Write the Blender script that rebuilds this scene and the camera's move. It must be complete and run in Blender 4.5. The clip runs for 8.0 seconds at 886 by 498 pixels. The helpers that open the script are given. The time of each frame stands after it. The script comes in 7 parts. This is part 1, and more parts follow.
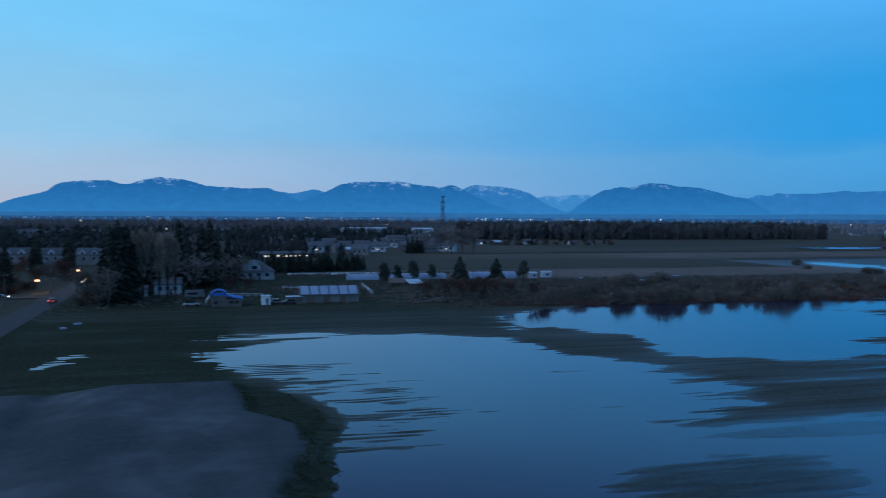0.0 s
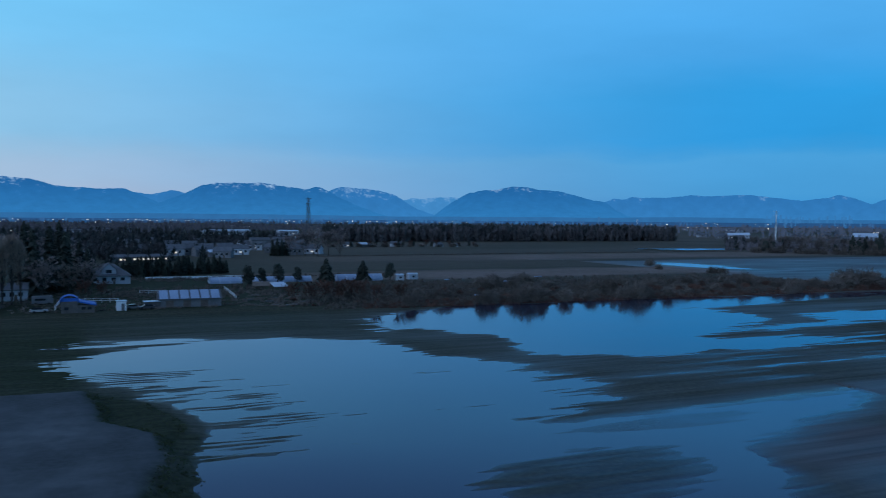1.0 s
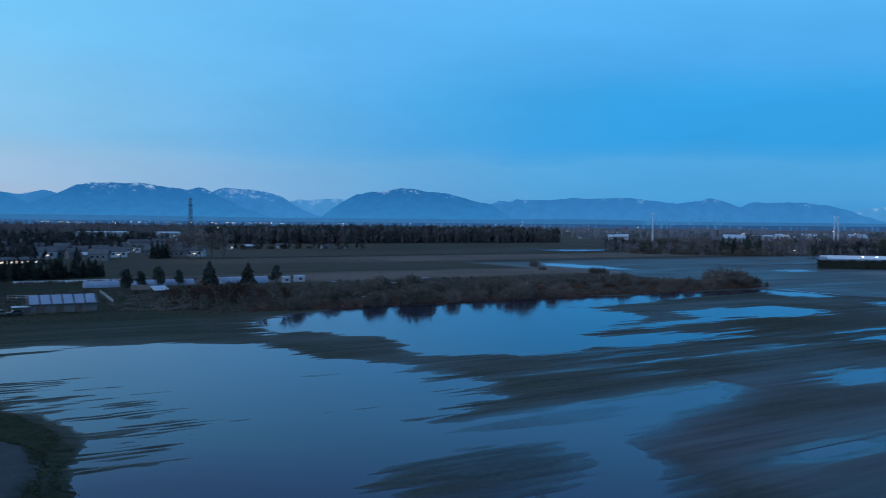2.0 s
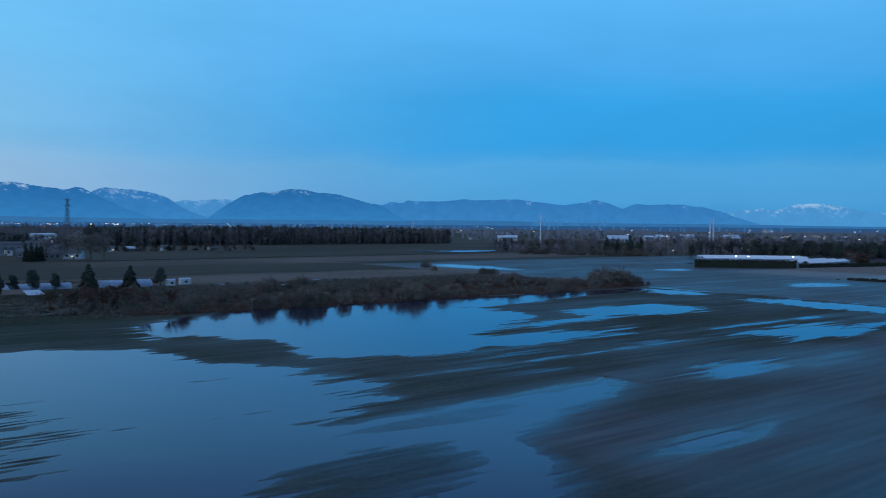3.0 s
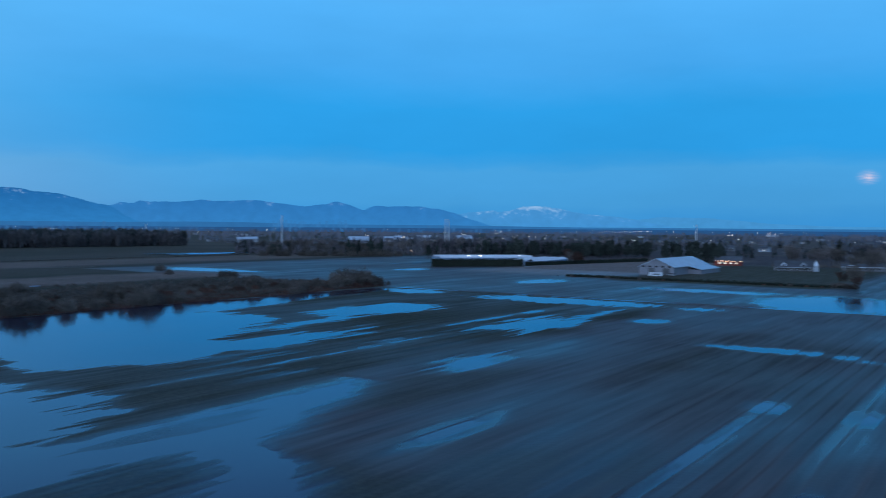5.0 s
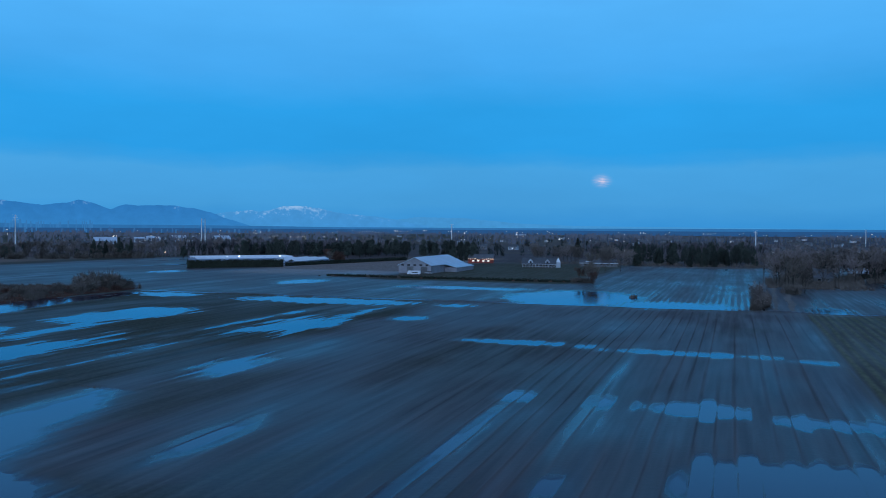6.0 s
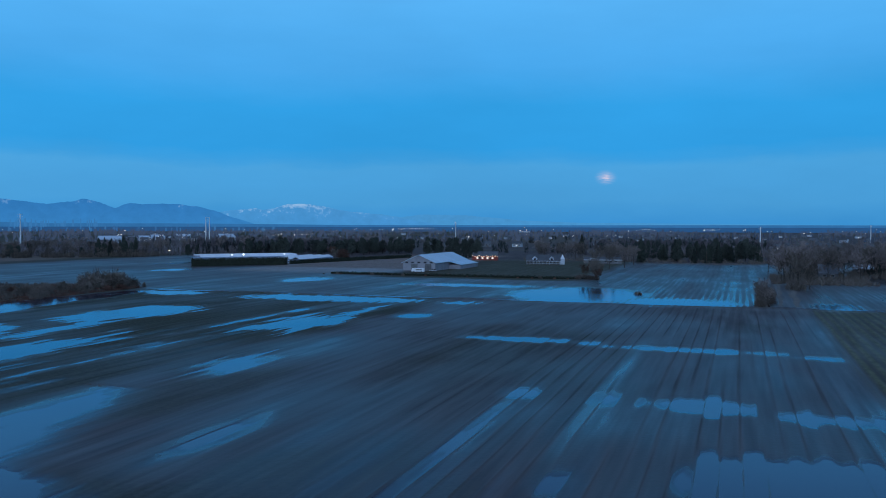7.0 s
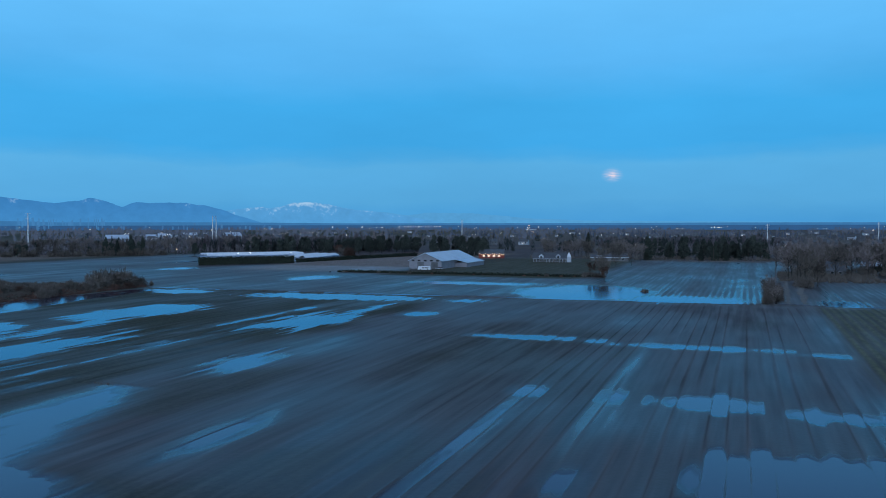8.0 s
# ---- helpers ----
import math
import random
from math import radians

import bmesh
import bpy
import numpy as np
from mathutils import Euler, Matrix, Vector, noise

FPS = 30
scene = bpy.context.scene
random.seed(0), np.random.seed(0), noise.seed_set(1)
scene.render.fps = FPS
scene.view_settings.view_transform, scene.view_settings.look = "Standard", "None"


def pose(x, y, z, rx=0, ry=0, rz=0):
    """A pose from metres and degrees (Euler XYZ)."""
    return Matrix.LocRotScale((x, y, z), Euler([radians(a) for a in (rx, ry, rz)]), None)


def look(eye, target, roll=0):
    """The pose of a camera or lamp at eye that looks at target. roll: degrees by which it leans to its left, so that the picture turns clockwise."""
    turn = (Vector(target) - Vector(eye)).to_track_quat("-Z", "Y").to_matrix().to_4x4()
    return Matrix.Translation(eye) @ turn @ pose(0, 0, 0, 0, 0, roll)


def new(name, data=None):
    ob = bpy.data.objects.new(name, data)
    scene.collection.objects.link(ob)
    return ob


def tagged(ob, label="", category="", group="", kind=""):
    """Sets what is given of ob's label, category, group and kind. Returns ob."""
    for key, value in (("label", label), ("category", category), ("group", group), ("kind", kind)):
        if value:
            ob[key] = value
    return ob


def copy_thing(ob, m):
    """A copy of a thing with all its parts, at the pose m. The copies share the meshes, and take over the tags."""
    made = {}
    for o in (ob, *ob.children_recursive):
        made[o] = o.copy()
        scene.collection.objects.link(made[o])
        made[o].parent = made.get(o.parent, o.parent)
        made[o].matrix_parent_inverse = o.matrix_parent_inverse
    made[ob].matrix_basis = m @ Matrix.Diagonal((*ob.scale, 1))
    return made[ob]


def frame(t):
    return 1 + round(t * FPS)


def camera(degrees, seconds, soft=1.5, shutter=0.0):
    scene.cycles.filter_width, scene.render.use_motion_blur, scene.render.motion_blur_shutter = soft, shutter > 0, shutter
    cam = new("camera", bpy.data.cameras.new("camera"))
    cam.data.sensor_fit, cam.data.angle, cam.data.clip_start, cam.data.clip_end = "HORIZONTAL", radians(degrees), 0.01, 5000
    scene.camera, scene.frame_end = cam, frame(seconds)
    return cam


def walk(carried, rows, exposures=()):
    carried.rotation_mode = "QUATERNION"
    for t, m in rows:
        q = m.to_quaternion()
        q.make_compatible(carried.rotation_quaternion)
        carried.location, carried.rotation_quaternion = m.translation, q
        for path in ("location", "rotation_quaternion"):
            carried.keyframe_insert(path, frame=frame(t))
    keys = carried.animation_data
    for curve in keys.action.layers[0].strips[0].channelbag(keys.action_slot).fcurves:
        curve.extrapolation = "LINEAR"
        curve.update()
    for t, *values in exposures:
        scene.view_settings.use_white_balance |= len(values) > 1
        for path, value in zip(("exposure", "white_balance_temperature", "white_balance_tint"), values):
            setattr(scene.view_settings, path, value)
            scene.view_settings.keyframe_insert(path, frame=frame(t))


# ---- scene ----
# A drone hovers 28 m over flooded farmland at dusk and turns to its right.
# X runs along the field's furrows, Y towards the mountains; z = 0 is the flood water's level.
cam = camera(54.4, 8.0, soft=1.0, shutter=0.4)
PATH = [  # seconds, heading to the right of +Y, pitch, roll
    (0.0, 15.0, -2.224, .30), (0.5, 20.2, -2.117, .42), (1.0, 23.861, -2.02, .44), (1.5, 27.561, -1.932, .49),
    (3.0, 38.516, -1.708, .517), (3.5, 42.178, -1.649, .521), (4.0, 46.407, -1.589, .531), (4.2, 47.94, -1.56, .53),
    (5.3, 60.4, -1.45, .40), (5.5, 64.23, -1.427, .36), (5.7, 67.43, -1.40, .38), (6.0, 71.356, -1.383, .36), (6.5, 71.241, -1.485, .239),
    (7.0, 71.084, -1.56, .121), (7.5, 70.873, -1.637, .01), (8.0, 70.662, -1.69, -.049)]
EYE = (0.0, 0.0, 28.0)


def view(heading, pitch, roll):
    return pose(*EYE, 0, 0, -heading) @ pose(0, 0, 0, 90 + pitch) @ pose(0, 0, 0, 0, 0, roll)


walk(cam, [(t, view(a, p, r)) for t, a, p, r in PATH], [(0.0, -0.06, 6450, 10), (1.0, -0.06, 6650, 10), (1.5, 0.04, 6850, 10), (3.5, 0.04, 6900, 10), (5.5, 0.0, 6400, 10), (6.5, 0.0, 6550, 10), (7.0, 0.0, 6700, 10), (7.5, 0.03, 6850, 10), (8.0, 0.23, 7500, 10)])

# ---------------------------------------------------------------- light: the sky after sunset
world = bpy.data.worlds.new("dusk_sky")
scene.world = world
world.use_nodes = True
wn, wl = world.node_tree.nodes, world.node_tree.links
wn.clear()


def wnode(kind, **values):
    n = wn.new(kind)
    for key, value in values.items():
        n.inputs[key].default_value = value
    return n


def srgb(r, g, b):
    return tuple((c / 255 / 12.92 if c / 255 <= 0.04045 else ((c / 255 + 0.055) / 1.055) ** 2.4) for c in (r, g, b)) + (1.0,)


def ramp(tree, stops, mode="B_SPLINE"):
    n = tree.nodes.new("ShaderNodeValToRGB")
    n.color_ramp.interpolation = mode
    e = n.color_ramp.elements
    while len(e) < len(stops):
        e.new(0.5)
    for k, (at, col) in zip(e, stops):
        k.position, k.color = at, col
    return n


coord = wnode("ShaderNodeTexCoord")
split = wnode("ShaderNodeSeparateXYZ")
wl.new(coord.outputs["Generated"], split.inputs[0])
# height over the horizon, 0 to 30 degrees, spread over the ramps
lift = wnode("ShaderNodeMapRange")
lift.inputs["From Min"].default_value, lift.inputs["From Max"].default_value = 0.0, 0.5
# the cloud bank's upper edge is ragged
ragged = wnode("ShaderNodeMapping")
ragged.inputs["Scale"].default_value = (4.0, 4.0, 14.0)
wl.new(coord.outputs["Generated"], ragged.inputs["Vector"])
wisps = wnode("ShaderNodeTexNoise", Scale=1.0, Detail=6.0, Roughness=0.6)
wl.new(ragged.outputs["Vector"], wisps.inputs["Vector"])
heave = wnode("ShaderNodeMath")
heave.operation = "MULTIPLY_ADD"
heave.inputs[1].default_value, heave.inputs[2].default_value = 0.044, -0.022
wl.new(wisps.outputs["Fac"], heave.inputs[0])
raised = wnode("ShaderNodeMath")
raised.operation = "ADD"
wl.new(split.outputs["Z"], raised.inputs[0])
wl.new(heave.outputs[0], raised.inputs[1])
wl.new(raised.outputs[0], lift.inputs["Value"])
west = ramp(world.node_tree, [(0.0, srgb(188, 194, 212)), (0.09, srgb(176, 200, 226)), (0.2, srgb(152, 206, 240)), (0.44, srgb(124, 206, 253)), (0.6, srgb(102, 154, 214)), (0.75, srgb(90, 134, 190)), (1.0, srgb(98, 132, 182))], "EASE")
east = ramp(world.node_tree, [(0.0, srgb(56, 145, 213)), (0.05, srgb(70, 157, 219)), (0.135, srgb(72, 162, 224)), (0.155, srgb(56, 157, 225)), (0.18, srgb(44, 156, 228)), (0.27, srgb(46, 160, 233)), (0.36, srgb(70, 168, 240)), (0.5, srgb(84, 178, 248)), (0.62, srgb(86, 160, 230)), (0.75, srgb(82, 138, 196)), (1.0, srgb(96, 130, 178))], "LINEAR")
for r in (west, east):
    wl.new(lift.outputs["Result"], r.inputs["Fac"])
side = wnode("ShaderNodeVectorMath")
side.operation = "DOT_PRODUCT"
side.inputs[1].default_value = (math.sin(radians(-75)), math.cos(radians(-75)), 0.0)   # where the sun went down
wl.new(coord.outputs["Generated"], side.inputs[0])
turn = wnode("ShaderNodeMapRange")
turn.interpolation_type = "SMOOTHSTEP"
turn.inputs["From Min"].default_value, turn.inputs["From Max"].default_value = -0.53, 0.62
wl.new(side.outputs["Value"], turn.inputs["Value"])
mixsky = wnode("ShaderNodeMix")
mixsky.data_type = "RGBA"
wl.new(turn.outputs["Result"], mixsky.inputs["Factor"])
wl.new(east.outputs["Color"], mixsky.inputs[6])
wl.new(west.outputs["Color"], mixsky.inputs[7])
# thin cloud: long soft streaks low over the horizon, faint mottling above
stretch = wnode("ShaderNodeMapping")
stretch.inputs["Scale"].default_value = (3.0, 3.0, 11.0)
wl.new(coord.outputs["Generated"], stretch.inputs["Vector"])
cloud = wnode("ShaderNodeTexNoise", Scale=1.6, Detail=5.0, Roughness=0.55)
wl.new(stretch.outputs["Vector"], cloud.inputs["Vector"])
tone = wnode("ShaderNodeMapRange")
tone.inputs["From Min"].default_value, tone.inputs["From Max"].default_value = 0.3, 0.75
tone.inputs["To Min"].default_value, tone.inputs["To Max"].default_value = 0.955, 1.045
wl.new(cloud.outputs["Fac"], tone.inputs["Value"])
shade = wnode("ShaderNodeVectorMath")
shade.operation = "SCALE"
wl.new(mixsky.outputs[2], shade.inputs[0])
wl.new(tone.outputs["Result"], shade.inputs["Scale"])
# the afterglow, low in the west behind the flyer
glowdir = wnode("ShaderNodeVectorMath")
glowdir.operation = "DOT_PRODUCT"
glowdir.inputs[1].default_value = (math.sin(radians(-98)) * 0.99, math.cos(radians(-98)) * 0.99, 0.12)
wl.new(coord.outputs["Generated"], glowdir.inputs[0])
lobe = wnode("ShaderNodeMapRange")
lobe.interpolation_type = "SMOOTHSTEP"
lobe.inputs["From Min"].default_value, lobe.inputs["From Max"].default_value = 0.35, 1.0
lobe.inputs["To Max"].default_value = 1.5
wl.new(glowdir.outputs["Value"], lobe.inputs["Value"])
warm = wnode("ShaderNodeVectorMath")
warm.operation = "SCALE"
warm.inputs[0].default_value = (0.42, 0.57, 0.88)
wl.new(lobe.outputs["Result"], warm.inputs["Scale"])
both = wnode("ShaderNodeVectorMath")
both.operation = "ADD"
wl.new(shade.outputs["Vector"], both.inputs[0])
wl.new(warm.outputs["Vector"], both.inputs[1])
back = wnode("ShaderNodeBackground", Strength=1.0)
wl.new(both.outputs["Vector"], back.inputs["Color"])
wl.new(back.outputs[0], wnode("ShaderNodeOutputWorld").inputs["Surface"])

# ---------------------------------------------------------------- materials


def material(name, colour, rough=0.9, second=None, scale=0.3, fine=4.0, bump=0.3, metal=0.0, glow=0.0, vary=0.0, spec=0.3):
    """A surface of two colours mottled at a coarse and a fine scale, with relief."""
    m = bpy.data.materials.new(name)
    m.use_nodes = True
    t = m.node_tree
    n, k = t.nodes, t.links
    p = n["Principled BSDF"]
    p.inputs["Roughness"].default_value, p.inputs["Metallic"].default_value = rough, metal
    p.inputs["Specular IOR Level"].default_value = spec
    c1 = tuple(colour) + (1.0,)
    c2 = tuple(second or [c * 0.6 for c in colour]) + (1.0,)
    pos = n.new("ShaderNodeNewGeometry")
    a, b = n.new("ShaderNodeTexNoise"), n.new("ShaderNodeTexNoise")
    a.inputs["Scale"].default_value, b.inputs["Scale"].default_value = scale, fine
    for q in (a, b):
        q.inputs["Detail"].default_value = 4.0
        k.new(pos.outputs["Position"], q.inputs["Vector"])
    add = n.new("ShaderNodeMath")
    add.operation = "MULTIPLY_ADD"
    k.new(a.outputs["Fac"], add.inputs[0])
    add.inputs[1].default_value = 0.6
    half = n.new("ShaderNodeMath")
    half.operation = "MULTIPLY"
    half.inputs[1].default_value = 0.4
    k.new(b.outputs["Fac"], half.inputs[0])
    k.new(half.outputs[0], add.inputs[2])
    r = ramp(t, [(0.36, c2), (0.64, c1)], "LINEAR")
    k.new(add.outputs[0], r.inputs["Fac"])
    col = r.outputs["Color"]
    if vary:
        info, hsv = n.new("ShaderNodeObjectInfo"), n.new("ShaderNodeHueSaturation")
        rng = n.new("ShaderNodeMapRange")
        rng.inputs["To Min"].default_value, rng.inputs["To Max"].default_value = 1 - vary, 1 + vary
        k.new(info.outputs["Random"], rng.inputs["Value"])
        k.new(rng.outputs["Result"], hsv.inputs["Value"])
        k.new(col, hsv.inputs["Color"])
        col = hsv.outputs["Color"]
    k.new(col, p.inputs["Base Color"])
    if bump:
        bm = n.new("ShaderNodeBump")
        bm.inputs["Strength"].default_value, bm.inputs["Distance"].default_value = bump, 0.1
        k.new(b.outputs["Fac"], bm.inputs["Height"])
        k.new(bm.outputs["Normal"], p.inputs["Normal"])
    if glow:
        p.inputs["Emission Color"].default_value = c1
        p.inputs["Emission Strength"].default_value = glow
    return m


def lamp_material(name, colour, strength):
    m = bpy.data.materials.new(name)
    m.use_nodes = True
    p = m.node_tree.nodes["Principled BSDF"]
    p.inputs["Base Color"].default_value = (0.8, 0.8, 0.8, 1)
    p.inputs["Emission Color"].default_value = tuple(colour) + (1.0,)
    p.inputs["Emission Strength"].default_value = strength
    return m


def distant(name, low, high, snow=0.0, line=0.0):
    """Far land seen through kilometres of blue evening air: that haze is put into its glowing colour. Snow lies in
    patches above a line.
    """
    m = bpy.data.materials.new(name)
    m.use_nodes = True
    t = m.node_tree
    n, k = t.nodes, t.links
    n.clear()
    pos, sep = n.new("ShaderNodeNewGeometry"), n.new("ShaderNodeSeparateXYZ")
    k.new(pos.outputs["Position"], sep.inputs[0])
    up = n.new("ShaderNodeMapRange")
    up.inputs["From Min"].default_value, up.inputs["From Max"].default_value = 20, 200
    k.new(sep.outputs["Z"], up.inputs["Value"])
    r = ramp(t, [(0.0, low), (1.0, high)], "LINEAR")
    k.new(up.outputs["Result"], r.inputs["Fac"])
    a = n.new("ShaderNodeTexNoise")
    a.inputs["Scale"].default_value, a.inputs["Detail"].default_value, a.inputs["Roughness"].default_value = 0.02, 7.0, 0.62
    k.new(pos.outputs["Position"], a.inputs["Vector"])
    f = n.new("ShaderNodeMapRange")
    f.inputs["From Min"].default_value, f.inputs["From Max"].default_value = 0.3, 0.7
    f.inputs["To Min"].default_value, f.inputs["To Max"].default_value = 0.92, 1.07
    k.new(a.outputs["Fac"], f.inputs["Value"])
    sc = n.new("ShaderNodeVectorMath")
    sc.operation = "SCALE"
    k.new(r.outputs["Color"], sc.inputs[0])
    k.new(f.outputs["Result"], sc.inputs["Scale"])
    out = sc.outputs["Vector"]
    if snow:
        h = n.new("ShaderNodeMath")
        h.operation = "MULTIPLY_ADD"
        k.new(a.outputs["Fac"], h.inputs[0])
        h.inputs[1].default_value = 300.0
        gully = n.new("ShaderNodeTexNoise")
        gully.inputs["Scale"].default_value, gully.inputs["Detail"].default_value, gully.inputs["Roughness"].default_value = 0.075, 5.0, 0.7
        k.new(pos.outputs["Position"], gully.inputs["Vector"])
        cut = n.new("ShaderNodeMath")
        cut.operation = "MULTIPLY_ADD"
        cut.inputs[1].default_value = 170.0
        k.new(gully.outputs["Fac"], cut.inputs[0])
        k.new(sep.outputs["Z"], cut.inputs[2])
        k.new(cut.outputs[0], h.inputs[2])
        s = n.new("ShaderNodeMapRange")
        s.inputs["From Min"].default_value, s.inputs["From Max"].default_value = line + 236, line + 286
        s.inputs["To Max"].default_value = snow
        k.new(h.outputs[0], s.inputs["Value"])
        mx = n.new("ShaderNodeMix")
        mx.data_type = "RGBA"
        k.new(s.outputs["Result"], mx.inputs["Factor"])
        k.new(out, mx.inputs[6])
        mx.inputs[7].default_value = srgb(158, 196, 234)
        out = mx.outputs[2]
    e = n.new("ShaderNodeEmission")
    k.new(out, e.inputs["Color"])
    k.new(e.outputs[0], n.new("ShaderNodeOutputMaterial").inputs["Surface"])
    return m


def ground_material():
    m = bpy.data.materials.new("wet_farmland")
    m.use_nodes = True
    t = m.node_tree
    n, k = t.nodes, t.links
    p = n["Principled BSDF"]
    pos, sep = n.new("ShaderNodeNewGeometry"), n.new("ShaderNodeSeparateXYZ")
    k.new(pos.outputs["Position"], sep.inputs[0])

    def noise_of(scale, squeeze=(1, 1, 1), detail=5.0):
        mp, q = n.new("ShaderNodeMapping"), n.new("ShaderNodeTexNoise")
        mp.inputs["Scale"].default_value = squeeze
        k.new(pos.outputs["Position"], mp.inputs["Vector"])
        k.new(mp.outputs["Vector"], q.inputs["Vector"])
        q.inputs["Scale"].default_value, q.inputs["Detail"].default_value = scale, detail
        return q.outputs["Fac"]

    def blend(fac, a, b):
        x = n.new("ShaderNodeMix")
        x.data_type = "RGBA"
        k.new(fac, x.inputs["Factor"])
        k.new(a, x.inputs[6])
        k.new(b, x.inputs[7])
        return x.outputs[2]

    def two(fac, a, b, lo=0.35, hi=0.65):
        r = ramp(t, [(lo, a + (1.0,)), (hi, b + (1.0,))], "LINEAR")
        k.new(fac, r.inputs["Fac"])
        return r.outputs["Color"]

    def weight(name):
        a = n.new("ShaderNodeAttribute")
        a.attribute_name = name
        return a.outputs["Fac"]

    coarse, fine, rows = noise_of(0.035), noise_of(1.2), noise_of(0.5, (0.06, 1.0, 1.0))
    soil = two(rows, (0.066, 0.054, 0.054), (0.098, 0.081, 0.081))
    stubble = two(fine, (0.032, 0.034, 0.025), (0.064, 0.066, 0.047))
    mud = blend(weight("plough"), stubble, soil)
    clods, lumps = noise_of(0.62, (0.045, 1.0, 1.0), 5.0), noise_of(0.9, (0.35, 1.0, 1.0), 8.0)
    mud = blend(weight("wet"), mud, two(clods, (0.007, 0.007, 0.008), (0.019, 0.019, 0.020)))
    crumbs = n.new("ShaderNodeMapRange")
    crumbs.inputs["From Min"].default_value, crumbs.inputs["From Max"].default_value = 0.3, 0.7
    crumbs.inputs["To Min"].default_value, crumbs.inputs["To Max"].default_value = 0.84, 1.16
    k.new(clods, crumbs.inputs["Value"])
    scaled = n.new("ShaderNodeVectorMath")
    scaled.operation = "SCALE"
    k.new(mud, scaled.inputs[0])
    k.new(crumbs.outputs["Result"], scaled.inputs["Scale"])
    mud = scaled.outputs["Vector"]
    grass = two(fine, (0.013, 0.019, 0.009), (0.026, 0.036, 0.016))
    straw = blend(noise_of(0.018, (0.4, 1.0, 1.0)), two(rows, (0.062, 0.052, 0.040), (0.116, 0.096, 0.074)), two(lumps, (0.092, 0.071, 0.058), (0.172, 0.134, 0.110)))
    rust = two(fine, (0.030, 0.022, 0.016), (0.066, 0.046, 0.034))
    dirt = blend(two(noise_of(0.07, (1, 0.6, 1)), (0, 0, 0), (1, 1, 1), 0.4, 0.6), two(fine, (0.044, 0.053, 0.058), (0.056, 0.066, 0.073)), two(noise_of(0.25), (0.062, 0.073, 0.080), (0.100, 0.116, 0.127)))
    col = blend(weight("grass"), mud, grass)
    col = blend(weight("straw"), col, straw)
    col = blend(weight("rust"), col, rust)
    crop = two(lumps, (0.070, 0.074, 0.040), (0.128, 0.130, 0.074))
    col = blend(weight("crop"), col, crop)
    col = blend(weight("tan"), col, two(lumps, (0.150, 0.112, 0.100), (0.260, 0.196, 0.172)))
    col = blend(weight("dirt"), col, dirt)
    k.new(col, p.inputs["Base Color"])
    # soaked soil shines, soil that has drained is dull
    film = n.new("ShaderNodeMath")
    film.operation = "MULTIPLY_ADD"
    ground_water = n.new("ShaderNodeMath")
    ground_water.operation = "MULTIPLY_ADD"
    k.new(clods, ground_water.inputs[0])
    ground_water.inputs[1].default_value = 0.22
    ground_water.inputs[2].default_value = 0.0
    both_ = n.new("ShaderNodeMath")
    k.new(ground_water.outputs[0], both_.inputs[0])
    k.new(weight("wet"), both_.inputs[1])
    k.new(rows, film.inputs[0])
    film.inputs[1].default_value = 0.15
    k.new(both_.outputs[0], film.inputs[2])
    wet = ramp(t, [(0.2, (0.95,) * 3 + (1.0,)), (0.5, (0.62,) * 3 + (1.0,)), (0.8, (0.42,) * 3 + (1.0,)), (1.0, (0.2,) * 3 + (1.0,))], "LINEAR")
    k.new(film.outputs[0], wet.inputs["Fac"])
    k.new(wet.outputs["Color"], p.inputs["Roughness"])
    shine = ramp(t, [(0.2, (0.08,) * 3 + (1.0,)), (0.6, (0.4,) * 3 + (1.0,)), (0.9, (0.26,) * 3 + (1.0,))], "LINEAR")
    k.new(film.outputs[0], shine.inputs["Fac"])
    bare = n.new("ShaderNodeMapRange")      # standing water takes the shine over from the mud under it
    bare.inputs["To Min"].default_value, bare.inputs["To Max"].default_value = 1.0, 0.05
    bare.inputs["From Max"].default_value = 0.7
    k.new(weight("film"), bare.inputs["Value"])
    left_over = n.new("ShaderNodeMath")
    left_over.operation = "MULTIPLY"
    k.new(shine.outputs["Color"], left_over.inputs[0])
    k.new(bare.outputs["Result"], left_over.inputs[1])
    k.new(left_over.outputs[0], p.inputs["Specular IOR Level"])
    b = n.new("ShaderNodeBump")
    b.inputs["Strength"].default_value, b.inputs["Distance"].default_value = 0.25, 0.12
    k.new(fine, b.inputs["Height"])
    k.new(b.outputs["Normal"], p.inputs["Normal"])
    # a film of standing water between the clods, thinning away from each pool
    body, wet_gloss, sheen = n.new("ShaderNodeBsdfDiffuse"), n.new("ShaderNodeBsdfGlossy"), n.new("ShaderNodeFresnel")
    body.inputs["Color"].default_value = (0.014, 0.016, 0.036, 1)
    wet_gloss.inputs["Color"].default_value = (0.98, 0.92, 1.0, 1)
    wet_gloss.inputs["Roughness"].default_value = 0.1
    sheen.inputs["IOR"].default_value = 1.31
    pool = n.new("ShaderNodeMixShader")
    k.new(sheen.outputs[0], pool.inputs["Fac"])
    k.new(body.outputs[0], pool.inputs[1])
    k.new(wet_gloss.outputs[0], pool.inputs[2])
    grain = n.new("ShaderNodeMath")
    grain.operation = "MULTIPLY_ADD"
    k.new(lumps, grain.inputs[0])
    grain.inputs[1].default_value, grain.inputs[2].default_value = 1.6, -0.8
    edge = n.new("ShaderNodeMath")       # the clods break the film where it is thin, not where it is deep or gone
    edge.operation = "MULTIPLY"
    k.new(weight("film"), edge.inputs[0])
    less = n.new("ShaderNodeMath")
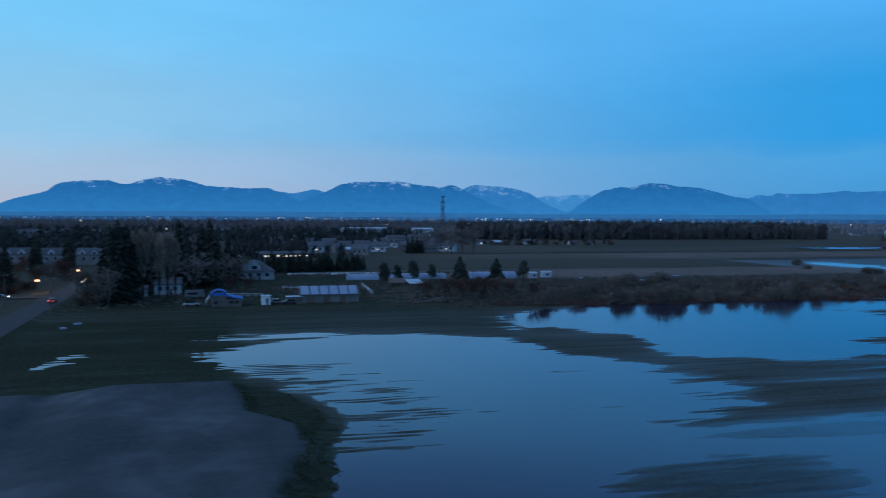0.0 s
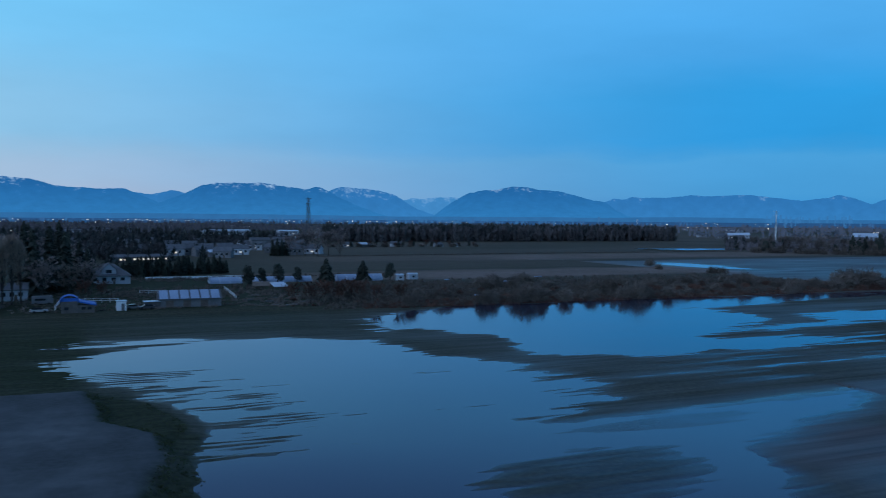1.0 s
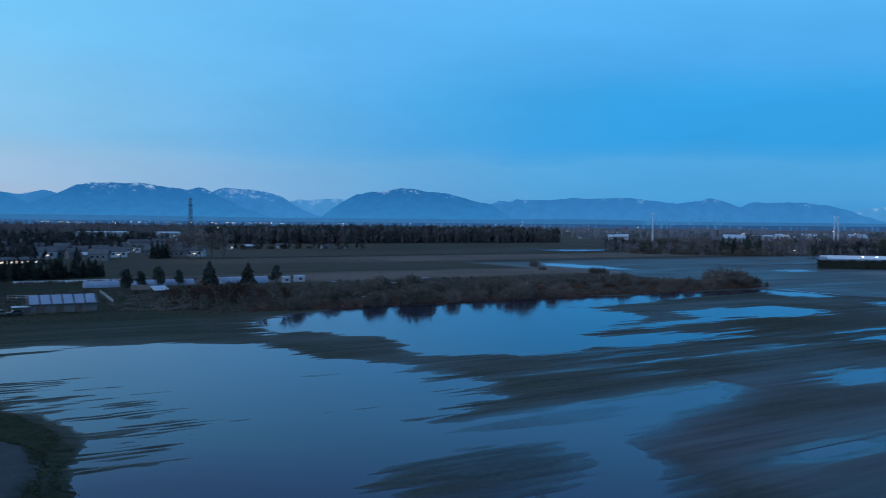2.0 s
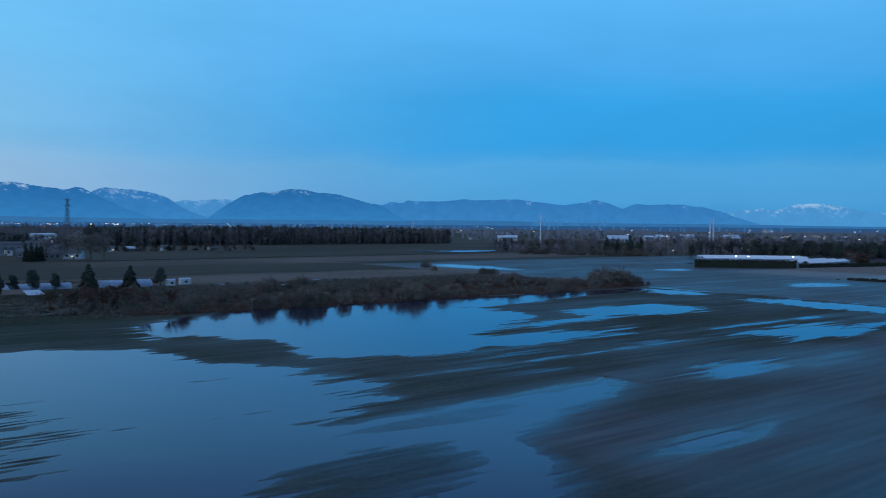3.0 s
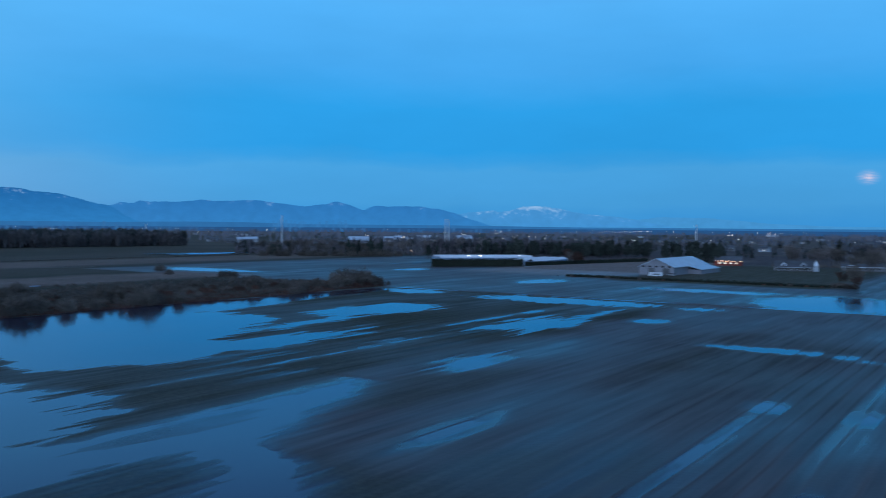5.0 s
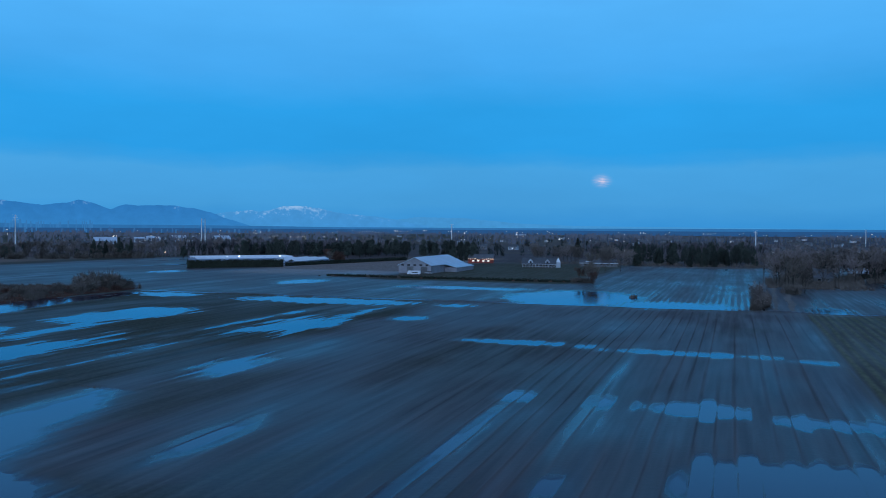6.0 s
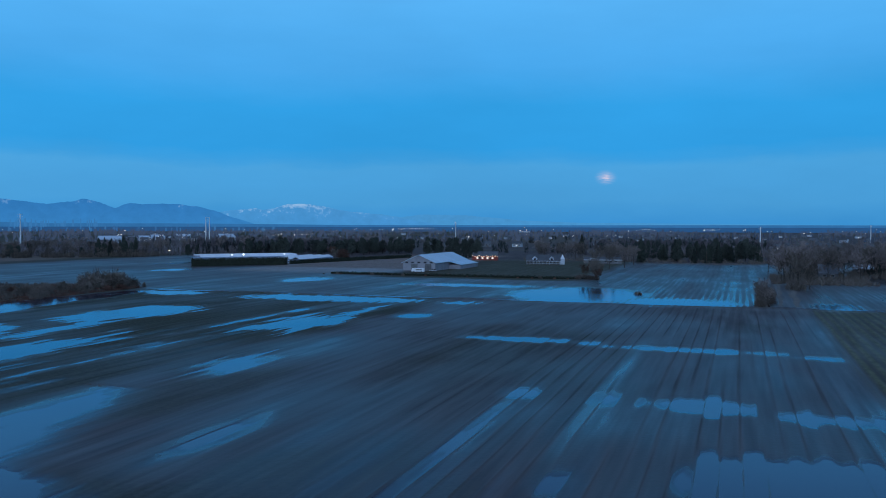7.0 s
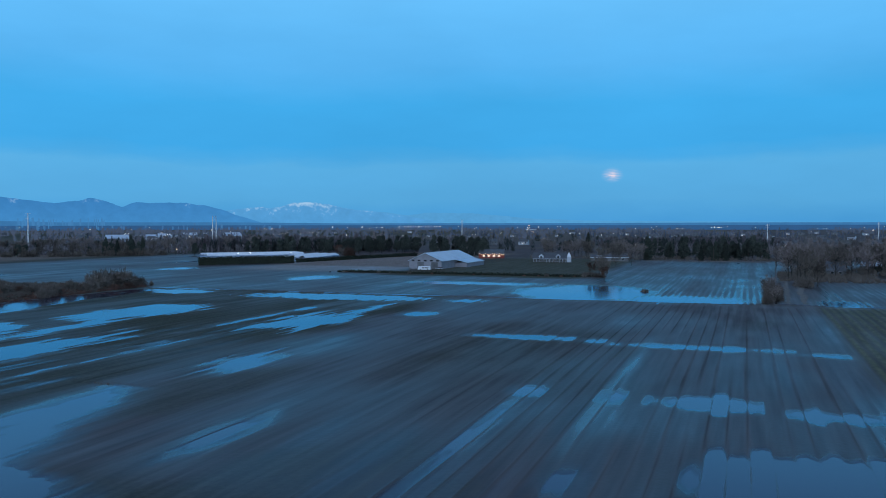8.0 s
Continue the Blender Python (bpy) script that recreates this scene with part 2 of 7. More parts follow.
    less.operation = "SUBTRACT"
    less.inputs[0].default_value = 1.0
    k.new(weight("film"), less.inputs[1])
    k.new(less.outputs[0], edge.inputs[1])
    spread = n.new("ShaderNodeMath")
    spread.operation = "MULTIPLY_ADD"
    spread.use_clamp = True
    k.new(grain.outputs[0], spread.inputs[0])
    k.new(edge.outputs[0], spread.inputs[1])
    k.new(weight("film"), spread.inputs[2])
    over = n.new("ShaderNodeMixShader")
    k.new(spread.outputs[0], over.inputs["Fac"])
    k.new(p.outputs[0], over.inputs[1])
    k.new(pool.outputs[0], over.inputs[2])
    k.new(over.outputs[0], n["Material Output"].inputs["Surface"])
    return m


def water_material():
    m = bpy.data.materials.new("flood_water")
    m.use_nodes = True
    t = m.node_tree
    n, k = t.nodes, t.links
    body, gloss, mix, edge = n["Principled BSDF"], n.new("ShaderNodeBsdfGlossy"), n.new("ShaderNodeMixShader"), n.new("ShaderNodeFresnel")
    body.inputs["Base Color"].default_value = (0.014, 0.016, 0.036, 1)
    body.inputs["Specular IOR Level"].default_value = 0.0
    gloss.inputs["Color"].default_value = (0.98, 0.92, 1.0, 1)
    edge.inputs["IOR"].default_value = 1.31
    pos, q, r = n.new("ShaderNodeNewGeometry"), n.new("ShaderNodeTexNoise"), n.new("ShaderNodeMapRange")
    q.inputs["Scale"].default_value, q.inputs["Detail"].default_value = 0.05, 3.0
    k.new(pos.outputs["Position"], q.inputs["Vector"])
    # a breath of wind roughens the still water in broad patches
    r.inputs["From Min"].default_value, r.inputs["From Max"].default_value = 0.35, 0.65
    r.inputs["To Min"].default_value, r.inputs["To Max"].default_value = 0.05, 0.12
    k.new(q.outputs["Fac"], r.inputs["Value"])
    k.new(r.outputs["Result"], gloss.inputs["Roughness"])
    k.new(edge.outputs[0], mix.inputs["Fac"])
    k.new(body.outputs[0], mix.inputs[1])
    k.new(gloss.outputs[0], mix.inputs[2])
    k.new(mix.outputs[0], n["Material Output"].inputs["Surface"])
    return m


# ---------------------------------------------------------------- mesh helpers


class Shape:
    """Collects corners and faces of one part."""

    def __init__(self):
        self.v, self.f = [], []

    def add(self, verts, faces):
        o = len(self.v)
        self.v += [tuple(p) for p in verts]
        self.f += [tuple(i + o for i in q) for q in faces]
        return self

    def box(self, x, y, z, sx, sy, sz, rz=0.0):
        """A box that stands at height z, its middle at x, y."""
        c, s = math.cos(radians(rz)), math.sin(radians(rz))
        pts = []
        for dz in (0, sz):
            for dx, dy in ((-1, -1), (1, -1), (1, 1), (-1, 1)):
                a, b = dx * sx / 2, dy * sy / 2
                pts.append((x + a * c - b * s, y + a * s + b * c, z + dz))
        return self.add(pts, [(3, 2, 1, 0), (4, 5, 6, 7), (0, 1, 5, 4), (1, 2, 6, 5), (2, 3, 7, 6), (3, 0, 4, 7)])

    def tube(self, points, radii, sides=6):
        """A tapered tube along points."""
        rings = []
        for i, p in enumerate(points):
            p = Vector(p)
            d = (Vector(points[min(i + 1, len(points) - 1)]) - Vector(points[max(i - 1, 0)])).normalized()
            a = d.orthogonal().normalized()
            b = d.cross(a)
            rings += [p + (a * math.cos(2 * math.pi * j / sides) + b * math.sin(2 * math.pi * j / sides)) * radii[i] for j in range(sides)]
        faces = [(i * sides + j, i * sides + (j + 1) % sides, (i + 1) * sides + (j + 1) % sides, (i + 1) * sides + j)
                 for i in range(len(points) - 1) for j in range(sides)]
        faces += [tuple(range(sides))[::-1], tuple((len(points) - 1) * sides + j for j in range(sides))]
        return self.add(rings, faces)

    def gable(self, sx, sy, z, rise, over=0.4, thick=0.25):
        """A pitched roof with its ridge along x, over a body of sx by sy."""
        w, l = sy / 2 + over, sx / 2 + over
        drop = rise * over / (sy / 2)
        for s in (-1, 1):
            a, b = (0, z + rise), (s * w, z - drop)
            pts = [(e, y, h + t) for t in (0, thick) for e in (-l, l) for y, h in (a, b)]
            q = [(0, 1, 3, 2), (4, 6, 7, 5), (0, 4, 5, 1), (2, 3, 7, 6), (1, 5, 7, 3), (0, 2, 6, 4)]
            self.add(pts, q if s > 0 else [i[::-1] for i in q])
        return self

    def hip(self, sx, sy, z, rise, over=0.5):
        w, l, r = sy / 2 + over, sx / 2 + over, max(sx - sy, 0) / 2
        pts = [(-l, -w, z), (l, -w, z), (l, w, z), (-l, w, z), (-r, 0, z + rise), (r, 0, z + rise)]
        low = [(x, y, h - 0.2) for x, y, h in pts[:4]]
        return self.add(pts + low, [(0, 1, 5, 4), (1, 2, 5), (2, 3, 4, 5), (3, 0, 4), (6, 7, 1, 0), (7, 8, 2, 1), (8, 9, 3, 2), (9, 6, 0, 3), (9, 8, 7, 6)])


def part(name, shape, mat, parent=None, label="", smooth=False):
    """Links a Shape as one mesh object, under parent if there is one."""
    me = bpy.data.meshes.new(name)
    me.from_pydata(shape.v, [], shape.f)
    me.update()
    me.materials.append(mat)
    if smooth:
        me.polygons.foreach_set("use_smooth", [True] * len(me.polygons))
    ob = new(name, me)
    if parent:
        ob.parent = parent
    if label:
        ob["label"] = label
    return ob


def thing(name, m, label, category, group="", kind=""):
    """An empty at the thing's base that carries its parts."""
    ob = new(name)
    ob.matrix_basis = m
    ob.empty_display_size = 0.3
    return tagged(ob, label, category, group, kind)


def away(heading, distance):
    """The place at a heading from the eye and a distance over the ground."""
    return distance * math.sin(radians(heading)), distance * math.cos(radians(heading))


# ---------------------------------------------------------------- ground: one sheet with hollows that the flood fills
LAKES = [  # x, y, half length along x, half length along y
    (34, 167, 33, 33), (19, 201, 13, 5.5), (13, 178, 10, 5), (46, 132, 36, 36), (34, 92, 27, 45),
    (130, 208, 58, 44), (116, 166, 26, 25), (180, 236, 64, 17), (150, 150, 30, 7), (245, 240, 64, 9),
    (228, 183, 28, 13), (188, 172, 20, 5), (302, 220, 11, 13)]
PUDDLES = [
    (150, 96, 11, 5), (98, 66, 6, 1.5), (222, 118, 22, 8), (298, 148, 13, 36), (296, 95, 5, 6),
    (206.5, 52, 3.4, 9), (205, 33.5, 3, 1.8), (201, 10, 3.2, 13), (197, -16, 2.6, 3), (140, 34, 3.6, 1.8), (140, 20, 3, 1.5), (139, 5, 6, 9), (135, -12.5, 4.2, 7),
    (98, -9, 14, 17), (106, 34, 11, 0.6), (92, 19, 2.6, 1.2), (-30.5, 168, 1.2, .9), (-29.6, 170.5, 1.8, .9), (-28.6, 173, 2.4, 1.0), (-28, 175.5, 2.6, 1.0), (-27.4, 178, 2.2, .9), (-26.2, 180, 2.2, .9), (-25.6, 182.2, 1.6, .7)]
FAR_POOLS = [(350, 62, 36, 24), (326, 22, 14, 20), (396, 212, 17, 9), (385, 120, 8, 25), (453, 334, 15, 9), (322, -32, 8, 5), (361, 425, 12, 34)]
MUDBANKS = [(56, 78.5, 15, 10), (8, 157, 12, 6.5), (20, 160.5, 8, 1.3), (12, 145, 9, 2.6), (26, 133.5, 8, 3.0), (25, 128.5, 7, 2.4), (22, 117, 10, 3.6),
            (19, 106.5, 9, 3.0), (20, 101, 5, 1.2), (80, 178, 12, 26), (62, 105, 7, 0.8), (59, 115, 4, 0.4), (61, 143.8, 7, 0.7)]
BARS = [(79, 150, 136, 7.5), (77, 215, 118, 3.4), (69, 330, 106.3, 4.6)]   # mud bars along the furrows: x from, x to, y, half width
TROUGHS = [(112, 126.5, 34, 0.45), (232, 137, 22, 0.8), (252, 116, 22, 2.0), (249, 95, 5, 4)]   # narrow water between them


def grid_noise(x, y, scale, seed, octaves=3):
    """Smooth lattice noise from -1 to 1, for whole arrays."""
    out, amp, total = np.zeros(np.broadcast(x, y).shape), 1.0, 0.0
    for o in range(octaves):
        a, b = x / scale * 2 ** o, y / scale * 2 ** o
        i, j = np.floor(a).astype(np.int64), np.floor(b).astype(np.int64)
        u, v = a - i, b - j
        u, v = u * u * (3 - 2 * u), v * v * (3 - 2 * v)

        def at(p, q):
            h = (p * 374761393 + q * 668265263 + (seed + o) * 974634777) & 0xFFFFFFFF
            h = ((h ^ (h >> 13)) * 1274126177) & 0xFFFFFFFF
            return ((h ^ (h >> 16)) & 0xFFFF) / 32767.5 - 1

        out += amp * ((at(i, j) * (1 - u) + at(i + 1, j) * u) * (1 - v) + (at(i, j + 1) * (1 - u) + at(i + 1, j + 1) * u) * v)
        total += amp
        amp *= 0.5
    return out / total


def step(a, b, x):
    q = np.clip((x - a) / (b - a), 0, 1)
    return q * q * (3 - 2 * q)


def hollow(x, y, cx, cy, rx, ry, warp=0.0):
    """Metres outside (+) or inside (-) a wavy ellipse."""
    return (np.sqrt(((x - cx) / rx) ** 2 + ((y - cy) / ry) ** 2) - 1) * min(rx, ry) + warp


def pad_edge(x, y):
    """Metres inside (+) the raised fill of bare dirt."""
    wob = 0.8 * grid_noise(x, y, 7, 31)
    east = np.interp(y, [60, 84, 90, 99, 110, 114, 119, 145], [6, 7, 8.2, 10.6, 10.8, 8.2, 4.9, 3.2])
    return np.minimum(np.minimum(east - x, 141.5 - y + 0.0 * x), x + 120) + wob


def skirt(x, y):
    """Metres inside (+) the grassy foot of the fill, towards the lake."""
    foot = np.interp(y, [60, 80, 94, 103, 108, 115, 123, 133, 138, 148], [8, 10.5, 13.2, 13.4, 15.8, 18.0, 17.2, 14.8, 10.5, 4])
    return np.where((x > -6) & (y > 60) & (y < 150), foot - x + 0.9 * grid_noise(x * 0.4, y, 2.5, 33), -9.0)


def bed_number(x, y):
    return np.floor((y - 2.1 - 0.5 * grid_noise(x, x * 0, 80, 63, 1)) / 2.6)


def bed_of(x, y):
    """How far each ploughed bed, 2.6 m wide, reaches out from its neighbours: -1 to 1."""
    bed = bed_number(x, y)
    return grid_noise(x / 90, bed * 1.37, 1.0, 61, 1)


def furrow(x, y):
    """The narrow wheel ruts' raised lips between the beds, 0 to 1."""
    q = (y - 2.1 - 0.5 * grid_noise(x, x * 0, 80, 63, 1)) / 2.6
    off = np.abs(q - np.round(q)) * 2.6
    return step(0.30, 0.06, off) * step(56, 30, y + 5 * grid_noise(x, y, 30, 66, 2)) * step(40, 60, x) * step(306, 300, x) * step(-20, -17, y) * step(-0.35, 0.5, grid_noise(x * 0.04, y, 2.6, 65, 1) + 0.25)


def wetness(x, y, z):
    """How soaked the soil is: 0 drained, 1 under a film of water."""
    near = step(112, 96, y + 4 * grid_noise(x * 0.2, y, 8, 44, 2)) * step(66, 84, x + 5 * grid_noise(x, y, 20, 46, 2))
    patch = grid_noise(x * 0.5, y, 21, 41, 3)
    lines = grid_noise(x * 0.025, y, 4.2, 43, 3)
    trail = np.exp(-((y - 20.8) / 1.7) ** 2) * step(84, 94, x) * step(225, 190, x)
    w = 0.18 + 0.19 * near + 0.22 * trail + 0.22 * np.exp(-((x - 100) / 17) ** 2 - ((y - 66) / 5) ** 2) + (0.30 + 0.04 * near) * patch + 0.13 * lines - 0.15 * np.exp(-((x - 190) / 55) ** 2 - ((y - 52) / 26) ** 2)
    w = np.where(x > 314, 0.50 + 0.2 * patch + 0.16 * lines, w)
    w = w + (0.52 + 0.21 * near) * np.exp(-np.clip(z, 0, 9) / (0.04 + 0.03 * near)) - 0.25 * furrow(x, y)
    return np.clip(w, 0, 1)


def height(x, y):
    field = step(-44, -38, x) * step(312, 306, x) * step(-26, -20, y) * step(256, 246, y)
    wav = grid_noise(x, y, 60, 3)
    streak = grid_noise(x * 0.11, y, 2.6, 7, 3)
    h = 0.42 + 0.12 * wav
    # the field: low and nearly level, its beds 3 m apart
    low = 0.150 + 0.07 * grid_noise(x, y, 48, 11, 3) + 0.045 * step(60, 130, y) * step(300, 120, x)
    beds = 0.012 * np.cos(2 * np.pi * y / 1.6 + 2 * wav) * step(90, 110, y)
    low = low + beds + 0.018 * streak + 0.02 * grid_noise(x * 0.16, y, 1.2, 19, 2)
    low = low + 0.10 * np.exp(-((y - 116) / 9) ** 2) * step(60, 90, x) + 0.10 * step(200, 225, y) * step(75, 55, x) + 0.12 * step(10, -5, x)
    h = h * (1 - field) + low * field
    # flooded fields east of the ditch, and the strip of ridged crop south of it
    rows_ = np.cos(2 * np.pi * (y + 0.3 * wav) / 2.3)
    flat = 0.135 + 0.04 * grid_noise(x, y, 50, 17, 2) + 0.035 * streak + 0.05 * step(400, 520, x)
    wet_east = step(314, 319, x) * step(470, 440, x + 5 * wav) * step(75, 90, y) * step(352, 335, y)
    head = step(314, 319, x) * step(660, 655, x) * step(-14, -10, y) * step(92, 66, y + 60 * step(420, 470, x) * 0.4)
    south = step(314, 319, x) * step(520, 490, x) * step(-24, -28, y) * step(-160, -120, y)
    h = np.where(wet_east > 0, h * (1 - wet_east) + flat * wet_east, h)
    h = np.where(head > 0, h * (1 - head) + (flat - 0.035 + 0.05 * step(332, 385, x) + 0.045 * rows_ * step(400, 345, x) + 0.02 * rows_) * head, h)
    h = np.where(south > 0, h * (1 - south) + (flat + 0.03 * rows_) * south, h)
    crop = step(-20, -23, y) * step(308, 304, x) * step(40, 60, x)
    h = h + crop * (0.10 * np.cos(2 * np.pi * y / 2.4) - 0.1)
    fine = grid_noise(x * 0.15, y, 1.3, 18, 2)
    warp = 4.5 * grid_noise(x, y, 26, 5) + 4.5 * streak + 1.6 * fine
    comb = grid_noise(x * 0.075, y, 0.9, 71, 2)
    warp = warp + 2.4 * comb * step(60, 100, x)
    for cx, cy, rx, ry in LAKES:
        h = np.minimum(h, 0.028 * hollow(x, y, cx, cy, rx, ry, warp))
    for x0, x1, cy, half in BARS:
        end = x - x0 + 7 * comb + 4 * streak
        d = np.minimum(np.minimum(0.35 * end, 0.15 * (x1 - x)), half - np.abs(y - cy - 1.2 * wav) + 1.0 * streak + 0.6 * fine)
        h = np.maximum(h, np.minimum(0.03 * d, 0.075 + 0.02 * fine))
    for cx, cy, rx, ry in TROUGHS:
        h = np.minimum(h, np.maximum(-0.03, 0.03 * hollow(x, y, cx, cy, rx, ry, 0.5 * streak + 0.7 * fine + 0.8 * comb + (1.3 * grid_noise(x * 0.7, y, 16, 76, 2) if ry < 1.5 else 0))))
    # the sheet of water along the south side of the last bar, shelving into the ploughed field
    shore = np.interp(x, [55, 63, 71, 75, 77, 80, 87, 95, 109, 118], [50, 61, 68, 74, 82, 85, 86, 90, 95, 101.5])
    sheet = np.maximum(shore - y + 1.8 * streak + 1.6 * comb, y - 101.2 + 0.4 * streak)
    h = np.where((x > 55) & (x < 122), np.minimum(h, np.maximum(0.016 * np.maximum(sheet, 0.35 * (x - 117)), -0.2)), h)
    fingers = grid_noise(x * 0.02, y, 1.5, 27, 2)
    warp = 0.5 * grid_noise(x, y, 9, 6) + 2.0 * streak + 2.6 * bed_of(x, y) * step(115, 90, y) + (2.5 * streak + 3.5 * comb) * step(90, 105, y)
    level = np.where(y < 70, 0.35 * y + 0.65 * (bed_number(x, y) * 2.6 + 3.4), y)    # water stands bed by bed
    for cx, cy, rx, ry in PUDDLES:
        h = np.minimum(h, np.maximum(-0.045, 0.05 * hollow(x, level, cx, cy, rx, ry, (warp + (np.where(y < 70, 0.7, 3.2)) * fingers) * min(1, min(rx, ry) / 5))))
    h = h + 0.075 * furrow(x, y)
    for cx, cy, rx, ry in FAR_POOLS:
        h = np.minimum(h, 0.02 * hollow(x, y, cx, cy, rx, ry, 4 * grid_noise(x, y, 14, 8) + 3 * streak + 2.2 * rows_ * (cx < 370) * (cy < 60)))
    warp = 3.0 * grid_noise(x, y, 15, 9) + 3.5 * streak + 2.0 * fine
    for cx, cy, rx, ry in MUDBANKS:
        h = np.maximum(h, np.minimum((-0.013 if ry > 7 and cx < 70 else -0.035) * hollow(x, y, cx, cy, rx, ry, warp * min(1, ry / 4)), ((0.12 if cx > 70 else 0.05) if ry > 7 else (0.035 if ry < 1 else 0.0)) + (0.003 if ry > 7 else 0.06) * np.cos(2 * np.pi * (y + 1.5 * wav + 0.9 * grid_noise(x, y, 11, 74, 2)) / 1.75) + 0.04 * streak + 0.075 * grid_noise(x * 0.6, y, 3.0, 73, 2) * (ry <= 7)))
    h = np.maximum(h, -0.5)
    h = h + (0.03 * grid_noise(x * 0.2, y, 1.0, 23, 2) + 0.02 * fine) * np.exp(-(h / 0.1) ** 2) * (1 - 0.75 * np.exp(-((x - 58) / 22) ** 2 - ((y - 78) / 12) ** 2))
    shoal = hollow(x, y, 77, 96.3, 13, 4.2, 2.5 * streak + 1.5 * comb)
    h = np.maximum(h, np.minimum(-0.01 * shoal, 0.016))
    # churned mud by the western shore and round the tip of the northern tongue
    speck = grid_noise(x * 0.22 + 0.12 * y, y, 1.3, 81, 2)
    churn = step(38, 12, x + 5 * streak) * step(97, 105, y) * step(168, 158, y) * (x > 5)
    churn = np.maximum(churn, 0.75 * step(15, 6, np.sqrt((x - 92) ** 2 + (1.4 * (y - 153)) ** 2)))
    h = np.where(churn > 0.02, np.maximum(h, 0.09 * (speck - 0.22 - 0.5 * (1 - churn))), h)
    ditch = step(2.2, 0.9, np.abs(x - 315)) * step(-60, -50, y) * step(245, 230, y)
    h = h * (1 - ditch) - 0.25 * ditch
    # the bank north of the lake and the yard, the ditch bank east of the field
    bank = 1.5 * step(247, 259, y + 3 * grid_noise(x, y, 25, 12)) * step(324, 300, x) * step(-38, -26, x) * step(420, 380, y) - 0.55
    h = np.where((y > 240) & (y < 425), np.maximum(h, bank + 0.2 * grid_noise(x, y, 12, 13)), h)
    ridge = np.exp(-((x - 311 - 2 * grid_noise(x * 0, y, 60, 14)) / 1.6) ** 2) * step(-60, -50, y) * step(250, 235, y)
    h = h + 0.12 * ridge
    # fill of bare dirt
    e = pad_edge(x, y)
    top = 0.55 + 1.1 * step(-24, -14, x) - 0.5 * np.exp(-((x + 24.5) / 1.6) ** 2) + 0.22 * grid_noise(x, y, 9, 15)
    h = np.maximum(h, top * step(-3.5, 1.5, e) - 0.4 * (1 - step(-3.5, 0, e)) - 5 * (e < -3.5))
    k = skirt(x, y)
    h = np.where(k > -2, np.maximum(h, np.minimum(0.14 * k, 0.55)), h)
    # raised road
    h = np.where(np.abs(x + 49) < 9, np.maximum(h, 0.75 - 0.9 * step(4.5, 9, np.abs(x + 49))), h)
    return h


def spaced(parts):
    out = [parts[0][0]]
    for a, b, d in parts:
        out += list(np.linspace(a, b, max(2, int(round((b - a) / d)) + 1))[1:])
    return np.array(out)


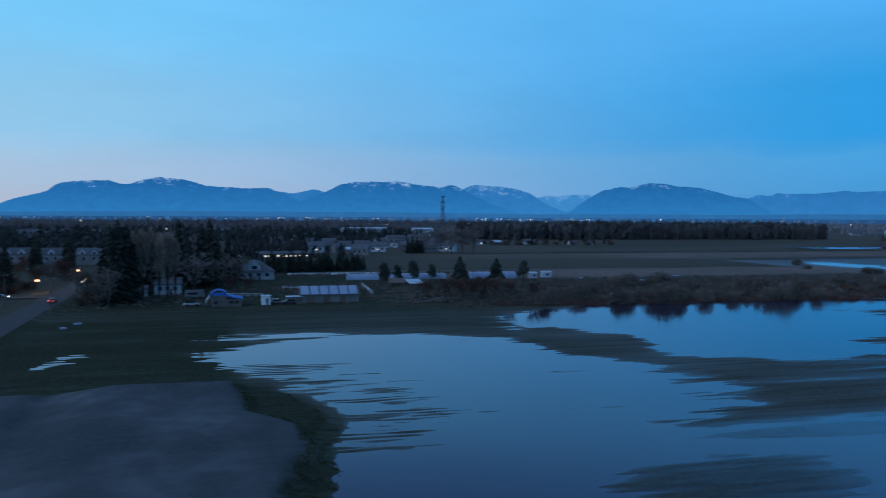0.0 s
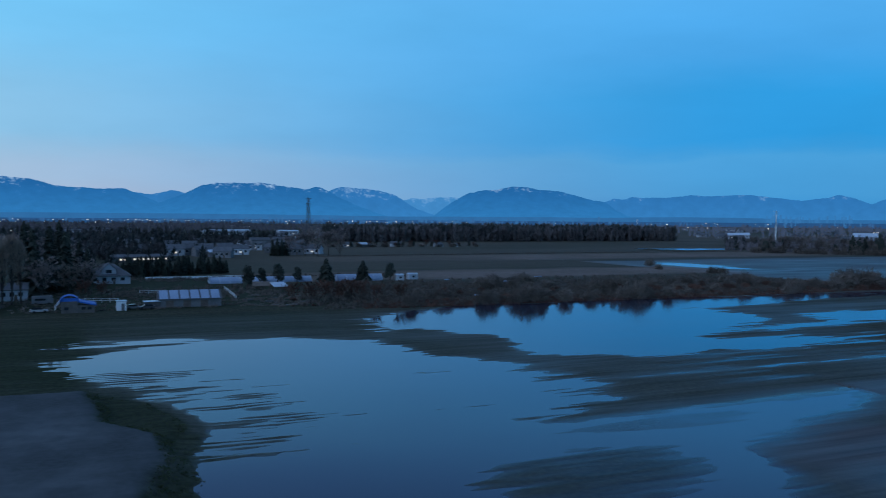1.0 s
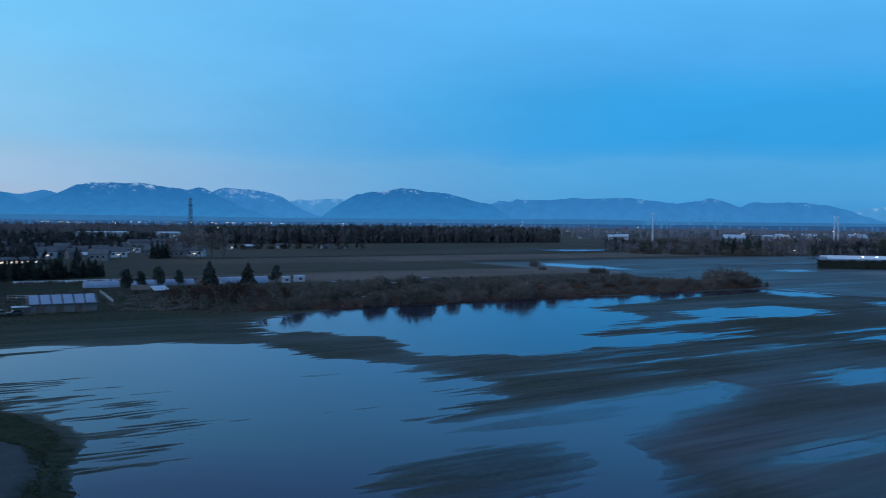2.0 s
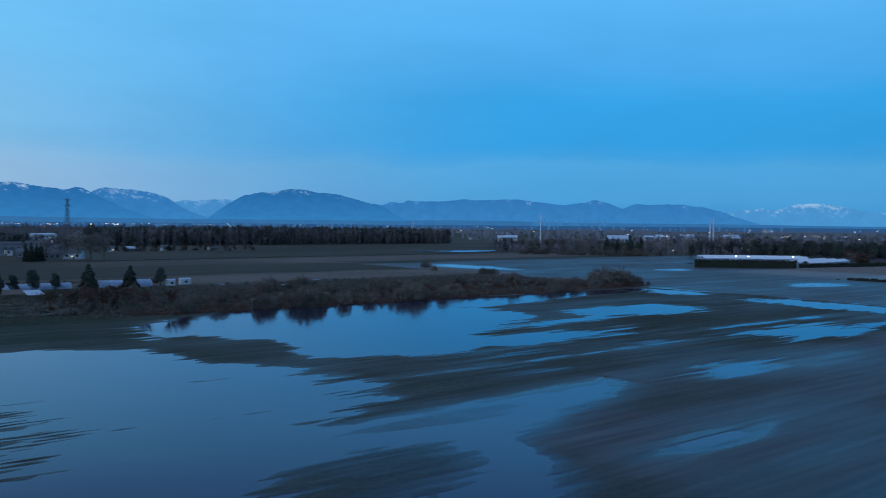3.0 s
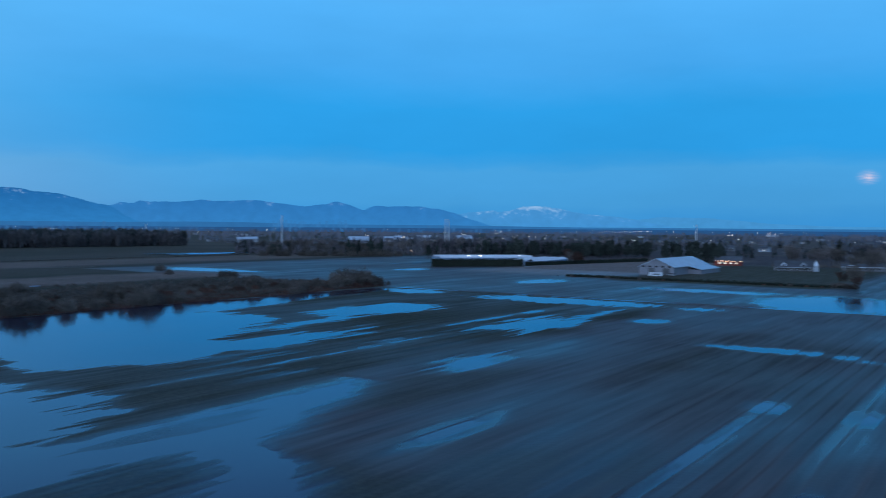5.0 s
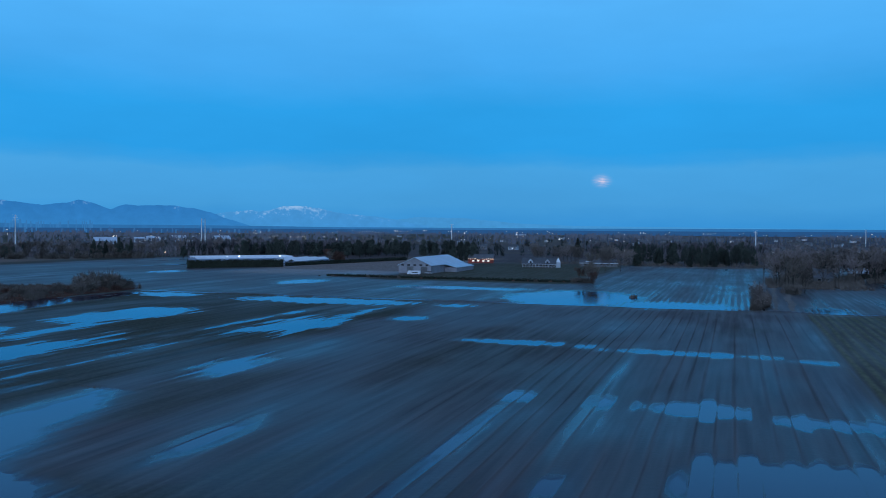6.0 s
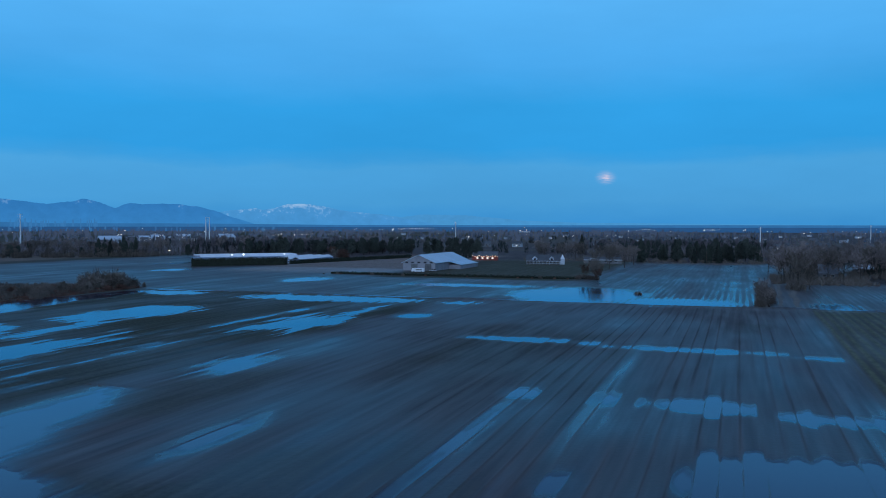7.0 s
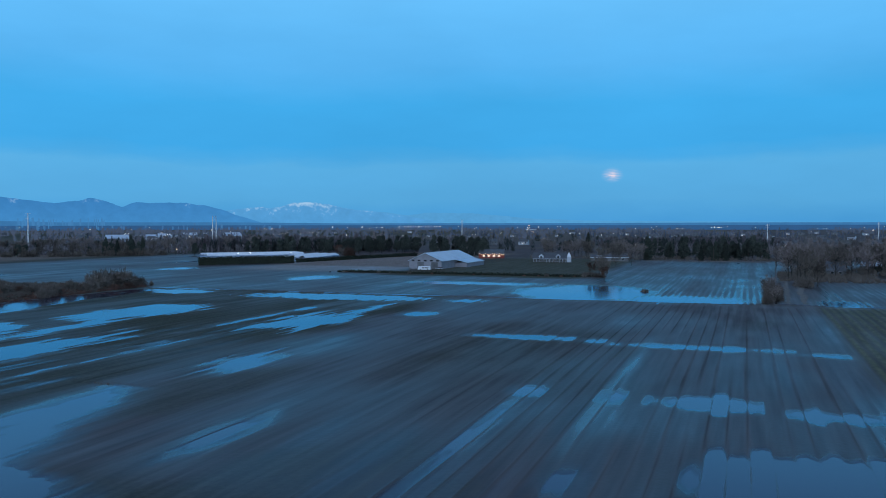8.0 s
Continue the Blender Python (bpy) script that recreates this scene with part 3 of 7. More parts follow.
def make_ground():
    xs = spaced([(-6000, -900, 600), (-900, -200, 50), (-200, -60, 5), (-60, 320, 1.2), (320, 480, 2.0), (480, 680, 5), (680, 1000, 16), (1000, 6000, 500)])
    ys = spaced([(-6000, -200, 500), (-200, -95, 8), (-95, -25.2, 0.5), (-25.2, 91.8, 0.325), (91.8, 215, 0.4), (215, 262, 0.5), (262, 430, 2.5), (430, 1000, 12), (1000, 6000, 500)])
    x, y = np.meshgrid(xs, ys)
    z = height(x, y)
    nx, ny = len(xs), len(ys)
    me = bpy.data.meshes.new("ground")
    me.vertices.add(nx * ny)
    me.vertices.foreach_set("co", np.stack([x, y, z], -1).astype(np.float32).ravel())
    i = (np.arange(ny - 1)[:, None] * nx + np.arange(nx - 1)[None, :]).ravel()
    quads = np.stack([i, i + 1, i + nx + 1, i + nx], -1)
    me.loops.add(quads.size)
    me.loops.foreach_set("vertex_index", quads.astype(np.int32).ravel())
    me.polygons.add(len(quads))
    me.polygons.foreach_set("loop_start", np.arange(0, quads.size, 4, dtype=np.int32))
    me.update()
    me.validate()
    n1, n2 = grid_noise(x, y, 30, 21), grid_noise(x, y, 120, 22)
    wob = 4 * n1
    grass = (0.9 + 0.35 * grid_noise(x * 0.5, y, 9, 29, 3)) * step(12, 2, x + wob) * step(132, 142, y + wob) * step(245, 225, y + wob) * step(-70, -60, x)
    grass = np.maximum(grass, 0.55 * step(195, 215, y + wob) * step(256, 250, y) * step(75, 55, x + wob) * step(-45, -40, x))
    grass = np.maximum(grass, 0.85 * step(425, 440, x + wob) * step(70, 85, y) * step(200, 180, y + wob) * step(700, 640, x))
    grass = np.maximum(grass, 0.7 * step(2, -3, pad_edge(x, y)) * step(-9, -5, pad_edge(x, y)) * step(150, 140, y))
    grass = np.maximum(grass, 0.5 * step(690, 720, y) * step(960, 900, y))
    grass = np.maximum(grass, 0.45 * step(-21, -24, y) * step(310, 304, x))
    straw = 0.95 * step(342, 362, y + wob) * step(432, 412, y + 2 * wob) * step(60, 90, x) * step(340, 320, x)
    straw = np.maximum(straw, 0.95 * step(512, 530, y + wob) * step(606, 590, y + wob) * step(100, 160, x))
    straw = np.maximum(straw, 0.4 * step(425, 440, y + wob) * step(960, 930, y) * step(60, 130, x) * step(900, 800, x) * np.where(x > 320, step(490, 510, y), 1))
    straw = np.maximum(straw, (0.5 + 0.4 * n2) * step(650, 670, y) * step(940, 900, y) * step(100, 160, x))
    straw = np.maximum(straw, 0.75 * step(0.0, 0.2, n2) * step(700, 760, x))
    straw = np.maximum(straw, 0.35 * step(425, 440, x + wob) * step(70, 85, y) * step(200, 180, y + wob) * step(700, 640, x))
    straw = np.maximum(straw, 0.25 * step(-21, -24, y) * step(310, 304, x) * (0.6 + 0.4 * np.cos(2 * np.pi * y / 2.4)))
    rust = 0.9 * step(248, 256, y) * step(345, 325, y + wob) * step(325, 310, x) * step(70, 95, x + wob)
    straw = np.maximum(straw, 0.95 * step(500, 520, x + wob) * step(190, 205, y) * step(300, 285, y) * step(800, 700, x))
    straw = np.maximum(straw, 0.8 * np.exp(-((x - 313) / 3) ** 2) * step(240, 220, y))
    grass = np.maximum(grass, 0.75 * step(252, 262, y) * step(425, 400, y) * step(150, 110, x + wob) * step(-46, -42, x))
    grass = np.maximum(grass, 0.3 * step(86, 66, x + wob) * step(60, 70, y) * step(256, 250, y) * step(-46, -42, x))
    dirt = step(-0.5, 1.5, pad_edge(x, y))
    tan = (0.8 + 0.2 * n1) * step(440, 470, x + wob) * step(188, 205, y) * step(310, 290, y) * step(800, 700, x)
    tan = np.maximum(tan, (0.55 + 0.35 * n1) * step(345, 362, y + wob) * step(425, 405, y + 2 * wob) * step(120, 190, x + 4 * wob) * step(345, 325, x))
    tan = np.maximum(tan, (0.4 + 0.3 * n1) * step(505, 525, y + wob) * step(600, 580, y + wob) * step(220, 300, x + 4 * wob) * step(640, 560, x))
    grass = np.maximum(grass, 0.85 * step(1.2, 3.6, skirt(x, y) - 1.6 * step(104, 98, y)))
    plough = np.where(x > 314, step(500, 470, y), step(112, 98, y + 4 * grid_noise(x * 0.2, y, 8, 44, 2)) * step(66, 84, x + 5 * grid_noise(x, y, 20, 46, 2)))
    wet = wetness(x, y, z) * (1 - grass) * (1 - 0.9 * straw) * (1 - rust) * (1 - dirt) * step(-46, -40, x) * np.where(x > 314, step(500, 470, y), step(256, 250, y)) * step(700, 640, x)
    crop = 0.9 * step(-21, -24, y) * step(310, 304, x) * (0.5 + 0.5 * np.cos(2 * np.pi * y / 2.4))
    crop = np.maximum(crop, 0.18 * step(425, 440, x + wob) * step(70, 85, y) * step(178, 160, y + wob) * step(700, 640, x))
    dry = np.maximum(0.75 * np.exp(-((x - 185) / 55) ** 2 - ((y - 52) / 20) ** 2), 0.7 * step(0.12, 0.5, grid_noise(x * 0.4, y, 17, 47, 3)))
    plough = plough * np.where(x > 314, 1, 1 - dry)
    south = step(104, 101, y) * step(38, 58, x) * step(312, 309, x) * step(-22, -20, y)
    reach = 0.005 + 0.028 * south + 0.030 * south * step(92, 78, x) + 0.006 * (x > 314)
    film = np.exp(-np.clip(z + 0.006 * grid_noise(x * 0.05, y, 2.2, 48, 2), 0, 1) / reach)
    swath = grid_noise(x * 0.022, y, 5.5, 49, 3) + 0.55 * grid_noise(x * 0.4, y, 26, 50, 2)
    soaked = step(128, 84, x + 6 * swath) * step(84, 66, y) * step(-30, 20, y) + 0.25 * step(250, 170, x) * step(34, 10, y)
    film = np.maximum(film, 0.75 * np.exp(-((y - 114.6 - 0.8 * n1) / 0.9) ** 2) * step(98, 125, x) * step(205, 170, x) * step(-0.3, 0.4, grid_noise(x * 0.5, y, 14, 51, 2)))
    feather = grid_noise(x * 0.085, y, 1.6, 52, 3) + 0.7 * grid_noise(x * 0.4, y, 9, 53, 2)
    film = np.maximum(film, 0.6 * step(0.1, 0.75, feather) * step(100, 125, x) * step(215, 175, x) * step(113, 117, y) * step(146, 138, y))
    film = np.maximum(film, 0.42 * south * soaked * step(-0.05, 0.75, swath))
    film = film * (1 - grass) * (1 - straw) * (1 - dirt) * (1 - 0.6 * furrow(x, y)) * step(700, 640, x)
    for name, w in (("film", film), ("tan", tan), ("grass", grass), ("straw", straw), ("rust", rust), ("dirt", dirt), ("wet", wet), ("plough", plough), ("crop", crop)):
        at = me.attributes.new(name, "FLOAT", "POINT")
        at.data.foreach_set("value", np.clip(w, 0, 1).astype(np.float32).ravel())
    me.materials.append(ground_material())
    me.polygons.foreach_set("use_smooth", np.ones(len(me.polygons), dtype=bool))
    return tagged(new("ground", me), "dark wet muddy farmland with grass and bare dirt", "ground", kind="structure")


make_ground()
water = part("water", Shape().add([(-60, -160, 0), (680, -160, 0), (680, 470, 0), (-60, 470, 0)], [(0, 1, 2, 3)]), water_material())
tagged(water, "still blue flood water lying in the fields", "water", kind="structure")

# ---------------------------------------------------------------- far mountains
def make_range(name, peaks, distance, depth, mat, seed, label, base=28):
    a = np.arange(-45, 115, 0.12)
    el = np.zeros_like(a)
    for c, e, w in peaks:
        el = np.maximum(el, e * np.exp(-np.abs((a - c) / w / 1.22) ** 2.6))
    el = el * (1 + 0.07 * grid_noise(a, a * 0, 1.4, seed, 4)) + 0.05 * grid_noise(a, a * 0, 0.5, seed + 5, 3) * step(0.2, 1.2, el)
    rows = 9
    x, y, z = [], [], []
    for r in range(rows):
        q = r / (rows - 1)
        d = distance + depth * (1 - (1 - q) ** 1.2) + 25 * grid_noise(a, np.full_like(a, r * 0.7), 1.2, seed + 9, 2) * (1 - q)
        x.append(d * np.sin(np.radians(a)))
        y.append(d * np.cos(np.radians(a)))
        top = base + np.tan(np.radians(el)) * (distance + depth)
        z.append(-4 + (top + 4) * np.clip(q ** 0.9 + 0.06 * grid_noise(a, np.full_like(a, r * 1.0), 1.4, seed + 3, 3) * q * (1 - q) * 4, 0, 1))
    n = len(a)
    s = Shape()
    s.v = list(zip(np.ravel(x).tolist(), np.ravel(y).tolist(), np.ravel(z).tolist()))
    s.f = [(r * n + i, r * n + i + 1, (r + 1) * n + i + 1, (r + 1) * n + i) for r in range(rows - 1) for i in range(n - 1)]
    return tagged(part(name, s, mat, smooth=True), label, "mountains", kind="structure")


# each mountain's ridge: heading and height over the horizon, in degrees, of its tops, shoulders and saddles
BROAD_MOUNTAIN = [(-18, 0), (-12.8, 0.38), (-11.3, 0.93), (-9.7, 1.33), (-9.2, 1.75), (-8.7, 1.91), (-7.2, 2.03), (-5.9, 2.05), (-5.3, 1.85), (-4.8, 1.9), (-4.3, 2.15), (-3.2, 2.32),
                  (-1.6, 2.17), (-0.3, 1.83), (1.6, 1.71), (3.6, 1.77), (4.1, 1.55), (5.2, 1.05), (6.1, 0.57), (7.5, 0)]
MIDDLE_MOUNTAIN = [(3, 0), (5.0, 0.68), (6.1, 1.05), (7.3, 1.55), (8.1, 2.0), (8.9, 2.15), (10.0, 2.24), (11.1, 2.17), (11.8, 2.25), (12.8, 2.11), (14.3, 1.9), (14.8, 1.79), (15.5, 2.05),
                   (16.0, 1.91), (16.7, 1.53), (17.8, 1.13), (19.0, 0.68), (21, 0)]
SNOWY_MOUNTAIN = [(23, 0), (24.0, 0.78), (24.7, 1.22), (25.5, 1.7), (26.3, 1.85), (27.4, 1.96), (28.4, 2.14), (29.3, 2.1), (30.2, 1.95), (31.4, 1.84), (32.3, 1.65), (33.3, 1.37), (34.5, 1.12), (35.2, 0.73), (37, 0)]
SADDLE_PEAK = [(2, .8), (3.4, 1.29), (4.1, 1.52), (5.2, 1.38), (6.5, 1.69), (7.2, 1.55), (8.1, 1.07), (10, 0)]
SHOULDER = [(14.5, .9), (15.6, 1.19), (16.3, 1.76), (17.0, 2.02), (18.2, 1.95), (19.3, 1.88), (20.3, 1.66), (20.9, 1.44), (21.4, 1.07), (22.1, 0.62), (24, 0)]
LOW_SADDLE = [(19.5, .4), (20.6, 0.99), (21.4, 1.25), (22.0, 1.37), (22.5, 1.29), (23.7, 1.42), (24.9, 1.37), (25.8, 1.0), (28, 0)]
LONG_RIDGE = [(32, .2), (33.1, 0.7), (34.4, 1.16), (35.1, 1.39), (35.7, 1.32), (36.2, 1.48), (37.1, 1.41), (39.0, 1.51), (40.1, 1.6), (41.2, 1.53), (42.7, 1.66), (43.9, 1.59), (45.0, 1.41),
              (46.5, 1.28), (48.0, 1.44), (48.5, 1.63), (49.3, 1.41), (49.8, 1.19), (50.8, 0.86), (53, 0)]
END_RIDGE = [(48, 0), (49.7, 0.78), (50.3, 1.08), (51.1, 1.34), (52.4, 1.35), (54.2, 1.32), (55.3, 1.14), (56.2, 0.93), (57.1, 0.61), (59, 0)]
WHITE_PEAKS = [(54, .4), (55.6, 0.67), (57.4, 0.97), (59.0, 1.09), (59.2, 0.94), (60.0, 1.09), (60.5, 1.31), (61.5, 1.41), (62.5, 1.34), (63.5, 1.17), (64.4, 0.96), (66.4, 0.76), (68.5, 0.47), (71, 0)]
LAST_RIDGE = [(61, .4), (65.1, 0.88), (66.6, 0.76), (68.3, 0.55), (69.6, 0.72), (73.0, 0.66), (76.3, 0.34), (80, .2), (90, .12), (110, 0)]


def make_mountain(ridge, distance, depth, mat, seed, label):
    a = np.arange(ridge[0][0], ridge[-1][0], 0.05)
    el = np.interp(a, [p[0] for p in ridge], [p[1] for p in ridge])
    el = np.convolve(np.pad(el, 4, "edge"), np.ones(9) / 9, "valid")
    el = el + (0.05 * grid_noise(a, a * 0, 0.7, seed, 3) + 0.022 * grid_noise(a, a * 0, 0.16, seed + 5, 2)) * step(0.1, 0.9, el)
    rows, n = 14, len(a)
    x, y, z = [], [], []
    top = 28 + np.tan(np.radians(el)) * (distance + depth)
    for r in range(rows):
        q = r / (rows - 1)
        spur = grid_noise(a, np.full_like(a, r * 0.25), 0.9, seed + 9, 3)
        d = distance + depth * (1 - (1 - q) ** 1.2) + 90 * spur * (1 - q) * q
        x.append(d * np.sin(np.radians(a)))
        y.append(d * np.cos(np.radians(a)))
        z.append(-4 + (top + 4) * np.clip(q ** 0.9 + 0.25 * spur * q * (1 - q), 0, 1))
    s = Shape()
    s.v = list(zip(np.ravel(x).tolist(), np.ravel(y).tolist(), np.ravel(z).tolist()))
    s.f = [(r * n + i, r * n + i + 1, (r + 1) * n + i + 1, (r + 1) * n + i) for r in range(rows - 1) for i in range(n - 1)]
    return tagged(part("mountain_range", s, mat, smooth=True), label, "mountains", kind="structure")


# haze put into each glowing colour; farther slopes are paler
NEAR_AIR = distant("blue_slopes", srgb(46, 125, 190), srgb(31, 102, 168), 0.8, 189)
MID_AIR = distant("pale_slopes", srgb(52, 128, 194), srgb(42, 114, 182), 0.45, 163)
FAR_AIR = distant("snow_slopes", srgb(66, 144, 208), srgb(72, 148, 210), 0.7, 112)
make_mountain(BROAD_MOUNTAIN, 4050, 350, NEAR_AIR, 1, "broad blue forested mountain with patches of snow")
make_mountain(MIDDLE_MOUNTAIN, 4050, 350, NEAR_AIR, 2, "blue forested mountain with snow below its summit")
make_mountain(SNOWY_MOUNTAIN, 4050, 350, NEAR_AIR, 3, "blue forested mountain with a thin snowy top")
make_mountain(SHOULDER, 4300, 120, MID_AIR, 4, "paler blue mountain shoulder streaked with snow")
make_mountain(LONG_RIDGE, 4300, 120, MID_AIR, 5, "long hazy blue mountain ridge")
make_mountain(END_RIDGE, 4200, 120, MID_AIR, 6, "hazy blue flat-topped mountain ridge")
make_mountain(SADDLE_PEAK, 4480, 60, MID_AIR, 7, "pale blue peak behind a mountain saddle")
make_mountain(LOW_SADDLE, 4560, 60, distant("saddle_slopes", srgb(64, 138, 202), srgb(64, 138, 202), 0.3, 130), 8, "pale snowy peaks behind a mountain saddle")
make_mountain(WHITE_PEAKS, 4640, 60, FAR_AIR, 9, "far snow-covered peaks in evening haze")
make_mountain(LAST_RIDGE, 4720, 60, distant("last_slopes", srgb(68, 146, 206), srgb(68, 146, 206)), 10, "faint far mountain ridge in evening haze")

# ---------------------------------------------------------------- materials of the things
NEEDLES = material("conifer_needles", (0.042, 0.052, 0.041), 0.95, (0.021, 0.028, 0.022), 0.5, 6, 0, vary=0.3)
LEAVES = material("evergreen_leaves", (0.066, 0.078, 0.066), 0.95, (0.034, 0.042, 0.036), 0.5, 6, 0, vary=0.3)
TWIGS = material("bare_twigs", (0.175, 0.148, 0.128), 0.95, (0.100, 0.084, 0.074), 0.4, 5, 0, vary=0.25)
PALE_TWIGS = material("pale_bare_twigs", (0.260, 0.215, 0.205), 0.95, (0.165, 0.136, 0.130), 0.4, 5, 0, vary=0.25)
RUST_TWIGS = material("rusty_twigs", (0.150, 0.078, 0.058), 0.95, (0.085, 0.045, 0.036), 0.4, 5, 0, vary=0.3)
BARK = material("bark", (0.070, 0.058, 0.050), 0.95, (0.035, 0.028, 0.025), 1, 8, 0.4)
POPLAR_TWIGS = material("poplar_twigs", (0.42, 0.31, 0.25), 0.95, (0.28, 0.20, 0.16), 0.4, 5, 0, vary=0.2)
HEDGE = material("hedge_leaves", (0.030, 0.038, 0.024), 0.9, (0.014, 0.018, 0.012), 0.6, 6, 0, vary=0.2)
SIDING = material("white_siding", (0.46, 0.50, 0.55), 0.7, (0.33, 0.36, 0.40), 0.3, 3, 0.1, vary=0.2)
BARN_WALL = material("pale_barn_boards", (0.27, 0.275, 0.31), 0.8, (0.20, 0.205, 0.23), 0.3, 3, 0.1)
GREY_SIDING = material("grey_siding", (0.17, 0.175, 0.185), 0.8, (0.10, 0.104, 0.112), 0.3, 3, 0.1, vary=0.25)
SHINGLE = material("dark_shingles", (0.088, 0.096, 0.110), 0.65, (0.050, 0.056, 0.064), 0.4, 4, 0.3, vary=0.25, spec=0.5)
SHEET = material("pale_sheet_metal", (0.46, 0.56, 0.66), 0.35, (0.36, 0.44, 0.52), 0.15, 1.5, 0.1)
PLASTIC = material("white_film", (0.27, 0.36, 0.49), 0.7, (0.21, 0.28, 0.39), 0.2, 2, 0.1)
TARP = material("blue_tarpaulin", (0.03, 0.16, 0.55), 0.5, (0.02, 0.10, 0.38), 0.8, 3, 0.3)
TIMBER = material("weathered_timber", (0.16, 0.13, 0.11), 0.9, (0.09, 0.07, 0.06), 0.6, 6, 0.3)
BRICKY = material("grey_render", (0.13, 0.12, 0.115), 0.9, (0.08, 0.075, 0.07), 0.6, 6, 0.3)
RED_WALL = material("red_boards", (0.26, 0.06, 0.045), 0.8, (0.16, 0.035, 0.03), 0.4, 4, 0.2)
ASPHALT = material("asphalt", (0.044, 0.046, 0.050), 0.9, (0.030, 0.031, 0.034), 0.15, 3, 0.2)
GRAVEL = material("gravel", (0.17, 0.155, 0.14), 0.95, (0.10, 0.09, 0.08), 0.3, 3, 0.3)
GALVANISED = material("galvanised_steel", (0.66, 0.68, 0.70), 0.6, (0.54, 0.56, 0.58), 0.5, 4, 0.05, metal=0.1)
DARK_STEEL = material("dark_lattice_steel", (0.10, 0.11, 0.12), 0.6, (0.06, 0.065, 0.07), 0.5, 4, 0.05, metal=0.4)
PAINT_LIGHT = material("pale_car_paint", (0.42, 0.44, 0.46), 0.35, (0.36, 0.38, 0.40), 0.5, 4, 0)
PAINT_DARK = material("dark_car_paint", (0.05, 0.05, 0.055), 0.35, (0.04, 0.04, 0.045), 0.5, 4, 0)
RUBBER = material("rubber", (0.02, 0.02, 0.02), 0.9)
GLASS = material("dark_window", (0.03, 0.035, 0.04), 0.08, (0.02, 0.022, 0.025), 0.5, 2, 0, spec=0.5)
LIT = lamp_material("lit_window", (1.0, 0.80, 0.56), 0.9)
WHITE_PAINT = material("white_paint", (0.72, 0.76, 0.80), 0.6, (0.58, 0.62, 0.67), 0.4, 4, 0.1)
LAMP_WARM = lamp_material("sodium_lamp", (1.0, 0.50, 0.20), 5.0)
LAMP_WHITE = lamp_material("white_lamp", (1.0, 0.92, 0.80), 10.0)
LAMP_RED = lamp_material("tail_lamp", (1.0, 0.05, 0.05), 5.0)
LAMP_FAR = lamp_material("distant_lamp", (1.0, 0.90, 0.80), 4.0)

# ---------------------------------------------------------------- plants
rng = random.Random(5)


def blade(s, p, d, length, width):
    """A thin triangle from p along d."""
    d = Vector(d).normalized()
    n = d.orthogonal().normalized()
    n = (Matrix.Rotation(rng.uniform(0, 6.28), 3, d) @ n) * (width / 2)
    p = Vector(p)
    s.add([p - n, p + n, p + d * length], [(0, 1, 2)])


def conifer(h, r, seed, label, group, low=0.06):
    rng.seed(seed)
    t = thing("conifer_tree", Matrix(), label, "tree", group)
    part("trunk", Shape().tube([(0, 0, -0.3), (0.1, 0, h * 0.5), (0, 0, h * 0.97)], [h * 0.016, h * 0.010, 0.03], 6), BARK, t)
    s = Shape()
    levels = int(14 + h * 0.7)
    for i in range(levels):
        q = low + (1 - low) * i / levels
        reach = r * (1 - q) ** 0.62 * rng.uniform(0.62, 1.15) + 0.3
        for j in range(15):
            a = rng.uniform(0, 6.283)
            l = reach * rng.uniform(0.7, 1.15)
            d = Vector((math.cos(a), math.sin(a), 0))
            w = Vector((-d.y, d.x, 0)) * (0.22 * l + 0.25)
            z = q * h + rng.uniform(-0.4, 0.4)
            drop = l * rng.uniform(0.15, 0.5)
            m1, tip = d * l * 0.55, d * l
            top = Vector((0, 0, z + 0.5))
            s.add([top, m1 + w + Vector((0, 0, z - drop * 0.3)), tip + Vector((0, 0, z - drop)), m1 - w + Vector((0, 0, z - drop * 0.35)), m1 * 0.9 + Vector((0, 0, z - drop - 0.5))],
                  [(0, 1, 2), (0, 2, 3), (0, 1, 4), (4, 3, 2)])
    part("crown", s, NEEDLES, t)
    return t


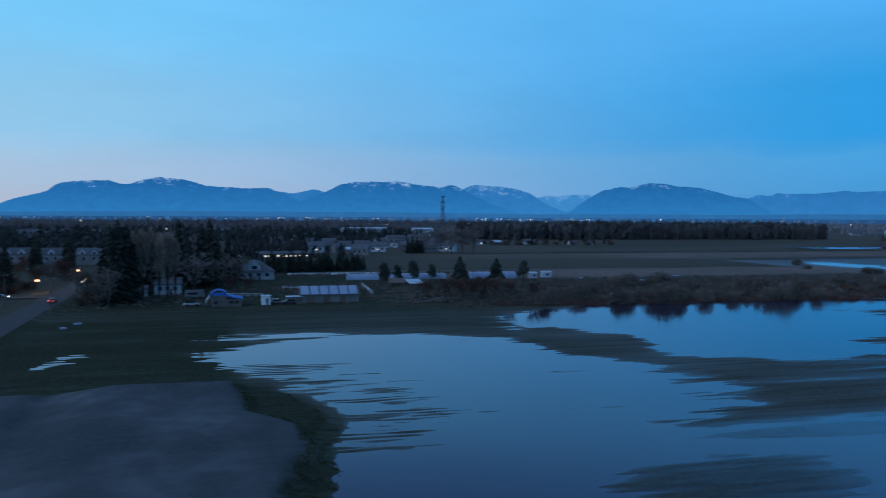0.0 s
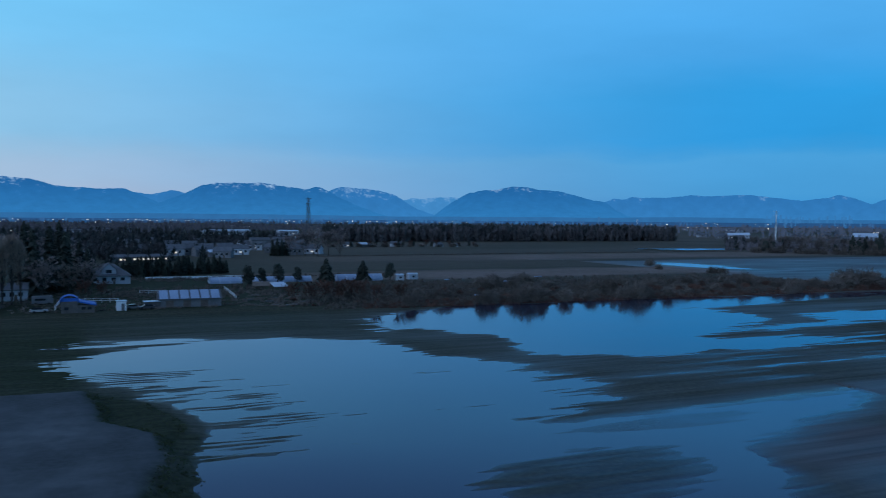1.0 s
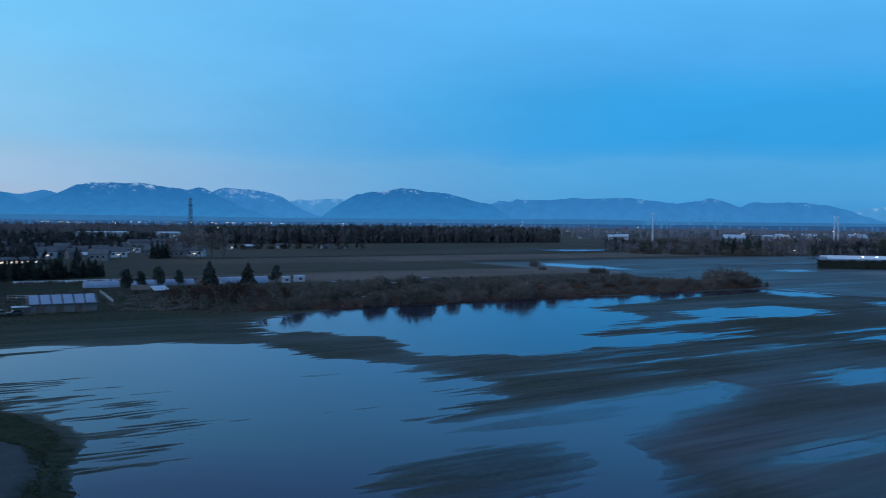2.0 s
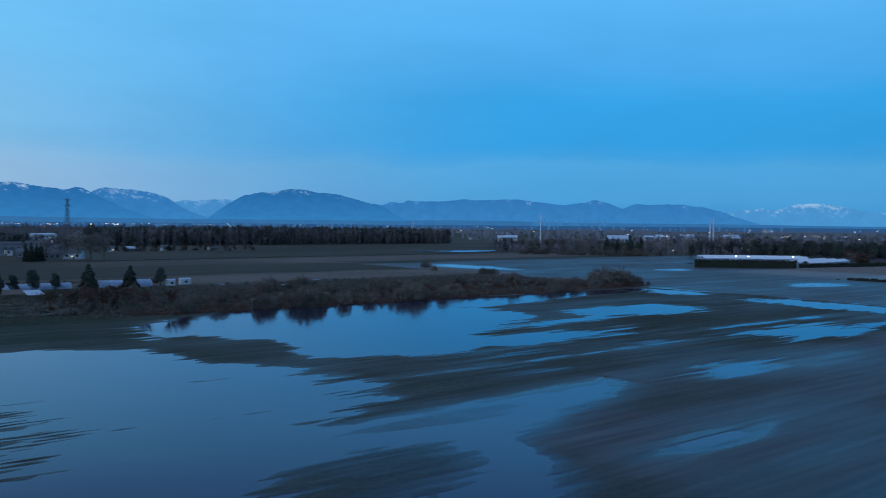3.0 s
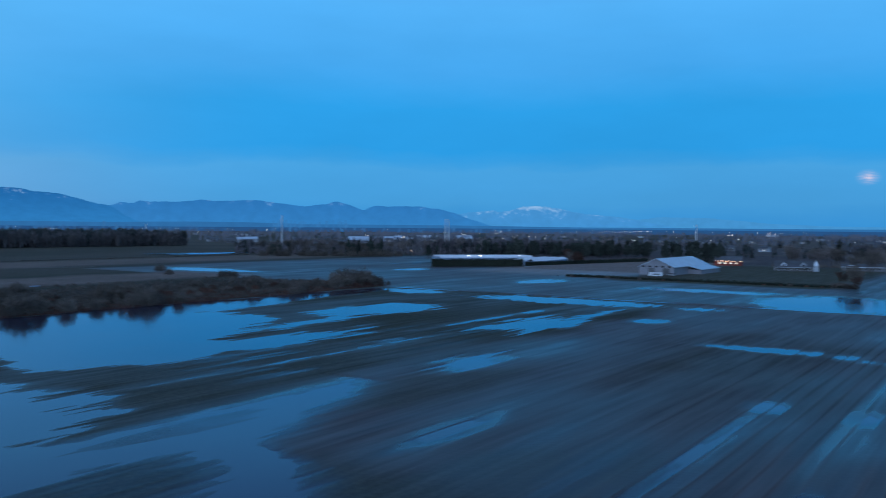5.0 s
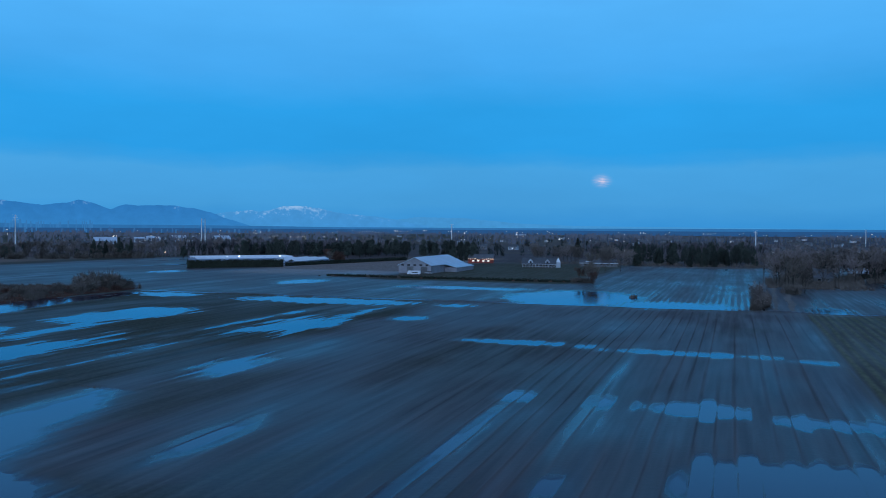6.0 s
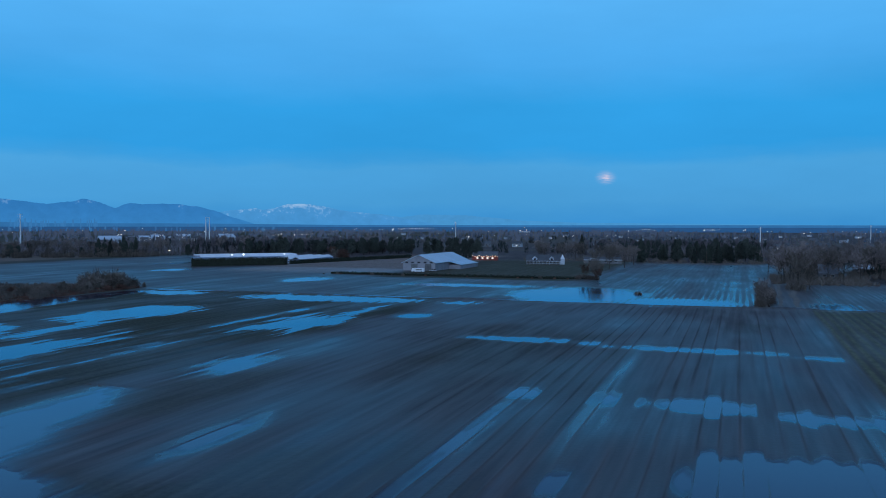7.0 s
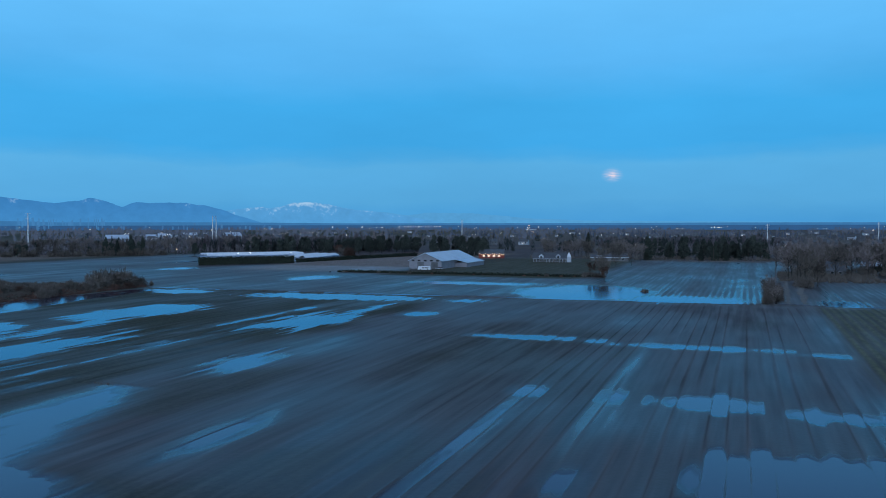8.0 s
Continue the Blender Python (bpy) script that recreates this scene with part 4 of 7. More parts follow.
def bare_tree(h, spread, seed, label, group, mat, upright=0.5, twigs=13, first=0.10, limbs=11):
    """A leafless tree: trunk, limbs, and a crown of fine twigs."""
    rng.seed(seed)
    t = thing("bare_tree", Matrix(), label, "tree", group)
    big = Shape().tube([(0, 0, -0.3), (0.15, 0.1, h * 0.3), (0, 0, h * 0.75)], [h * 0.016, h * 0.011, h * 0.003], 6)
    fine = Shape()
    for i in range(limbs):
        z = h * (first + (0.72 - first) * i / limbs)
        a = i * 2.4 + rng.uniform(-0.4, 0.4)
        out = Vector((math.cos(a), math.sin(a), 0))
        l = spread * rng.uniform(0.75, 1.1) * (1.1 - 0.5 * i / limbs)
        rise = l * upright + (h - z) * 0.55 * rng.uniform(0.8, 1.1)
        p0, p1, p2 = Vector((0, 0, z)), Vector((0, 0, z)) + out * l * 0.5 + Vector((0, 0, rise * 0.45)), Vector((0, 0, z)) + out * l + Vector((0, 0, rise))
        big.tube([p0, p1, p2], [h * 0.006, h * 0.0035, 0.02], 4)
        for k in range(9):
            f = rng.uniform(0.25, 1.0)
            b = p0.lerp(p1, f * 2) if f < 0.5 else p1.lerp(p2, f * 2 - 1)
            d = (out * rng.uniform(-0.2, 1) + Vector((rng.uniform(-.9, .9), rng.uniform(-.9, .9), rng.uniform(0.1, 1.3)))).normalized()
            l2 = l * rng.uniform(0.25, 0.55)
            e = b + d * l2
            blade(fine, b, d, l2, 0.2)
            for m in range(twigs):
                c = b.lerp(e, rng.uniform(0.2, 1))
                d2 = (d + Vector((rng.uniform(-1, 1), rng.uniform(-1, 1), rng.uniform(-.3, 1) + (1.6 if upright > 2 else 0)))).normalized()
                blade(fine, c, d2, rng.uniform(0.6, 1.5) * h / 14, 0.19)
                blade(fine, c, (d2 + Vector((rng.uniform(-.6, .6), rng.uniform(-.6, .6), rng.uniform(-.4, .6)))), rng.uniform(0.5, 1.2) * h / 14, 0.17)
    for k in range(60):
        c = Vector((0, 0, h * rng.uniform(0.55, 0.8)))
        blade(fine, c, (rng.uniform(-.5, .5), rng.uniform(-.5, .5), 1), h * rng.uniform(0.1, 0.22), 0.12)
    part("trunk", big, BARK, t)
    part("crown", fine, mat, t)
    return t


def shrub(h, w, seed, label, group, mat, n=1700):
    rng.seed(seed)
    t = thing("shrub", Matrix(), label, "shrub", group)
    stems, fine = Shape(), Shape()
    for i in range(18):
        a, k = rng.uniform(0, 6.28), rng.uniform(0.1, 1)
        b = Vector((math.cos(a) * w * 0.22 * k, math.sin(a) * w * 0.22 * k, -0.2))
        e = Vector((math.cos(a) * w * 0.5 * k, math.sin(a) * w * 0.5 * k, h * rng.uniform(0.6, 1) * (1.08 - 0.35 * k)))
        stems.tube([b, b.lerp(e, 0.5) + Vector((0, 0, h * 0.06)), e], [0.06, 0.04, 0.015], 4)
    lobes = [(rng.uniform(0, 6.28), rng.uniform(0.15, 0.75), rng.uniform(0.55, 1.0)) for i in range(7)]
    for i in range(n):
        a, k, big = rng.choice(lobes)
        o = Vector((rng.gauss(0, 1), rng.gauss(0, 1), abs(rng.gauss(0, 1)) - 0.2)).normalized()
        f = rng.uniform(0.45, 1.0)
        c = Vector((math.cos(a) * w * 0.42 * k, math.sin(a) * w * 0.42 * k, h * 0.12)) + Vector((o.x * w * 0.30, o.y * w * 0.30, o.z * h * (0.98 - 0.4 * k))) * big * f
        d = o + Vector((rng.uniform(-.9, .9), rng.uniform(-.9, .9), rng.uniform(-.4, .8)))
        blade(fine, c, d, rng.uniform(0.3, 1.0) * h * 0.20, 0.17)
    part("trunk", stems, BARK, t)
    part("crown", fine, mat, t)
    return t


def evergreen(h, r, seed, label, group):
    """A broad dark evergreen: a trunk and a dense, uneven crown of leafy clumps that reaches low."""
    rng.seed(seed)
    t = thing("evergreen_tree", Matrix(), label, "tree", group)
    part("trunk", Shape().tube([(0, 0, -0.3), (0.1, 0, h * 0.4), (0, 0.1, h * 0.85)], [r * 0.09, r * 0.06, 0.05], 7), BARK, t)
    leaf = Shape()
    lumps = [(rng.uniform(0, 6.28), rng.uniform(0.15, 0.95), rng.uniform(0.55, 1.0)) for i in range(22)]
    for a, q, big in lumps:
        w = r * math.sqrt(max(0.08, 1 - abs(2 * q - 0.7) ** 2.0)) * rng.uniform(0.35, 0.75) if q > 0.35 else r * 0.65
        c = Vector((math.cos(a) * w, math.sin(a) * w, h * q))
        for i in range(46):
            d = Vector((rng.gauss(0, 1), rng.gauss(0, 1), rng.gauss(0, 0.8))).normalized()
            p = c + d * r * 0.42 * big * rng.uniform(0.7, 1.08)
            p.z = max(p.z, 0.2)
            k = r * 0.13
            leaf.add([p + Vector((rng.uniform(-k, k), rng.uniform(-k, k), rng.uniform(-k, k))) for _ in range(4)], [(0, 1, 2), (0, 2, 3), (1, 3, 2)])
    part("crown", leaf, LEAVES, t)
    return t


def hedge(x0, y0, x1, y1, h, w, seed, label):
    """A clipped or dense row: leafy clumps over a woody core."""
    rng.seed(seed)
    length, turn_ = math.hypot(x1 - x0, y1 - y0), math.degrees(math.atan2(y1 - y0, x1 - x0))
    t = thing("hedge", pose((x0 + x1) / 2, (y0 + y1) / 2, 0.2, 0, 0, turn_), label, "hedge")
    core, leaf = Shape(), Shape()
    core.box(0, 0, -0.3, length - 0.6, w * 0.6, h * 0.95 + 0.3)
    for i in range(int(length * (h + w) * 2.6)):
        x, y, z = rng.uniform(-length / 2, length / 2), rng.uniform(-w / 2, w / 2), rng.uniform(0, h)
        if rng.random() < 0.7:
            if rng.random() < 0.5:
                y = w / 2 * rng.choice((-1, 1))
            else:
                z = h * rng.uniform(0.92, 1.1)
        r = rng.uniform(0.35, 0.8)
        pts = [(x + rng.uniform(-r, r), y + rng.uniform(-r, r) * 0.7, z + rng.uniform(-r, r)) for _ in range(4)]
        leaf.add(pts, [(0, 1, 2), (0, 2, 3), (1, 3, 2)])
    part("core", core, HEDGE, t)
    part("foliage", leaf, HEDGE, t)
    return t


def woods(name, seed, spots, low, high, mat, label, narrow=0.3, fir=False):
    """A far wood as one mass of many ragged crowns."""
    rng.seed(seed)
    s = Shape()
    for x, y in spots:
        h = rng.uniform(low, high)
        r = h * narrow * rng.uniform(0.7, 1.3)
        if fir:
            for i in range(8):
                z, w = h * i / 8.5, r * (1 - i / 8.5) * rng.uniform(0.75, 1.2)
                for j in range(3):
                    a = rng.uniform(0, 6.28)
                    b = a + rng.uniform(0.8, 1.6)
                    s.add([(x, y, z + h * 0.2), (x + math.cos(a) * w, y + math.sin(a) * w, z - rng.uniform(0, .05) * h), (x + math.cos(b) * w, y + math.sin(b) * w, z - rng.uniform(0, .05) * h)], [(0, 1, 2)])
        else:
            s.add([(x - 0.16, y, -0.2), (x + 0.16, y, -0.2), (x, y + 0.16, h * 0.7)], [(0, 1, 2)])
            for i in range(26):
                a, q = rng.uniform(0, 6.28), rng.uniform(0, 1)
                z1 = h * rng.uniform(0.22, 1.0)
                z0 = max(0.03 * h, z1 - h * rng.uniform(0.12, 0.42))
                w = r * math.sqrt(max(0.05, 1 - (2 * z1 / h - 1.05) ** 2)) * rng.uniform(0.5, 1.1)
                c, d = math.cos(a), math.sin(a)
                k = h * 0.055
                s.add([(x + c * w * 0.3 - d * k, y + d * w * 0.3 + c * k, z0), (x + c * w * 0.3 + d * k, y + d * w * 0.3 - c * k, z0), (x + c * w, y + d * w, z1)], [(0, 1, 2)])
    return tagged(part(name, s, mat), label, "trees", kind="stuff")


def floor_at(x, y):
    return float(height(np.array([float(x)]), np.array([float(y)]))[0])


# the dark conifers and bare poplars beside the road
FIRS = [conifer(28, 5.2, 11, "tall dark fir beside the farmyard", "conifers"), conifer(24, 5.0, 12, "dark dense fir tree with drooping boughs", "conifers"),
        conifer(8.5, 3.7, 13, "small dark pine standing by the greenhouse", "conifers", 0.12), conifer(16, 4.2, 14, "dark pointed conifer in a shelter row", "conifers")]
POPLARS = [bare_tree(23, 1.5, 21, "tall slender leafless poplar", "poplars", POPLAR_TWIGS, 2.2, 8, 0.12, 14), bare_tree(20, 1.4, 22, "slender bare poplar with upright limbs", "poplars", POPLAR_TWIGS, 2.4, 8, 0.12, 14)]
BROAD = [bare_tree(13, 5.2, 31, "leafless broad tree with a fine twiggy crown", "bare trees", TWIGS), bare_tree(17, 6.5, 32, "large leafless tree with spreading limbs", "bare trees", PALE_TWIGS),
         bare_tree(9, 3.8, 33, "small leafless tree on the bank", "bare trees", RUST_TWIGS, 0.6)]
EVERGREENS = [evergreen(11, 4.4, 51, "broad rounded dark evergreen tree", "evergreens"), evergreen(13, 3.6, 52, "tall full dark evergreen tree", "evergreens")]
SHRUBS = [shrub(4.2, 6.0, 41, "rounded leafless brown shrub on the bank", "shrubs", TWIGS), shrub(2.6, 5.0, 42, "low rusty-brown bare shrub on the bank", "shrubs", RUST_TWIGS),
          shrub(5.5, 5.0, 43, "tall leafless shrub overhanging the water", "shrubs", TWIGS)]


placed = set()


def plant(kind, x, y, scale=1.0, tall=1.0):
    """Sets the first of a kind in place, then copies of it."""
    z = floor_at(x, y) - 0.1
    m = pose(x, y, z, 0, 0, (x * 37 + y * 91) % 360) @ Matrix.Diagonal((scale, scale, scale * tall, 1))
    if kind.name in placed:
        ob = copy_thing(kind, Matrix())
        ob.matrix_basis = m
        return ob
    placed.add(kind.name)
    kind.matrix_basis = m
    return kind


for x, y, k, sc in ((-29.8, 274, 0, .86), (-27.6, 275, 1, 1.0), (-30.6, 283, 1, 1.02), (-28.4, 285, 0, .9), (-25.8, 286, 1, 1.0), (-28, 280, 0, .92), (-22, 305, 1, .95),
                    (-9, 318, 1, .95), (-4, 326, 0, .85), (1, 333, 1, .9), (-12, 330, 0, .9), (-1, 345, 0, .9), (6, 352, 1, .75), (9, 362, 3, .9), (-70, 330, 1, .75), (-63, 420, 1, .85), (-80, 440, 1, .8), (-30, 420, 0, .8), (-14, 440, 0, .85), (-45, 455, 1, .9), (3, 455, 0, .72)):
    plant(FIRS[k], x, y, sc)
for x, y, k, sc in ((-23.5, 289, 0, .95), (-21.2, 287, 1, 1.1), (-18.6, 290, 0, 1.0), (-16.4, 288, 0, .92), (-14, 290, 1, 1.08), (-11.6, 292, 0, .9)):
    plant(POPLARS[k], x, y, sc)
for x, y, k, sc in ((-28.8, 262, 0, .85), (-31.2, 264, 0, .6), (-31, 300, 0, 1.0), (-28, 308, 0, .9), (-34, 320, 2, .8), (-80, 350, 0, 1), (-24, 375, 1, 1.1), (-10, 385, 1, 1.05), (-18, 400, 1, 1.2), (2, 395, 1, .9), (6, 300, 2, .7), (12, 305, 2, .6), (-6, 300, 1, .8), (2, 306, 0, .9), (8, 312, 1, .75), (-32, 268, 0, .9), (-36, 274, 0, .8)):
    plant(BROAD[k], x, y, sc)
rng.seed(302)
for i in range(20):
    plant((SHRUBS[0], SHRUBS[1], BROAD[2])[i % 3], rng.uniform(-88, -57), rng.uniform(318, 440), (1.5, 1.6, .8)[i % 3] * rng.uniform(.8, 1.2))
for i in range(10):
    plant((SHRUBS[0], SHRUBS[1])[i % 2], rng.uniform(-43, -35), rng.uniform(262, 330), rng.uniform(.7, 1.2))

for x, y, sc in ((66, 337, .95), (73.5, 347, .8), (81, 351, .95), (90.5, 356, .75), (101, 349, 1.15), (116.5, 347, 1.05), (131, 353, .9)):
    plant(FIRS[2] if sc > 1 else EVERGREENS[0], x, y, sc if sc > 1 else sc * 0.72)

# brushwood along the lake's far bank
rng.seed(77)
for i in range(110):
    x = 58 + 268 * (i + rng.random()) / 110
    y = 257 + abs(rng.gauss(0, 1)) * 17
    if x > 300:
        y = 250 + rng.random() * 14
    k = rng.choice((0, 0, 1, 1, 2))
    sc = rng.uniform(0.65, 1.25) * (0.75 if x < 95 else 1.0) * (0.5 if y < 263 else 1.0)
    plant(SHRUBS[k], x, y, sc)
for x, y, k, sc in ((66, 266, 2, .7), (71, 262, 2, .75), (76, 264, 2, .8), (80, 262, 2, .75), (85, 265, 2, .8), (89, 268, 2, .7), (94, 266, 2, .6), (101, 263, 2, .6)):
    plant(BROAD[k], x, y, sc)
for x, y, k, sc in ((151, 300, 0, 1.5), (158, 306, 0, 1.6), (166, 303, 0, 1.4), (185, 330, 0, 1.2), (197, 284, 0, 1.3), (207, 287, 0, 1.4), (216, 283, 0, 1.3), (240, 290, 0, 1.2), (290, 256, 0, 1.3), (297, 260, 0, 1.9), (303, 262, 0, 2.3), (309, 259, 0, 2.4), (315, 260, 0, 2.0), (321, 258, 0, 1.3), (284, 262, 0, 1.2), (277, 264, 0, 1.0), (270, 258, 0, .9), (306, 252, 1, 1.2), (298, 252, 1, 1.2),
                    (309, 352, 0, 1.2), (313, 349, 0, 1.1), (329, 430, 0, 1.3), (300, 385, 0, .9)):
    plant(SHRUBS[k], x, y, sc)

for x, y, sc in ((100, 252, .95), (126, 252, 1.0), (129, 252, .9), (138, 252, 1.0), (143, 252, 1.35), (148, 253, 1.1), (157, 252, .95), (167, 252, .7), (182, 252, 1.05), (187, 252, 1.3), (192, 252, .9), (201, 252, .85), (257, 250, .95), (262, 251, .7)):
    plant(SHRUBS[0], x, y, sc, 1.5)

# low brush, reeds and brambles that cover the bank
def brush(name, seed, spots, low, high, mat, label):
    rng.seed(seed)
    s = Shape()
    tops = height(np.array([p[0] for p in spots]), np.array([p[1] for p in spots])).tolist()
    for (x, y), z in zip(spots, tops):
        h, z = rng.uniform(low, high), z - 0.1
        for k in range(16):
            a, r = rng.uniform(0, 6.28), rng.uniform(0, 0.9)
            blade(s, (x + math.cos(a) * r, y + math.sin(a) * r, z), (rng.uniform(-.7, .7), rng.uniform(-.7, .7), 1), h * rng.uniform(0.6, 1.1), 0.32)
    return tagged(part(name, s, mat), label, "brush", kind="stuff")


rng.seed(83)
brush("brushwood", 84, [(rng.uniform(72, 318), 251 + abs(rng.gauss(0, 1)) * 22) for i in range(2100)], 0.5, 1.7, TWIGS, "dense brown leafless brush covering the bank")
brush("brushwood", 85, [(rng.uniform(85, 318), 250 + abs(rng.gauss(0, 1)) * 5) for i in range(1100)], 0.5, 1.3, RUST_TWIGS, "rusty reeds along the water's edge")
brush("brushwood", 86, [(rng.uniform(100, 320), rng.uniform(285, 350)) for i in range(900)], 0.5, 1.6, TWIGS, "rough brown brush behind the bank")
brush("brushwood", 87, [(rng.uniform(-42, 75), rng.uniform(262, 330)) for i in range(700)], 0.4, 1.3, TWIGS, "rough weeds round the farmyard")

brush("brushwood", 93, [(rng.uniform(-20, 150), rng.choice((rng.uniform(296, 345), rng.uniform(372, 404)))) for i in range(1000)], 0.5, 2.0, TWIGS, "rough brush and weeds behind the farmyard")
TUFT = material("rough_grass", (0.060, 0.075, 0.032), 0.95, (0.026, 0.036, 0.016), 0.5, 5, 0)
brush("grass_tufts", 88, [(x_, y_) for x_, y_ in [(rng.uniform(3, 17), rng.uniform(80, 146)) for i in range(1700)] if float(pad_edge(np.array([x_]), np.array([y_]))[0]) < 0.6 and float(skirt(np.array([x_]), np.array([y_]))[0]) > (0.3 if y_ < 106 else 3.4)], 0.06, 0.20, TUFT, "rough dark grass on the slope of the dirt fill")
brush("grass_tufts", 89, [(rng.uniform(308.5, 312), rng.uniform(-50, 230)) for i in range(260)], 0.05, 0.2, TUFT, "rough grass along the ditch bank")
STUBBLE = material("straw_stubble", (0.150, 0.112, 0.080), 0.95, (0.080, 0.060, 0.044), 0.5, 5, 0)
brush("stubble", 95, [(rng.uniform(95, 285), 106 + rng.gauss(0, 1.7)) for i in range(900)], 0.04, 0.14, STUBBLE, "broken straw stubble along the bar between the fields")
brush("brushwood", 90, [(165 + 395 * q_, 592 + 14 * math.sin(q_ * 2.2) + rng.uniform(-2, 2)) for q_ in [rng.random() for i in range(700)]], 0.5, 1.6, TWIGS, "thin dark hedgerow between brown fields")

# ---------------------------------------------------------------- buildings


def windows_on(parent, side, span, depth, z, count, w, h, mat, frame_mat=None):
    """Panes set 4 cm proud in a row on one side of a body: side is -1 (front, -y) or 1 (back)."""
    for i in range(count):
        x = -span / 2 + span * (i + 0.5) / count
        y = side * (depth / 2 + 0.02)
        win = part("window", Shape().box(x, y, z, w, 0.06, h), mat, parent)
        fr = Shape()
        for dx, dz, sx, sz in ((0, -0.1, w + 0.2, 0.1), (0, h, w + 0.2, 0.1), (-w / 2 - 0.05, 0, 0.1, h), (w / 2 + 0.05, 0, 0.1, h)):
            fr.box(x + dx, y + side * 0.03, z + dz, sx, 0.1, sz)
        part("frame", fr, frame_mat or SIDING, win)


def house(x, y, turn_, w, d, h, rise, wall, roof, label, hip=False, lit=0, front=3, dormers=0, group="", name="house"):
    """A dwelling: walls with gable ends, roof, windows on front, door."""
    t = thing(name, pose(x, y, floor_at(x, y) - 0.05, 0, 0, turn_), label, "house" if name == "house" else name.replace("_", " "), group)
    body = Shape().box(0, 0, -0.3, w, d, h + 0.3)
    if not hip:
        for e in (-1, 1):
            body.add([(e * (w / 2 - 0.1), -d / 2, h), (e * (w / 2 - 0.1), d / 2, h), (e * (w / 2 - 0.1), 0, h + rise)], [(0, 1, 2) if e > 0 else (2, 1, 0)])
    part("wall", body, wall, t)
    r = Shape().hip(w, d, h, rise) if hip else Shape().gable(w, d, h, rise)
    part("roof", r, roof, t)
    if front:
        windows_on(t, -1, w * 0.85, d, h * 0.42, front, min(1.6, w / front * 0.45), h * 0.36, GLASS)
    for i in range(lit):
        part("window", Shape().box(-w * 0.4 + w * 0.8 * (i + 0.5) / lit, -d / 2 - 0.06, h * 0.4, 1.5, 0.08, 1.0), LIT, t, "lit window")
    part("door", Shape().box(w * 0.12, -d / 2 - 0.03, 0, 1.0, 0.1, 2.05), TIMBER, t)
    for i in range(dormers):
        dx = -w / 2 + w * (i + 0.5) / dormers
        q = Shape().box(dx, -d * 0.30, h, 3.4, d * 0.36, 1.5)
        q.add([(dx - 1.7, -d * 0.48, h + 1.5), (dx + 1.7, -d * 0.48, h + 1.5), (dx, -d * 0.48, h + 3.0)], [(0, 1, 2)])
        dm = part("dormer", q, SIDING, t)
        rr = Shape()
        for s_ in (-1, 1):
            rr.add([(dx, -d * 0.52, h + 3.15), (dx + s_ * 2.1, -d * 0.52, h + 1.3), (dx + s_ * 2.1, -d * 0.1, h + 1.3), (dx, -d * 0.05, h + 3.15)], [(0, 1, 2, 3)])
        part("dormer_roof", rr, roof, dm)
        part("window", Shape().box(dx, -d * 0.48 - 0.03, h + 0.3, 1.3, 0.06, 1.2), GLASS, dm)
    return t


# farmhouse with a gabled front over a hipped roof
fh = house(17, 372, 0, 16, 12, 3.4, 4.6, SIDING, SHINGLE, "white farmhouse with a dark hipped roof and gabled upper storey", hip=True, front=4)
g = Shape().box(0, -2.5, 3.4, 5.4, 6, 2.4)
g.add([(-2.7, -5.5, 5.8), (2.7, -5.5, 5.8), (0, -5.5, 8.2)], [(0, 1, 2)])
gable_ = part("gable", g, SIDING, fh)
rr = Shape()
for s_ in (-1, 1):
    rr.add([(0, -5.9, 8.4), (s_ * 3.3, -5.9, 5.5), (s_ * 3.3, 1, 5.5), (0, 1, 8.4)], [(0, 1, 2, 3)])
part("gable_roof", rr, SHINGLE, gable_)
part("window", Shape().box(0, -5.54, 4.4, 2.2, 0.06, 1.3), GLASS, gable_)

# hut under a blue tarpaulin with its lean-to
hut = thing("tarpaulin_hut", pose(3.6, 262, floor_at(3.6, 262) - 0.05), "grey hut and lean-to under a bright blue tarpaulin roof", "shed")
part("wall", Shape().box(-1.8, 0, 0, 4.4, 4.5, 3.4), BRICKY, hut)
part("lean_to", Shape().box(2.5, 0, 0, 4.4, 4.0, 2.3), BRICKY, hut)
arch = Shape()
n_ = 10
for i in range(n_):
    a0, a1 = math.pi * i / n_, math.pi * (i + 1) / n_
    p0, p1 = (-1.8 - 2.5 * math.cos(a0), 3.2 + 1.9 * math.sin(a0)), (-1.8 - 2.5 * math.cos(a1), 3.2 + 1.9 * math.sin(a1))
    q0, q1 = (-1.8 - 2.35 * math.cos(a0), 3.2 + 1.75 * math.sin(a0)), (-1.8 - 2.35 * math.cos(a1), 3.2 + 1.75 * math.sin(a1))
    arch.add([(p0[0], -2.6, p0[1]), (p1[0], -2.6, p1[1]), (p1[0], 2.6, p1[1]), (p0[0], 2.6, p0[1]), (q0[0], -2.6, q0[1]), (q1[0], -2.6, q1[1]), (q1[0], 2.6, q1[1]), (q0[0], 2.6, q0[1])],
             [(0, 1, 2, 3), (7, 6, 5, 4), (0, 4, 5, 1), (3, 2, 6, 7)])
arch.box(-1.8, -2.1, 3.2, 4.5, 0.1, 1.1)
part("tarpaulin", arch, TARP, hut, "bright blue arched tarpaulin")
